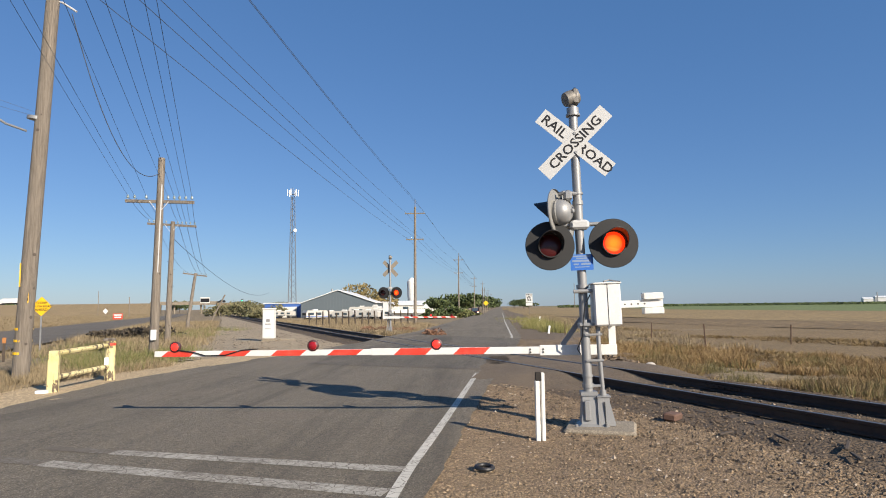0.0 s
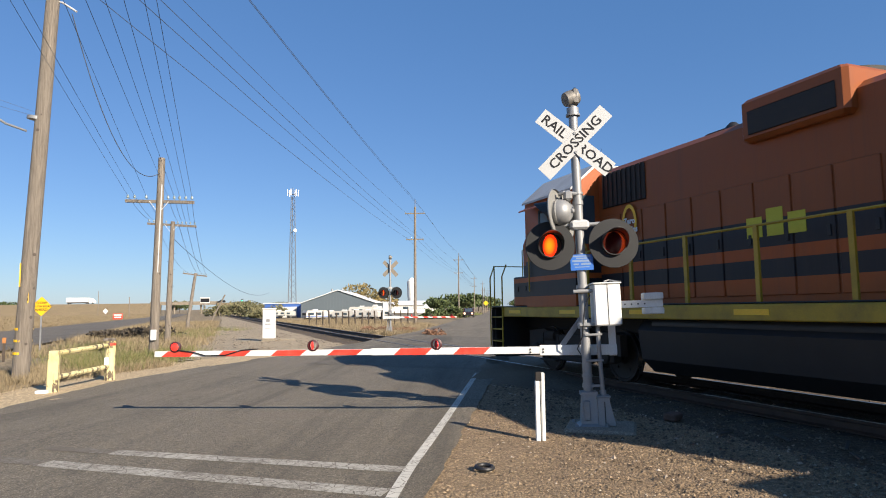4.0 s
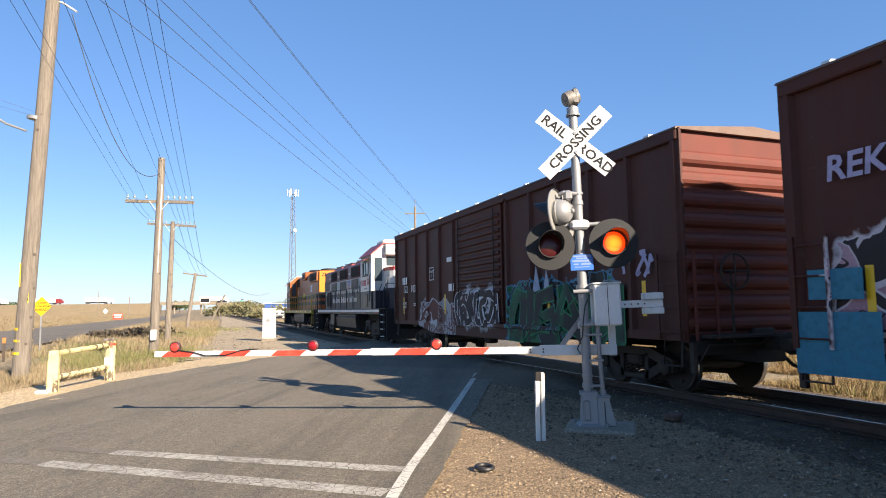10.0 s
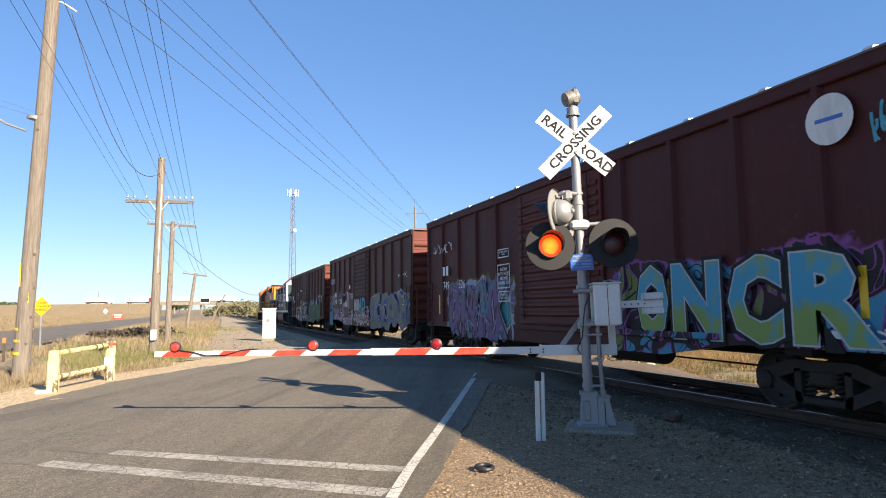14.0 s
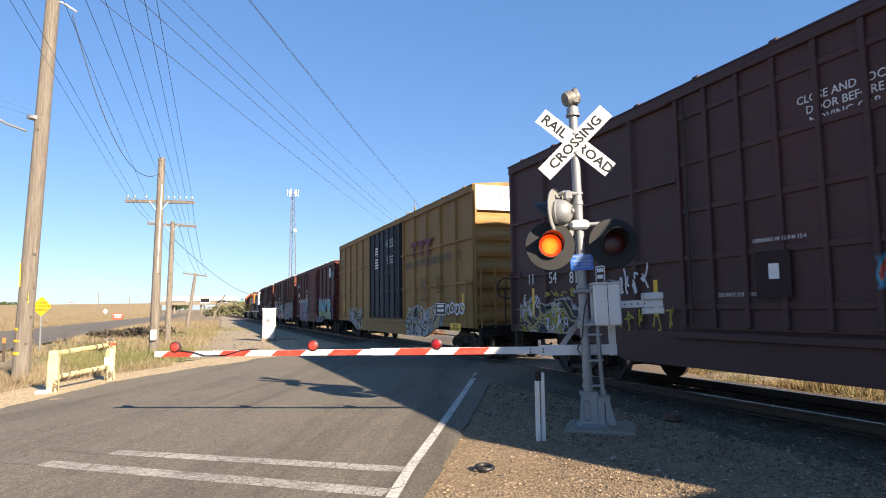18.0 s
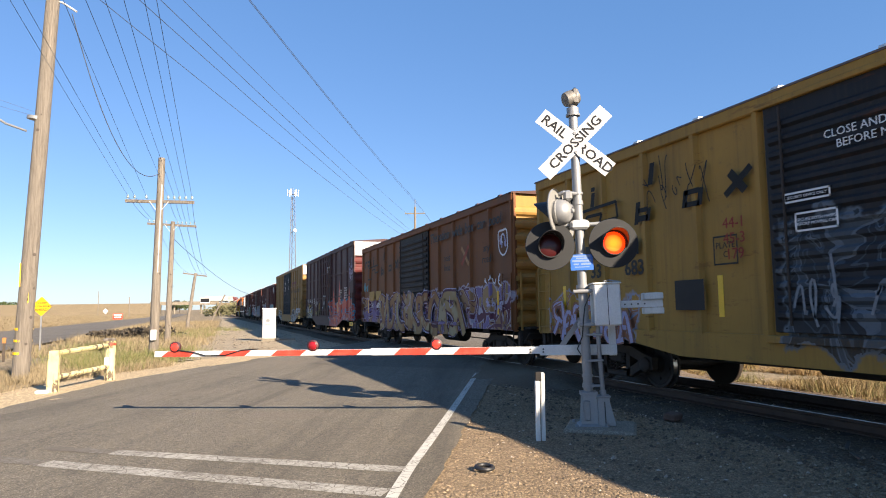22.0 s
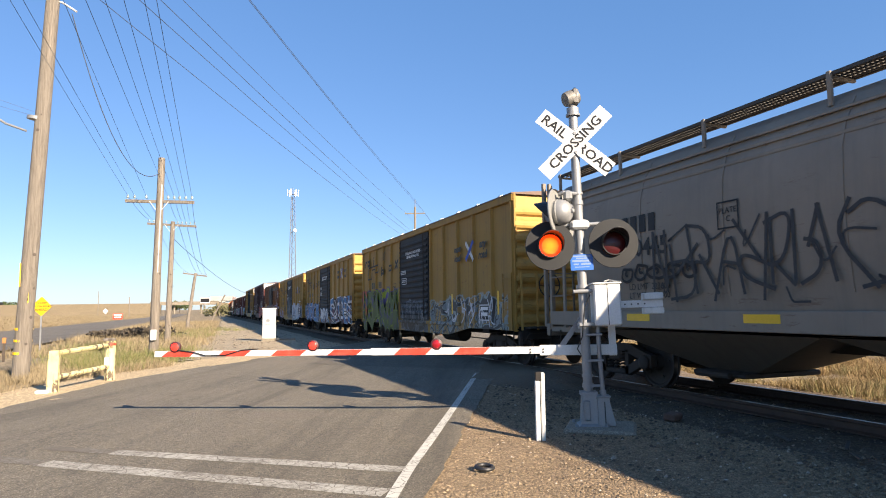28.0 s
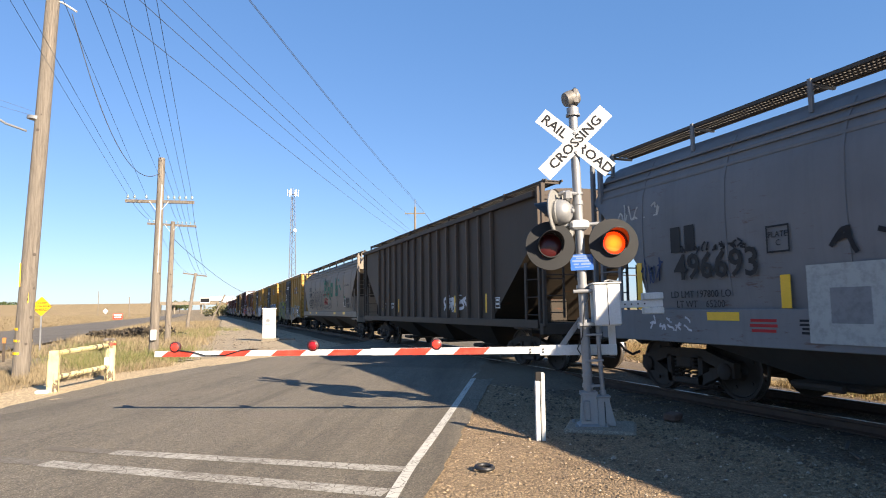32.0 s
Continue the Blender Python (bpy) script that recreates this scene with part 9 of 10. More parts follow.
for (x, y, h, lab) in ((-45.1, 325.0, 11.6, "thin distant wooden pole"), (-24.9, 249.8, 7.5, "thin distant wooden pole"), (387.0, 612.0, 28.0, "thin distant wooden pole"), (80.0, 178.0, 8.5, "thin wooden pole beside the road"), (92.0, 203.0, 9.5, "thin wooden pole beside the road"), (118.0, 258.0, 9.5, "thin wooden pole beside the road")):
    o = thing("wooden_pole", lab, "wooden pole", at=pose(x, y, base_z(x, y) - 0.3), group="thin wooden poles")
    part("pole_shaft", Shape().tube([(0, 0, 0), (0, 0, h)], 0.16 if h < 20 else 0.35, 8, 0, 0.11 if h < 20 else 0.25), M["pole"], o)
dl = thing("delineator", "brown road edge delineator with orange top", "delineator", at=pose(-6.5, 26.2, -0.1))
part("stake", Shape().box(-0.04, 0.04, -0.015, 0.015, 0, 0.68), M["tie"], dl)
part("reflector", Shape().box(-0.06, 0.06, -0.02, 0.02, 0.66, 0.86, 0, 0.01), worn("faded_orange", (0.4, 0.16, 0.04), 0.6), dl)

# relay cabinet by the line
rb = thing("relay_cabinet", "white steel relay cabinet on a concrete foot", "cabinet", at=pose(3.32, 35.7, -0.1, 0, 0, -20))
part("cabinet_foot", Shape().box(-0.34, 0.34, -0.3, 0.3, -0.1, 0.16, 0, 0.02), M["concrete"], rb)
part("cabinet_body", Shape().box(-0.3, 0.3, -0.26, 0.26, 0.16, 1.72, 0, 0.015), M["white"], rb)
part("cabinet_door", Shape().box(-0.26, 0.26, -0.275, -0.262, 0.24, 1.62, 0, 0.006), M["white"], rb)
part("cabinet_top", Shape().box(-0.33, 0.33, -0.3, 0.3, 1.72, 1.79, 0, 0.02), M["white"], rb)
part("door_print", Shape().box(-0.1, 0.1, -0.278, -0.275, 1.05, 1.2).box(-0.15, 0.15, -0.278, -0.275, 0.9, 0.96).box(-0.16, 0.16, -0.278, -0.275, 0.66, 0.7), M["galv"], rb)
solid("concrete_pad", Shape().box(-0.4, 0.4, -0.25, 0.25, 0, 0.1, 0, 0.02), M["concrete"], "low concrete pad beside the cabinet", "pad", at=pose(4.4, 36.6, -0.1, 0, 0, -15))
# wire fence beyond the line, with rusty stakes
for k, (x, y, h, lean) in enumerate(((24.8, 31.0, 1.0, 2), (21.2, 22.8, 1.15, -3), (26.6, 23.0, 1.0, 4), (21.5, 35.2, 1.1, 0), (19.5, 13.0, 1.1, 3))):
    o = thing("fence_stake", "rusty steel fence stake in dry grass", "fence post", at=pose(x, y, base_z(x, y) - 0.05, 0, lean, 0), group="fence stakes beyond the railway")
    part("stake", Shape().box(-0.03, 0.03, -0.006, 0.006, -0.2, h).box(-0.006, 0.006, -0.006, 0.04, -0.2, h), M["rust"], o)
for (x, y, h, lean) in ((21.0, 36.5, 0.75, 10), (35.4, 63.6, 0.95, 14)):
    o = thing("white_stake", "leaning white wooden stake in the grass", "stake", at=pose(x, y, base_z(x, y), 0, lean, 0), group="white stakes")
    part("stake", Shape().box(-0.07, 0.07, -0.03, 0.03, -0.1, h, 0, 0.01), M["white_dirty"], o)
# small things on the gravel
solid("rubber_ring", Shape().tube([(0.085 * math.cos(a), 0.085 * math.sin(a), 0.02) for a in np.linspace(0, 2 * math.pi, 25)], 0.022, 8), M["black"], "small black rubber ring lying on the gravel", "ring", at=pose(2.7, 6.04, 0.012, 4, 0, 30))
rp = Shape().box(-0.2, 0.2, -0.09, 0.09, 0, 0.10, 0, 0.02)
solid("timber_block", rp, worn("red_brown_rotten_wood", (0.13, 0.072, 0.05), 0.9, 0, (0.07, 0.042, 0.032), 0.6, 14), "rotten red-brown wooden block on the ballast", "wood block", at=pose(6.35, 7.55, 0.0, 6, 3, 35))
for (x, y, a, l) in ((6.6, 5.9, 60, 0.5), (6.9, 5.3, 35, 0.6), (6.5, 4.9, 50, 0.4), (6.2, 6.4, 20, 0.35)):
    solid("wood_splinter", Shape().box(-l / 2, l / 2, -0.02, 0.02, 0, 0.025, 0, 0.006), M["tie"], "split piece of old tie on the ballast", "wood splinter", at=pose(x, y, 0.02, 3, 2, a), group="wood splinters on the ballast")

# ---- distance ----
FWD, RGT = Vector((math.sin(radians(20.65)), math.cos(radians(20.65)), 0)), Vector((math.cos(radians(20.65)), -math.sin(radians(20.65)), 0))


def leaf_mat(name, a, b):
    n = Nodes(name)
    return n.done(n.mix(n.island(), a, b), 0.8, 0, n.noise(3), 0.1, 0.02)


M["leaf"] = leaf_mat("tree_leaves", (0.035, 0.055, 0.016), (0.09, 0.115, 0.035))
M["leaf_autumn"] = leaf_mat("turning_leaves", (0.10, 0.085, 0.03), (0.24, 0.17, 0.06))
M["leaf_grey"] = leaf_mat("dusty_scrub", (0.1, 0.1, 0.045), (0.22, 0.195, 0.1))
M["leaf_bright"] = leaf_mat("green_weeds", (0.095, 0.105, 0.03), (0.2, 0.2, 0.075))
M["bark"] = worn("tree_bark", (0.1, 0.075, 0.055), 0.9, 0, (0.2, 0.16, 0.12), 0.5, 4)


def crown_mesh(w, d, h, z0, mat, seed, leaves=900, leaf=0.28, lumps=9):
    rnd = np.random.RandomState(seed)
    c = np.stack([rnd.uniform(-0.42, 0.42, lumps) * w, rnd.uniform(-0.42, 0.42, lumps) * d, z0 + rnd.uniform(0.22, 0.78, lumps) * h], 1)
    r = rnd.uniform(0.22, 0.40, lumps)[:, None] * np.array([w, d, h * 0.8])
    k = rnd.randint(0, lumps, leaves)
    v = rnd.normal(size=(leaves, 3))
    v /= np.linalg.norm(v, axis=1)[:, None]
    p = c[k] + v * r[k] * rnd.uniform(0.45, 1.05, leaves)[:, None] ** 0.6
    p[:, 2] = np.maximum(p[:, 2], z0 * 0.8 + 0.02)
    a, b = rnd.normal(size=(leaves, 3)), rnd.normal(size=(leaves, 3))
    a *= leaf / np.linalg.norm(a, axis=1)[:, None]
    b *= leaf / np.linalg.norm(b, axis=1)[:, None]
    verts = np.concatenate([p - a, p + b, p + a, p - b * 0.9], 1).reshape(-1, 3)
    me = bpy.data.meshes.new("crown")
    me.from_pydata(verts.tolist(), [], np.arange(leaves * 4).reshape(-1, 4).tolist())
    me.materials.append(mat)
    return me


def tree(x, y, h, w, mat, label, seed, leaves=900, leaf=0.3, z=None):
    ob = thing("tree", label, "tree", at=pose(x, y, base_z(x, y) if z is None else z), group="trees in the distance")
    t = Shape().tube([(0, 0, -0.2), (0.05 * h * 0.3, 0, h * 0.25), (0.02, 0.1, h * 0.6)], h * 0.035, 8, 0, h * 0.012)
    trunk = part("trunk", t, M["bark"], ob)
    for k in range(4):
        a = k * 1.7 + seed
        part("limb", Shape().tube([(0, 0, h * (0.25 + 0.06 * k)), (0.3 * w * math.cos(a), 0.3 * w * math.sin(a), h * (0.5 + 0.08 * k))], h * 0.014, 6, 0, h * 0.005), M["bark"], trunk)
    part("crown", crown_mesh(w, w, h * 0.78, h * 0.22, mat, seed, leaves, leaf), None, ob)
    return ob


def bush(x, y, h, w, mat, label, seed, leaves=700, leaf=0.16, d=None):
    ob = thing("bush", label, "bush", at=pose(x, y, base_z(x, y) - 0.03), group="bushes")
    st = Shape()
    for k in range(5):
        a = k * 1.3 + seed
        st.tube([(0, 0, -0.05), (0.2 * w * math.cos(a), 0.2 * w * math.sin(a), h * 0.6)], 0.02 * h, 5, 0, 0.006 * h)
    part("stems", st, M["bark"], ob)
    part("foliage", crown_mesh(w, d or w, h * 0.95, 0.03, mat, seed, leaves, leaf, 11), None, ob)
    return ob


def out(px, z_fwd):
    """A place z_fwd metres ahead, at a side angle given as the picture's x."""
    return FWD * z_fwd + RGT * ((px - 784) / 1120.0 * z_fwd)


# scrub along the line, far left of the crossing
k = 0
for px, z, h, w in ((404, 215, 4.6, 8), (418, 200, 5.4, 8), (433, 205, 5.8, 9), (446, 190, 5.4, 8), (459, 185, 4.8, 7), (470, 190, 4.0, 7), (480, 175, 3.6, 6), (456, 160, 2.4, 5)):
    p = out(px, z)
    p = Vector((max(p.x, 11.5), p.y, 0)) if p.x > 8 else Vector((min(p.x, 4.5), p.y, 0))
    bush(p.x, p.y, h, w, M["leaf_grey"], "dusty olive roadside scrub bush", 100 + k, 900, 0.35)
    k += 1
for px, z, h, w, m, lab in ((318, 480, 9, 12, "leaf", "round green tree behind the overpass"), (12, 420, 9.5, 16, "leaf", "green tree beyond the highway"), (28, 430, 8, 11, "leaf", "green tree beyond the highway"), (108, 600, 6, 14, "leaf", "small distant green tree"), (650, 205, 11, 13, "leaf_autumn", "yellowing tree behind the shed"), (668, 200, 9.5, 9, "leaf_autumn", "yellowing tree behind the shed"), (640, 210, 9, 8, "leaf_autumn", "yellowing tree behind the shed"), (785, 200, 6.5, 8, "leaf", "dark green tree beside the road"), (775, 210, 5.5, 8, "leaf", "dark green tree beside the road"), (820, 300, 9, 14, "leaf", "dark green tree beside the road"), (836, 330, 10, 12, "leaf", "dark green tree beside the road"), (845, 380, 9, 14, "leaf", "dark green tree beside the road"), (852, 430, 10, 14, "leaf", "dark green tree beside the road"), (860, 520, 9, 16, "leaf", "dark green tree beside the road"), (868, 600, 10, 14, "leaf", "dark green tree beside the road"), (802, 320, 7, 14, "leaf", "dark green tree beside the road"), (925, 600, 10, 12, "leaf", "small far green tree"), (934, 560, 6, 12, "leaf", "small far green tree"), (908, 700, 10, 16, "leaf", "small far green tree"), (498, 320, 6, 9, "leaf", "green tree beyond the shed"), (508, 300, 5, 8, "leaf", "green tree beyond the shed")):
    p = out(px, z)
    tree(p.x, p.y, h, w, M[m], lab, 200 + k, 800, 0.4 if z < 250 else 0.7)
    k += 1
for px, z, h, w, m, lab in ((752, 125, 2.2, 4, "leaf", "green shrub beside the far signal"), (772, 128, 2.3, 4, "leaf", "green shrub beside the far signal"), (790, 132, 2.6, 5, "leaf", "green shrub beside the road"), (812, 135, 2.0, 5, "leaf_bright", "green shrub beside the road"), (826, 150, 1.8, 6, "leaf_bright", "green shrub beside the road")):
    p = out(px, z)
    bush(p.x, p.y, h, w, M[m], lab, 300 + k, 900, 0.22)
    k += 1
for x, y, h, w in ((13.3, 37.0, 0.8, 1.3), (12.0, 46.0, 0.7, 1.8), (15.5, 52.0, 0.6, 2.0)):
    bush(x, y, h, w, leaf_mat("russet_weeds", (0.16, 0.07, 0.045), (0.3, 0.17, 0.1)), "low russet tumbleweed in dry grass", 430 + k, 900, 0.06)
    k += 1

bush(-4.4, 45.0, 0.85, 4.2, leaf_mat("dead_brush", (0.035, 0.028, 0.02), (0.085, 0.066, 0.045)), "low heap of dark dead brush in dry grass", 440, 2600, 0.09, 2.4)
# metal shed with a blue annex
M["shed_wall"] = worn("pale_green_grey_sheet", (0.115, 0.14, 0.155), 0.55, 0.1, (0.09, 0.11, 0.12), 0.3, 1)
M["shed_roof"] = worn("white_sheet_roof", (0.8, 0.8, 0.78), 0.4, 0.1, (0.55, 0.53, 0.5), 0.3, 0.6)
M["shed_blue"] = worn("blue_sheet", (0.06, 0.14, 0.42), 0.5, 0, (0.05, 0.08, 0.2), 0.3, 1)
sh = thing("metal_shed", "large pale metal shed with white roof and blue annex", "shed", at=pose(34.0, 172.0, -0.9, 0, 0, -20.6))
W, D = 10.0, 30.0
s = Shape().add([(-W, 0, 0), (W, 0, 0), (W, 0, 3.9), (0, 0, 7.3), (-W, 0, 3.9)], [(0, 1, 2, 3, 4)])
s.add([(-W, 0, 0), (-W, D, 0), (-W, D, 3.9), (-W, 0, 3.9), (W, 0, 0), (W, D, 0), (W, D, 3.9), (W, 0, 3.9), (-W, D, 0), (W, D, 0), (W, D, 3.9), (0, D, 7.3), (-W, D, 3.9)], [(0, 1, 2, 3), (4, 5, 6, 7), (8, 9, 10, 11, 12)])
shw = part("wall", s, M["shed_wall"], sh)
for i in range(24):
    x = -W + 0.4 + i * 0.835
    top = 3.9 + 3.4 * (1 - abs(x) / W) - 0.15
    part("wall_rib", Shape().box(x - 0.05, x + 0.05, -0.05, -0.002, 0.0, top), M["shed_wall"], shw)
for sx in (-1, 1):
    part("roof", Shape().add([(sx * (W + 0.4), -0.4, 3.8), (0, -0.4, 7.34), (0, D + 0.4, 7.34), (sx * (W + 0.4), D + 0.4, 3.8), (sx * (W + 0.4), -0.4, 3.98), (0, -0.4, 7.52), (0, D + 0.4, 7.52), (sx * (W + 0.4), D + 0.4, 3.98)], [(0, 1, 2, 3), (4, 5, 6, 7), (0, 1, 5, 4), (2, 3, 7, 6), (3, 0, 4, 7)]), M["shed_roof"], sh, "white sheet roof")
part("annex", Shape().box(-W - 11, -W - 0.02, 4, D - 4, 0, 3.9), M["shed_blue"], sh, "blue sheet annex")
part("annex_roof", Shape().box(-W - 11.3, -W - 0.02, 3.7, D - 4, 3.92, 4.15), M["shed_roof"], sh)
part("annex_door", Shape().box(-W - 6.5, -W - 2, 3.9, 3.98, 0.05, 3.0), M["white_dirty"], sh, "white roller door")
for x in (-2.2, 0.6):
    part("roof_vent", Shape().tube([(x, 4, 6.2), (x, 4, 7.9)], 0.25, 8), M["galv"], sh)

M["camper_white"] = worn("chalky_camper_white", (0.5, 0.48, 0.44), 0.6, 0, (0.3, 0.26, 0.2), 0.5, 1.2)
# parked campers, trailers and a bus
def camper(px, z, l, h, label, turn=0.0, bus=False):
    p = out(px, z)
    h *= 0.8
    ob = thing("camper", label, "camper", at=pose(p.x, p.y, base_z(p.x, p.y), 0, 0, -20.6 + turn), group="parked campers by the shed")
    b = Shape()
    b.loft([[(-l / 2, y, 0.5), (l / 2, y, 0.5), (l / 2, y, h - 0.3), (l / 2 - 0.25, y, h), (-l / 2 + 0.35, y, h), (-l / 2, y, h - 0.5)] for y in (-1.15, 1.15)], 0)
    part("body", b, M["camper_white"], ob, "white camper body")
    for k in range(int(l / 1.6)):
        x = -l / 2 + 0.7 + 1.6 * k
        part("window", Shape().box(x, x + 0.9, -1.17, -1.152, h * 0.52, h * 0.78), M["cab_glass"], ob)
    part("window", Shape().box(-l / 2 - 0.015, -l / 2 - 0.001, -0.9, 0.9, h * 0.5, h * 0.76), M["cab_glass"], ob)
    for x in ((-l * 0.3, l * 0.3) if bus else (l * 0.1,)):
        for y in (-1.05, 1.05):
            part("wheel", Shape().tube([(x, y - 0.1, 0.42), (x, y + 0.1, 0.42)], 0.42, 14), M["black"], ob)
    part("stripe", Shape().box(-l / 2, l / 2, -1.158, -1.151, h * 0.34, h * 0.42), M["shed_wall"] if not bus else M["shed_blue"], ob)
    part("roof_unit", Shape().box(-0.5, 0.5, -0.4, 0.4, h, h + 0.25, 0, 0.05), M["white_dirty"], ob)
    return ob


camper(557, 128, 4.6, 2.4, "old white bus parked by the shed", 35, True)
for px, z, l, h in ((586, 132, 4.5, 2.1), (609, 130, 4.6, 2.2), (630, 134, 4.8, 2.3), (651, 128, 4.6, 2.2), (672, 132, 4.6, 2.3), (700, 130, 5.5, 2.5), (724, 132, 5.0, 2.6), (640, 150, 6.0, 3.3), (662, 152, 6.5, 3.3), (494, 170, 3.5, 2.4), (508, 172, 4.5, 2.3)):
    camper(px, z, l, h, "white camper trailer parked in dry grass", (px % 7) * 4 - 10)
bt = out(716, 115)
boat = thing("boat", "white motor boat on a trailer", "boat", at=pose(bt.x, bt.y, base_z(bt.x, bt.y), 0, 0, -15))
part("hull", Shape().loft([[(x, -w, 1.3), (x, 0, 0.6 + k), (x, w, 1.3), (x, w * 0.9, 1.9), (x, -w * 0.9, 1.9)] for x, w, k in ((-3, 1.1, 0), (0, 1.2, 0), (2.4, 0.8, 0.2), (3.6, 0.1, 0.7))], 0), M["white"], boat)
part("windscreen", Shape().box(-0.4, 0.6, -0.8, 0.8, 1.9, 2.4, 0, 0.1), M["cab_glass"], boat)
part("trailer", Shape().box(-2.5, 3, -0.6, 0.6, 0.45, 0.6), M["galv"], boat)
# rusty fence posts in front of the campers
for k in range(17):
    p = out(548 + 11.5 * k, 78 + (k % 3))
    o = thing("fence_post", "dark rough wooden fence post in dry grass", "fence post", at=pose(p.x, p.y, base_z(p.x, p.y) - 0.1, (k * 7) % 5 - 2, (k * 5) % 7 - 3, 0), group="fence posts by the camper yard")
    part("post", Shape().tube([(0, 0, -0.1), (0, 0, 1.7 + 0.1 * (k % 4))], 0.09, 7), M["tie"], o)
# silo and mast
p = out(728, 235)
si = thing("silo", "pale steel silo on a frame", "silo", at=pose(p.x, p.y, -0.9))
part("tank", Shape().lathe([(0.3, 4.2), (1.7, 6.2), (1.75, 12.0), (0.9, 13.0), (0.4, 13.4)], Matrix.Identity(4), 20), M["white_dirty"], si)
for a in range(4):
    x, y = 1.5 * math.cos(a * 1.571 + 0.78), 1.5 * math.sin(a * 1.571 + 0.78)
    part("leg", Shape().tube([(x, y, 0), (x, y, 7)], 0.12, 6), M["galv"], si)
p = out(712, 225)
sd = thing("long_shed", "long pale open-fronted shed", "shed", at=pose(p.x, p.y, -0.9, 0, 0, -20.6))
part("wall", Shape().box(-9, 12, 0, 10, 0, 3.2), M["white_dirty"], sd)
part("roof", Shape().prism([(-0.5, 3.2), (5, 4.6), (10.5, 3.2), (10.5, 3.4), (5, 4.85), (-0.5, 3.4)], -9.4, 12.4), M["shed_roof"], sd)
M["tower_steel"] = worn("grey_tower_steel", (0.13, 0.135, 0.14), 0.6, 0.3, (0.14, 0.14, 0.14), 0.3, 2)
tw = thing("radio_tower", "tall grey lattice radio tower with antennas", "radio tower", at=pose(24.5, 193.8, -0.9))
legs = [(-1.25, -0.75), (1.25, -0.75), (0, 1.45)]
H = 36.5
for x, y in legs:
    part("tower_leg", Shape().tube([(x, y, 0), (x * 0.42, y * 0.42, H)], 0.12, 6, 0, 0.09), M["tower_steel"], tw)
for k in range(22):
    z0, z1 = H * k / 22, H * (k + 1) / 22
    f0, f1 = 1 - 0.58 * z0 / H, 1 - 0.58 * z1 / H
    for i in range(3):
        a, b = legs[i], legs[(i + 1) % 3]
        part("tower_brace", Shape().tube([(a[0] * f0, a[1] * f0, z0), (b[0] * f1, b[1] * f1, z1)] if k % 2 else [(b[0] * f0, b[1] * f0, z0), (a[0] * f1, a[1] * f1, z1)], 0.055, 4), M["tower_steel"], tw)
for k in range(6):
    a = k * 1.05
    x, y = 1.6 * math.cos(a), 1.6 * math.sin(a)
    part("panel_antenna", Shape().box(x - 0.14, x + 0.14, y - 0.1, y + 0.1, H + 0.0, H + 2.0, 0, 0.03), M["white"], tw)
    part("antenna_arm", Shape().tube([(0, 0, H + 0.4), (x, y, H + 0.9)], 0.05, 5), M["tower_steel"], tw)
part("top_pole", Shape().tube([(0, 0, H - 1), (0, 0, H + 2.6)], 0.1, 6), M["tower_steel"], tw)
part("dish", Shape().lathe([(0.0, 0.0), (0.5, 0.12), (0.55, 0.2)], pose(0.6, -0.6, 26.0, 90, 0, 20), 16), M["white"], tw)

# highway on its bank, with the overpass over the line
HZ = 400.0
bank = Shape()
rows = []
for px in np.linspace(-1500, 285, 40):
    rows.append([out(px, HZ - 22) + Vector((0, 0, -1.2)), out(px, HZ - 2) + Vector((0, 0, 5.8)), out(px, HZ + 14) + Vector((0, 0, 5.9)), out(px, HZ + 34) + Vector((0, 0, -1.2))])
bank.add([p for r in rows for p in r], [(4 * i + j, 4 * i + j + 1, 4 * i + j + 5, 4 * i + j + 4) for i in range(39) for j in range(3)], 0, False)
setting("ground_bank", bank, M["dry_field"], "dry grass highway embankment", "embankment")
bank = Shape()
rows = []
for px in np.linspace(384, 520, 10):
    k = 1 - ease((px - 400) / 110)
    rows.append([out(px, HZ - 22) + Vector((0, 0, -1.2)), out(px, HZ - 2) + Vector((0, 0, -1.3 + 7.1 * k)), out(px, HZ + 16) + Vector((0, 0, -1.3 + 7.1 * k)), out(px, HZ + 36) + Vector((0, 0, -1.2))])
bank.add([p for r in rows for p in r], [(4 * i + j, 4 * i + j + 1, 4 * i + j + 5, 4 * i + j + 4) for i in range(9) for j in range(3)], 0, False)
setting("ground_bank_east", bank, M["dry_field"], "dry grass highway ramp beyond the overpass", "embankment")
op = thing("overpass", "pale concrete highway overpass on columns", "bridge", at=Matrix.Identity(4), kind="structure")
a, b = out(272, HZ + 2), out(392, HZ + 6)
d = (b - a).normalized()
n = Vector((-d.y, d.x, 0))
dk = Shape().loft([[p + Vector((0, 0, z)) + n * w for w, z in ((-6, 4.6), (-6, 5.9), (6, 5.9), (6, 4.6))] for p in (a, b)], 0)
part("deck", dk, M["concrete"], op)
part("parapet", Shape().loft([[p + Vector((0, 0, z)) + n * w for w, z in ((-6.1, 5.9), (-6.1, 6.7), (-5.8, 6.7), (-5.8, 5.9))] for p in (a, b)], 0), M["concrete"], op)
for f in (0.28, 0.33, 0.72, 0.77, 0.98):
    p = a.lerp(b, f)
    part("column", Shape().tube([p + Vector((0, 0, -1.5)) - n * 3, p + Vector((0, 0, 4.6)) - n * 3], 0.6, 10), M["concrete"], op)
part("abutment", Shape().loft([[a + Vector((0, 0, z)) + n * w + d * k for w, z in ((-6, -1.2), (-6, 4.6), (6, 4.6), (6, -1.2))] for k in (-2, 3)], 0), M["concrete"], op)
p = out(363, 300)
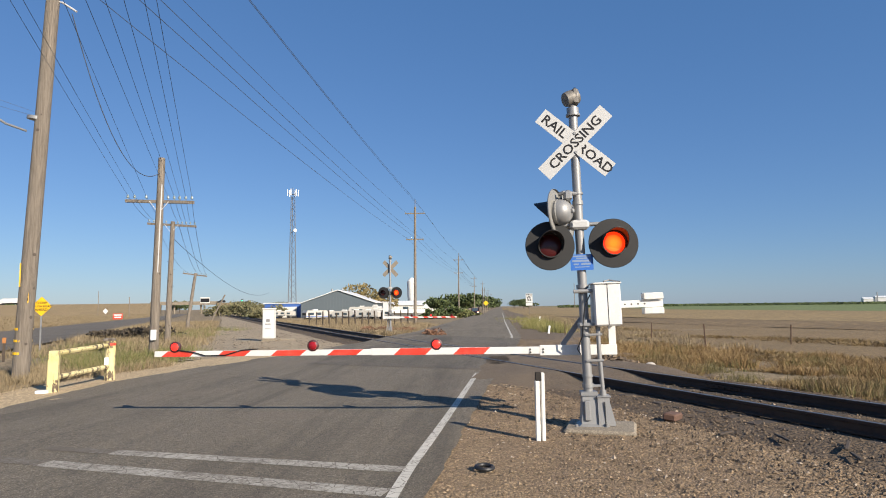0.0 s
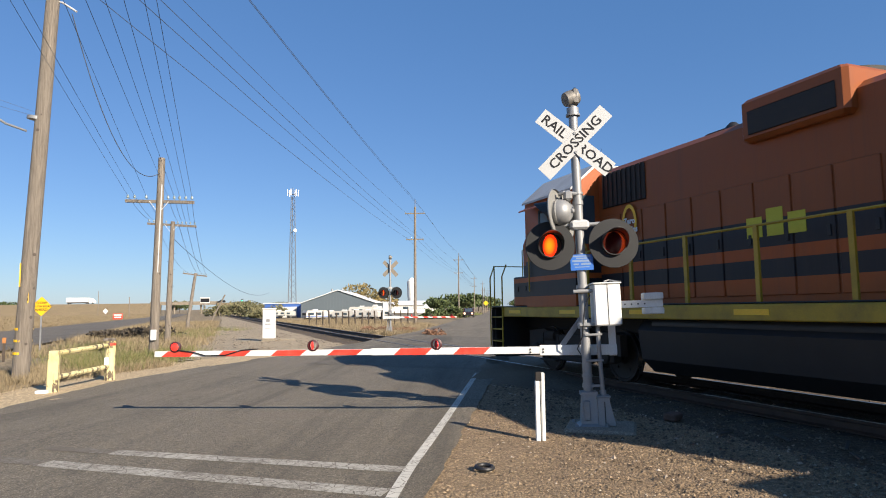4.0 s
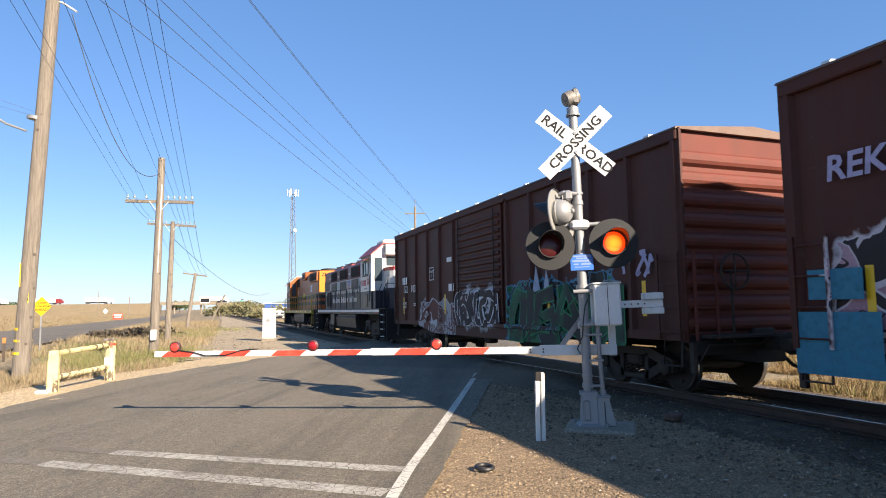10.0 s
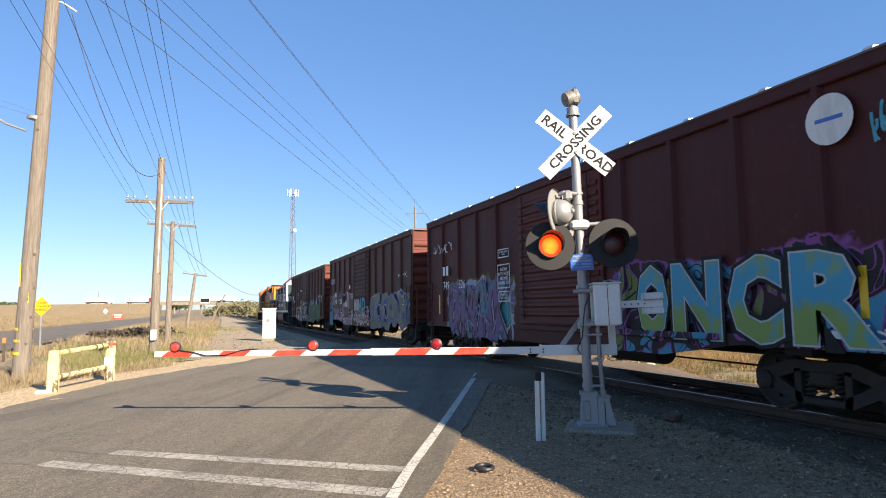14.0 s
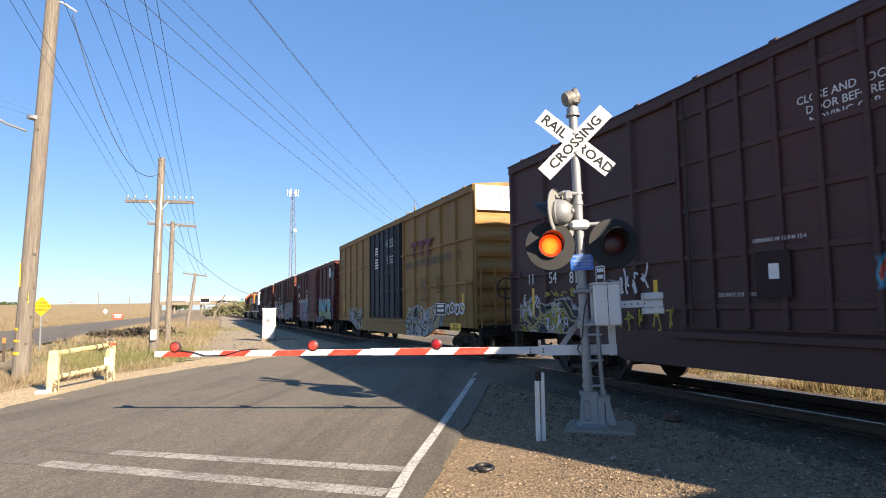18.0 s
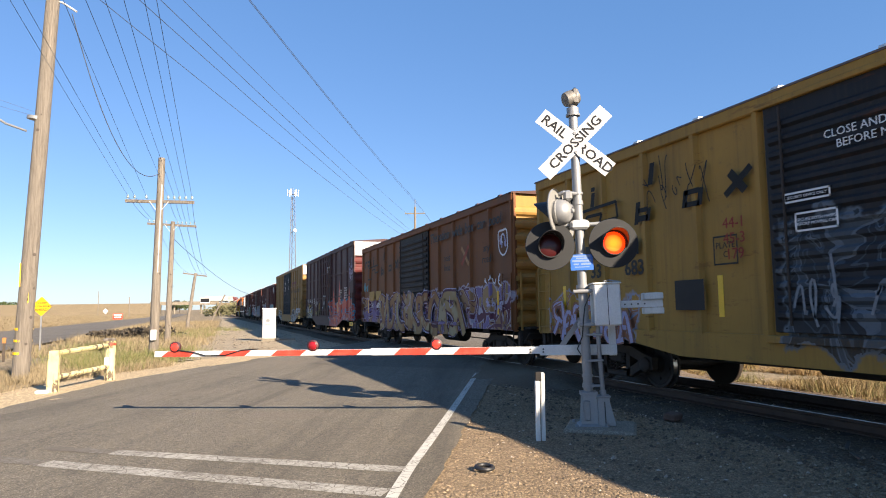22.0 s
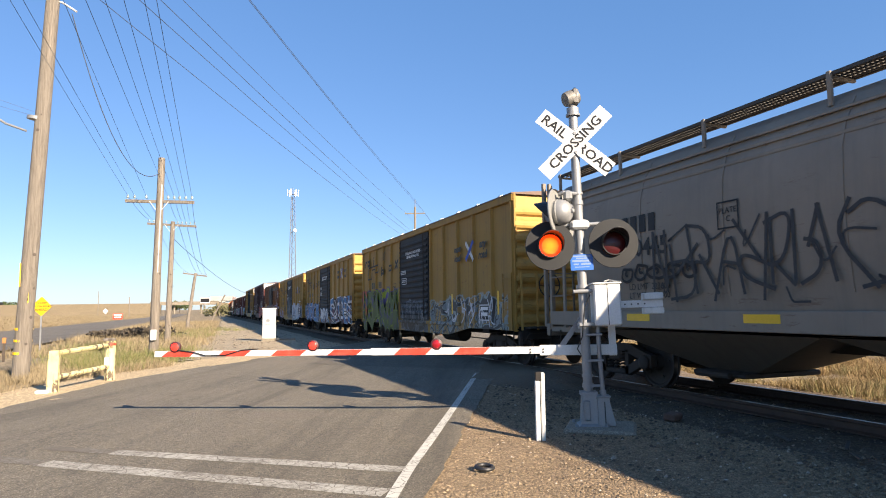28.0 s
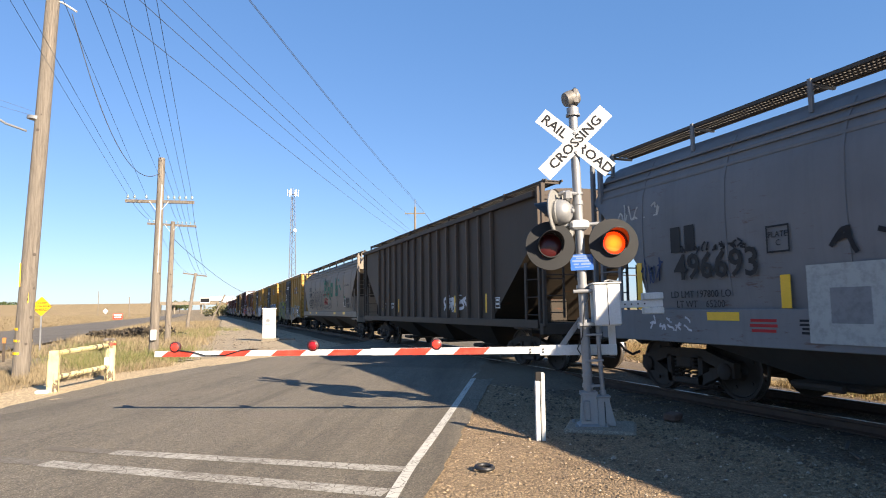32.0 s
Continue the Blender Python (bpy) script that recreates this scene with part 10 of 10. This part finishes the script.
bb = thing("billboard", "small roadside billboard on a post", "billboard", at=pose(p.x, p.y, -0.8, 0, 0, -20))
part("board", Shape().box(-2.2, 2.2, -0.1, 0.1, 5.4, 8.2), M["white_dirty"], bb)
part("board_band", Shape().box(-2.1, 2.1, -0.12, -0.101, 5.8, 7.6), M["ink"], bb)
part("post", Shape().tube([(0, 0, 0), (0, 0, 5.4)], 0.25, 8), M["galv"], bb)
for x, y, h in ((3.9, 290.0, 3.3), (1.6, 250.0, 2.6)):
    o = thing("line_marker", "white trackside marker post", "marker post", at=pose(x, y, -0.9), group="trackside markers")
    part("post", Shape().box(-0.45, 0.45, -0.3, 0.3, 0, h, 0, 0.03), M["white"], o)
gs = thing("railway_signal", "distant railway signal with green light", "railway signal", at=pose(12.2, 230.0, -1.0))
part("mast", Shape().tube([(0, 0, 0), (0, 0, 5.0)], 0.22, 8), M["white_dirty"], gs)
part("signal_head", Shape().box(-0.4, 0.4, -0.2, 0.2, 4.6, 6.0, 0, 0.05), M["black"], gs)
part("green_lens", Shape().lathe([(0.0, 0.03), (0.22, 0.0)], pose(0, -0.22, 5.5, 90, 0, 0), 12), glowing("green_signal_lens", (0.05, 0.9, 0.45), 1.5), gs)
# buildings and orchard on the right-hand horizon
p = out(1545, 900)
fb = thing("farm_building", "cluster of white farm buildings on the horizon", "farm buildings", at=pose(p.x, p.y, -1, 0, 0, -40))
for x, y, w, h in ((-14, 0, 12, 7), (2, 4, 18, 9), (20, 0, 12, 6), (34, 2, 14, 8)):
    part("building_block", Shape().box(x, x + w, y, y + 12, 0, h), M["white"], fb)
    part("building_roof", Shape().prism([(y - 0.5, h), (y + 6, h + 2.2), (y + 12.5, h)], x - 0.5, x + w + 0.5), M["shed_roof"], fb)
part("grain_leg", Shape().tube([(4, 4, 0), (4, 4, 16)], 0.7, 6), M["galv"], fb)
rnd = np.random.RandomState(3)
N = 14000
px, zz = rnd.uniform(985, 1640, N), rnd.uniform(760, 900, N)
pos = np.array([[*(FWD * z + RGT * ((q - 784) / 1120 * z)).xy, -1.2 + rnd.uniform(0.3, 2.6)] for q, z in zip(px, zz)])
a, b = rnd.normal(size=(N, 3)) * 0.6, rnd.normal(size=(N, 3)) * 0.6
v = np.concatenate([pos - a, pos + b, pos + a, pos - b], 1).reshape(-1, 3)
me = bpy.data.meshes.new("orchard")
me.from_pydata(v.tolist(), [], np.arange(4 * N).reshape(-1, 4).tolist())
me.materials.append(M["leaf"])
tagged(new("orchard", me), "dark green orchard row along the horizon", "orchard", kind="stuff")

# ---- vehicles that drive in the distance ----
DRIVES = []


def semi(label, cab_mat, right=True):
    ob = thing("semi_truck", label, "truck", group="trucks on the highway")
    f = 1 if right else -1
    part("trailer", Shape().box(*sorted((f * -9.0, f * 5.0)), -1.3, 1.3, 1.2, 4.1, 0, 0.05), M["white"], ob, "white box trailer")
    part("cab", Shape().loft([[(f * x0, y, 0.7), (f * x1, y, 0.7), (f * x1, y, 2.0), (f * (x0 + 1.8), y, 3.5), (f * x0, y, 3.5)] for y in (-1.2, 1.2) for x0, x1 in ((5.4, 8.9),)], 0), cab_mat, ob, "truck cab")
    for x in (-7.5, -6.2, 4.0, 5.2, 8.0):
        part("wheel", Shape().tube([(f * x, -1.25, 0.5), (f * x, -0.9, 0.5)], 0.5, 12), M["black"], ob)
    part("chassis", Shape().box(*sorted((f * -9.0, f * 8.0)), -0.5, 0.5, 0.6, 1.2), M["under"], ob)
    return ob


def highway_place(px, t_angle=0.0):
    p = out(px, HZ + 6)
    return pose(p.x, p.y, 5.88, 0, 0, -20.65)


def highway_run(x0, t0, v, turn=None):
    """Steady speed along the highway, resting at the ends of the embankment."""
    lo, hi = -1450.0, 398.0
    ta, tb = sorted((t0 + (lo - x0) / v, t0 + (hi - x0) / v))
    rows = []
    for t in sorted({0.0, SECONDS} | {q for q in (ta, tb) if 0.2 < q < SECONDS - 0.2}):
        m = highway_place(max(lo, min(hi, x0 + v * (t - t0))))
        rows.append((t, m @ turn if turn is not None else m))
    return rows


for lab, mat, t0, x0, v in (("white semi trailer truck on the highway", M["white"], 6.0, 154, 41), ("white semi trailer truck on the highway", M["white"], 0.0, 21, -36), ("white semi trailer truck with pale blue cab", worn("pale_blue_cab", (0.4, 0.5, 0.6), 0.4), 13.0, 152, 41.5), ("white semi trailer truck with red cab", M["loco_red"], 17.0, 205, 39), ("white semi trailer truck on the highway", M["white"], 18.0, 153, 42)):
    ob = semi(lab, mat, v > 0)
    DRIVES.append((ob, highway_run(x0, t0, v)))


def small_car(label, mat, lights=False):
    ob = thing("car", label, "car")
    b = Shape().loft([[(x, y * k, z) for x, z in ((-2.2, 0.35), (2.25, 0.35), (2.25, 0.85), (1.2, 1.0), (0.5, 1.62), (-1.7, 1.66), (-2.2, 1.0))] for y, k in ((-0.92, 1), (0.92, 1))], 0)
    part("body", b, mat, ob, "car body")
    part("glass", Shape().loft([[(x, y, z) for x, z in ((1.12, 1.04), (0.5, 1.57), (-1.6, 1.6), (-1.95, 1.05))] for y in (-0.93, 0.93)], 0), M["cab_glass"], ob)
    for x in (-1.4, 1.45):
        for y in (-0.85, 0.85):
            part("wheel", Shape().tube([(x, y - 0.1, 0.35), (x, y + 0.1, 0.35)], 0.35, 14), M["black"], ob)
    part("windscreen", Shape().add([(1.215, -0.75, 1.02), (1.215, 0.75, 1.02), (0.53, 0.65, 1.6), (0.53, -0.65, 1.6)], [(0, 1, 2, 3)]), M["cab_glass"], ob)
    if lights:
        for y in (-0.68, 0.68):
            part("headlight", Shape().lathe([(0.0, 0.03), (0.16, 0.0)], pose(2.26, y, 0.72, 0, 90, 0), 12), glowing("lit_headlamp", (1.0, 0.55, 0.35), 3.0), ob, "lit headlamp")
        part("grille", Shape().box(2.24, 2.27, -0.5, 0.5, 0.5, 0.75), M["ink"], ob)
        part("bumper", Shape().box(2.2, 2.36, -0.9, 0.9, 0.35, 0.52, 0, 0.04), M["black"], ob)
    return ob


suv = small_car("dark red sport utility vehicle with lit headlamps", worn("dark_red_car_paint", (0.045, 0.01, 0.012), 0.25, 0.2, (0.05, 0.03, 0.03), 0.2, 2), True)
rows = []
for t, u in ((0.0, 132.0), (1.5, 116.0), (3.0, 106.0), (5.0, 98.0), (8.0, 93.0), (SECONDS, 91.0)):
    x, y = by_road(u, -5.2)
    rows.append((t, pose(x, y, road_z(x, y), 0, 0, math.degrees(math.atan2(-ROAD_D.y, -ROAD_D.x)))))
DRIVES.append((suv, rows))
dark = small_car("small dark car on the highway", M["black"])
DRIVES.append((dark, highway_run(202, 22, -46, pose(0, -6, 0, 0, 0, 180))))
white_car = small_car("small white car on the highway", M["white"])
DRIVES.append((white_car, highway_run(100, 23, 46)))

# ---- loose stones, grass ----
def scatter(name, label, category, pts, size, mat, seed, flat=0.6):
    """Many small faceted stones in one mesh."""
    rnd = np.random.RandomState(seed)
    base = np.array([(1, 0, 0), (0, 1, 0), (-1, 0, 0), (0, -1, 0), (0, 0, 1), (0, 0, -0.5)], float)
    faces = np.array([(0, 1, 4), (1, 2, 4), (2, 3, 4), (3, 0, 4), (1, 0, 5), (2, 1, 5), (3, 2, 5), (0, 3, 5)])
    n = len(pts)
    s = size[0] + (size[1] - size[0]) * rnd.rand(n) ** 3
    a = rnd.uniform(0, 6.28, n)
    v = base[None] * (s[:, None, None] * rnd.uniform(0.55, 1.25, (n, 6, 1)))
    v[:, :, 2] *= flat
    x, y = v[:, :, 0].copy(), v[:, :, 1].copy()
    v[:, :, 0], v[:, :, 1] = x * np.cos(a)[:, None] - y * np.sin(a)[:, None], x * np.sin(a)[:, None] + y * np.cos(a)[:, None]
    v += np.array(pts)[:, None, :]
    f = (faces[None] + (np.arange(n) * 6)[:, None, None]).reshape(-1, 3)
    me = bpy.data.meshes.new(name)
    me.from_pydata(v.reshape(-1, 3).tolist(), [], f.tolist())
    me.materials.append(mat)
    return tagged(new(name, me), label, category, kind="stuff")


def stone_mat(name, cols):
    n = Nodes(name)
    i = n.island()
    c = n.mix(n.ramp(i, 0.0, 0.5), cols[0], cols[1])
    c = n.mix(n.math("GREATER_THAN", i, 0.55), c, cols[2])
    c = n.mix(n.math("GREATER_THAN", i, 0.965), c, cols[3])
    return n.done(c, 0.85, 0, n.noise(60), 0.2, 0.004)


M["pebble"] = stone_mat("mixed_pebbles", ((0.095, 0.066, 0.04), (0.185, 0.131, 0.079), (0.3, 0.215, 0.13), (0.46, 0.38, 0.29)))
M["ballast_stone"] = stone_mat("ballast_stones", ((0.06, 0.042, 0.028), (0.105, 0.074, 0.047), (0.17, 0.122, 0.077), (0.34, 0.27, 0.2)))
rnd = np.random.RandomState(11)
pts = []
while len(pts) < 18000:
    y = 2.6 + 13 * rnd.rand() ** 1.6
    x = rnd.uniform(1.5, 7.3)
    edge = 6.4 - (13.6 - y) * 0.554
    if x > edge - 0.15 * rnd.rand():
        pts.append((x, y, gravel_z(x, y) + 0.012 * noise.noise((x * 4, y * 4, 1)) + 0.004))
scatter("gravel_stones", "loose gravel stones beside the road", "gravel", pts, (0.004, 0.028), M["pebble"], 1)
pts = []
while len(pts) < 12000:
    y = 1.5 + 14 * rnd.rand() ** 1.3
    x = rnd.uniform(5.2, 11.0) if rnd.rand() < 0.8 else rnd.uniform(4.0, 7.0)
    if x < 6.4 - (13.6 - y) * 0.554 + 0.2:
        continue
    if abs(abs(x - TRACK_X) - 0.7535) > 0.08:
        z = base_z(min(x, 9.5), y) - 0.04 + (rail_z(y) - 0.15 - base_z(min(x, 9.5), y)) * ease((2.5 - abs(x - TRACK_X)) / 0.9) + 0.035 * noise.noise((x * 3, y * 3, 9))
        pts.append((x, y, max(z, gravel_z(x, y)) + 0.006))
scatter("ballast_stones", "dark crushed stone along the rails", "ballast", pts, (0.01, 0.038), M["ballast_stone"], 2, 0.75)
pts = []
for k in range(2600):
    y = 28 + 60 * rnd.rand() ** 1.4
    x = rnd.uniform(0.5, 11.0)
    if abs(abs(x - TRACK_X) - 0.7535) > 0.1:
        pts.append((x, y, max(land_z(x, y) + 0.02, rail_z(y) - 0.15 if abs(x - TRACK_X) < 1.7 else -9)))
scatter("trackside_stones", "grey stones along the far track", "ballast", pts, (0.02, 0.07), M["ballast_stone"], 3)
pts = []
for k in range(420):
    a, r = rnd.uniform(0, 6.28), 0.9 * rnd.rand() ** 0.6
    x, y = 10.75 + 1.1 * r * math.cos(a), 15.2 + 2.2 * r * math.sin(a)
    pts.append((x, y, land_z(x, y) + 0.32 * (1 - r) ** 1.2))
scatter("dirt_clods", "heap of broken dirt and asphalt clods beside the rails", "dirt heap", pts, (0.04, 0.16), M["ballast_stone"], 4)
solid("boulder", Shape().lathe([(0.05, -0.05), (0.17, 0.0), (0.19, 0.09), (0.1, 0.17), (0.02, 0.19)], pose(0, 0, 0, 0, 8, 0), 9), stone_mat("pale_stone", ((0.4, 0.36, 0.3), (0.45, 0.4, 0.34), (0.42, 0.38, 0.32), (0.5, 0.46, 0.4))), "pale rounded stone beside the rails", "stone", at=pose(13.2, 16.6, -0.34))


def grass_mat(name, a, b, c):
    n = Nodes(name)
    i = n.island()
    col = n.mix(n.ramp(i, 0.0, 0.6), a, b)
    col = n.mix(n.math("GREATER_THAN", i, 0.8), col, c)
    return n.done(col, 0.8)


def grass(name, label, spots, height, mat, seed, per=14, spread=0.16, width=0.007):
    """Blades in tufts: each a bent narrow triangle pair."""
    rnd = np.random.RandomState(seed)
    sp = np.repeat(np.array(spots, float), per, 0)
    n = len(sp)
    off = rnd.normal(size=(n, 2)) * spread
    base = sp[:, :3].copy()
    base[:, :2] += off
    h = height[0] + (height[1] - height[0]) * rnd.rand(n) ** 1.5
    h *= np.repeat(np.array([s[3] for s in spots]), per)
    lean = rnd.normal(size=(n, 2)) * 0.28 * h[:, None] + off * 0.5
    a = rnd.uniform(0, 6.28, n)
    w = np.stack([np.cos(a), np.sin(a), np.zeros(n)], 1) * (width * rnd.uniform(0.6, 1.4, n))[:, None]
    mid, tip = base.copy(), base.copy()
    mid[:, :2] += lean * 0.35
    mid[:, 2] += h * 0.6
    tip[:, :2] += lean
    tip[:, 2] += h
    v = np.stack([base - w, base + w, mid + w * 0.7, mid - w * 0.7, tip], 1).reshape(-1, 3)
    k = np.arange(n)[:, None] * 5
    quads, tris = (k + np.array([0, 1, 2, 3])).tolist(), (k + np.array([3, 2, 4])).tolist()
    me = bpy.data.meshes.new(name)
    me.from_pydata(v.tolist(), [], quads + tris)
    me.materials.append(mat)
    return tagged(new(name, me), label, "grass", kind="stuff")


M["straw"] = grass_mat("dry_straw_grass", (0.19, 0.142, 0.08), (0.29, 0.225, 0.132), (0.13, 0.1, 0.058))
M["straw_gold"] = grass_mat("golden_dry_grass", (0.16, 0.106, 0.043), (0.24, 0.166, 0.072), (0.1, 0.068, 0.032))
M["straw_red"] = grass_mat("russet_dry_grass", (0.168, 0.1, 0.042), (0.255, 0.165, 0.068), (0.3, 0.208, 0.088))
M["grass_green"] = grass_mat("green_tufts", (0.085, 0.095, 0.026), (0.16, 0.16, 0.05), (0.24, 0.2, 0.09))


def left_edge_x(y):
    xs, ys = [p[0] for p in ROAD_LEFT[:9]], [p[1] for p in ROAD_LEFT[:9]]
    return float(np.interp(y, ys, xs))


def right_edge_x(y):
    xs, ys = [p[0] for p in ROAD_RIGHT[:10]], [p[1] for p in ROAD_RIGHT[:10]]
    return float(np.interp(y, ys, xs))


rnd = np.random.RandomState(21)
near, mid, green = [], [], []
while len(near) < 2900:
    y = rnd.uniform(9, 30)
    x = left_edge_x(y) - 1.5 - 6.0 * rnd.rand() ** 1.2
    if x > -7.8 and noise.noise((x * 0.5, y * 0.5, 4)) + 0.4 * noise.noise((x * 1.6, y * 1.4, 6)) > -0.12 and not (y > 22 and x > -0.9):
        near.append((x, y, land_z(x, y) - 0.05, 0.65 + 0.6 * rnd.rand()))
while len(mid) < 3000:
    y = rnd.uniform(28, 110)
    x = rnd.uniform(-7.6, -0.6 + 0.025 * y)
    if noise.noise((x * 0.4, y * 0.2, 8)) > -0.15:
        mid.append((x, y, land_z(x, y) - 0.05, 0.8 + 0.7 * rnd.rand()))
for cx, cy, r, k in ((-2.7, 21.5, 1.0, 260), (-1.6, 24.0, 0.9, 200), (-3.4, 25.0, 1.2, 220), (-0.9, 27.0, 0.8, 90), (-1.2, 46, 2.0, 160), (0.2, 58, 2.5, 160), (-4.5, 33, 1.5, 160)):
    for _ in range(k):
        x, y = cx + r * rnd.normal() * 0.6, cy + r * rnd.normal() * 0.8
        if x < left_edge_x(min(y, 28)) - 0.9:
            green.append((x, y, land_z(x, y) - 0.05, 0.7 + 0.6 * rnd.rand()))
grass("dry_grass", "tall dry straw grass beside the road", near, (0.06, 0.3), M["straw"], 5, 16, 0.13, 0.006)
grass("dry_grass_far", "dry straw grass along the railway", mid, (0.1, 0.36), M["straw"], 6, 12, 0.22, 0.012)
grass("green_grass", "green tufts among the dry grass", green, (0.12, 0.42), M["grass_green"], 7, 14, 0.14, 0.008)
a, b, c = [], [], []
while len(a) < 4000:
    y = 1.5 + 30 * rnd.rand()
    x = 11.4 + 9.5 * rnd.rand() ** 1.1
    ok = x > right_edge_x(y) + (3.5 if y > 14 else -9) and noise.noise((x * 0.45, y * 0.35, 2)) + 0.5 * noise.noise((x * 1.3, y * 1.1, 6)) > 0.0
    if ok:
        q = rnd.rand()
        (c if q < 0.22 and noise.noise((x * 0.6, y * 0.5, 13)) > 0.12 else b if x > 14.5 + 2 * noise.noise((y * 0.3, 0, 1)) else a).append((x, y, land_z(x, y) - 0.05, (0.45 + 0.7 * rnd.rand()) * (1.0 + 1.1 * noise.noise((x * 0.7, y * 0.6, 31)))))
grass("dry_grass_right", "golden dry grass beyond the rails", a, (0.05, 0.3), M["straw_gold"], 8, 16, 0.15, 0.006)
grass("russet_grass", "russet dry weeds beyond the rails", b, (0.06, 0.3), M["straw_red"], 9, 14, 0.18, 0.007)
grass("green_weeds", "scattered green weeds beyond the rails", c, (0.06, 0.24), M["grass_green"], 10, 20, 0.12, 0.009)
d = []
while len(d) < 3600:
    y = 33 + 95 * rnd.rand() ** 1.3
    x = 10.8 + (left_edge_x(y) - 12.4) * rnd.rand() if left_edge_x(y) > 12.6 else 10.9
    if x < left_edge_x(y) - 1.0:
        d.append((x, y, land_z(x, y) - 0.05, 0.7 + 0.8 * rnd.rand()))
grass("dry_grass_yard", "dry grass between the railway and the road", d, (0.12, 0.45), M["straw"], 11, 12, 0.25, 0.014)
e = []
while len(e) < 1500:
    u, w = rnd.uniform(14, 160), rnd.uniform(6.5, 12)
    x, y = by_road(u, w)
    if x > 12:
        e.append((x, y, land_z(x, y) - 0.05, 0.5 + 0.8 * rnd.rand()))
grass("dry_grass_shoulder", "dry grass along the road shoulder", e, (0.12, 0.42), M["straw"], 12, 14, 0.3, 0.014)
f = []
while len(f) < 5000:
    z = 60 + 300 * rnd.rand() ** 1.5
    px = rnd.uniform(-20, 270)
    p = out(px, z)
    if p.x < -19:
        f.append((p.x, p.y, base_z(p.x, p.y) - 0.1, 1.0))
grass("dry_grass_field", "dry grass field beyond the side road", f, (0.2, 0.6), M["straw"], 13, 8, 0.7, 0.035)

M["weed"] = grass_mat("yellow_green_weeds", (0.13, 0.14, 0.035), (0.24, 0.22, 0.07), (0.3, 0.24, 0.1))
w = []
for cx, cy, r, k in ((24.3, 42.1, 1.0, 110), (25.8, 45.5, 1.2, 120), (22.6, 38.2, 0.7, 60), (27.5, 49.0, 1.0, 60), (30.0, 54.0, 1.4, 90), (35.0, 64.0, 1.7, 90), (42.0, 80.0, 2.2, 90)):
    for _ in range(k):
        x, y = cx + r * rnd.normal() * 0.55, cy + r * rnd.normal() * 1.0
        w.append((x, y, land_z(x, y) - 0.05, 0.6 + 0.6 * rnd.rand()))
tufts = []
for cx, cy, r, k in ((14.1, 15.0, 0.4, 18), (12.75, 12.5, 0.5, 26), (13.0, 11.3, 0.35, 12), (14.3, 10.1, 0.45, 18), (18.7, 15.1, 0.6, 20), (16.9, 12.8, 0.35, 12)):
    for _ in range(k):
        x, y = cx + r * rnd.normal() * 0.5, cy + r * rnd.normal() * 0.5
        tufts.append((x, y, land_z(x, y) - 0.05, 0.6 + 0.5 * rnd.rand()))
grass("weed_tufts", "dull yellow-green weeds beyond the rails", tufts, (0.1, 0.4), grass_mat("dull_weeds", (0.09, 0.085, 0.03), (0.16, 0.135, 0.05), (0.2, 0.15, 0.065)), 18, 26, 0.1, 0.005)
grass("shoulder_weeds", "yellow-green weeds on the road shoulder", w, (0.35, 1.0), M["weed"], 17, 22, 0.14, 0.012)

# ---- what moves ----
# low dry growth in patches between the fence and the lane
rnd = random.Random(71)
low = []
while len(low) < 3200:
    x, y = rnd.uniform(17, 34), rnd.uniform(-14, 62)
    if noise.noise((x * 0.22, y * 0.07, 2)) + 0.3 * noise.noise((x * 0.9, y * 0.5, 8)) > 0.03 + 0.02 * (x - 22) and (x - 6.4) * 0.872 - (y - 13.6) * 0.49 > 7:
        low.append((x, y, land_z(x, y) - 0.03, rnd.uniform(0.5, 1.1)))
grass("dry_lane_growth", "low dry brown growth along the dirt lane", low, (0.05, 0.2), M["straw_gold"], 23, 14, 0.4, 0.02)


def motions():
    times = [0.5 * k for k in range(65)]
    for car, off, axles in CARS:
        rows = []
        for t in times:
            y = train_s(t) + off
            rows.append((t, pose(TRACK_X, y, rail_z(y), GRADE, 0, 0)))
        walk(car, rows)
        for ob, r in axles:
            at = ob.matrix_basis.copy()
            walk(ob, [(k / 15, at @ Matrix.Rotation(-(train_s(k / 15)) / r, 4, "X")) for k in range(481)])
    for ob, rows in DRIVES:
        walk(ob, rows)
    # flashers: the discs swing their lit face out, left and right by turns
    beat, lit = 1.2392, 0.505
    for disc, m, which in FLASH:
        turns = [0.293 + beat * k + d for k in range(26) for d in (0.0, lit)] if which < 2 else []
        angle = 180.0 if which == 1 else 0.0
        rows = [(0, angle)]
        for t in turns:
            f = round(t * FPS) - 2
            if t < SECONDS - 0.15:
                rows += [(f - 1, angle), (f, angle), (f + 1, angle + 60), (f + 2, angle + 120), (f + 3, angle + 180), (f + 4, angle + 180)]
                angle += 180
        rows.append((round(SECONDS * FPS), angle))
        out = [(f / FPS, m @ pose(0, 0, 0, 0, a, 0)) for f, a in rows]
        walk(disc, out)



motions()
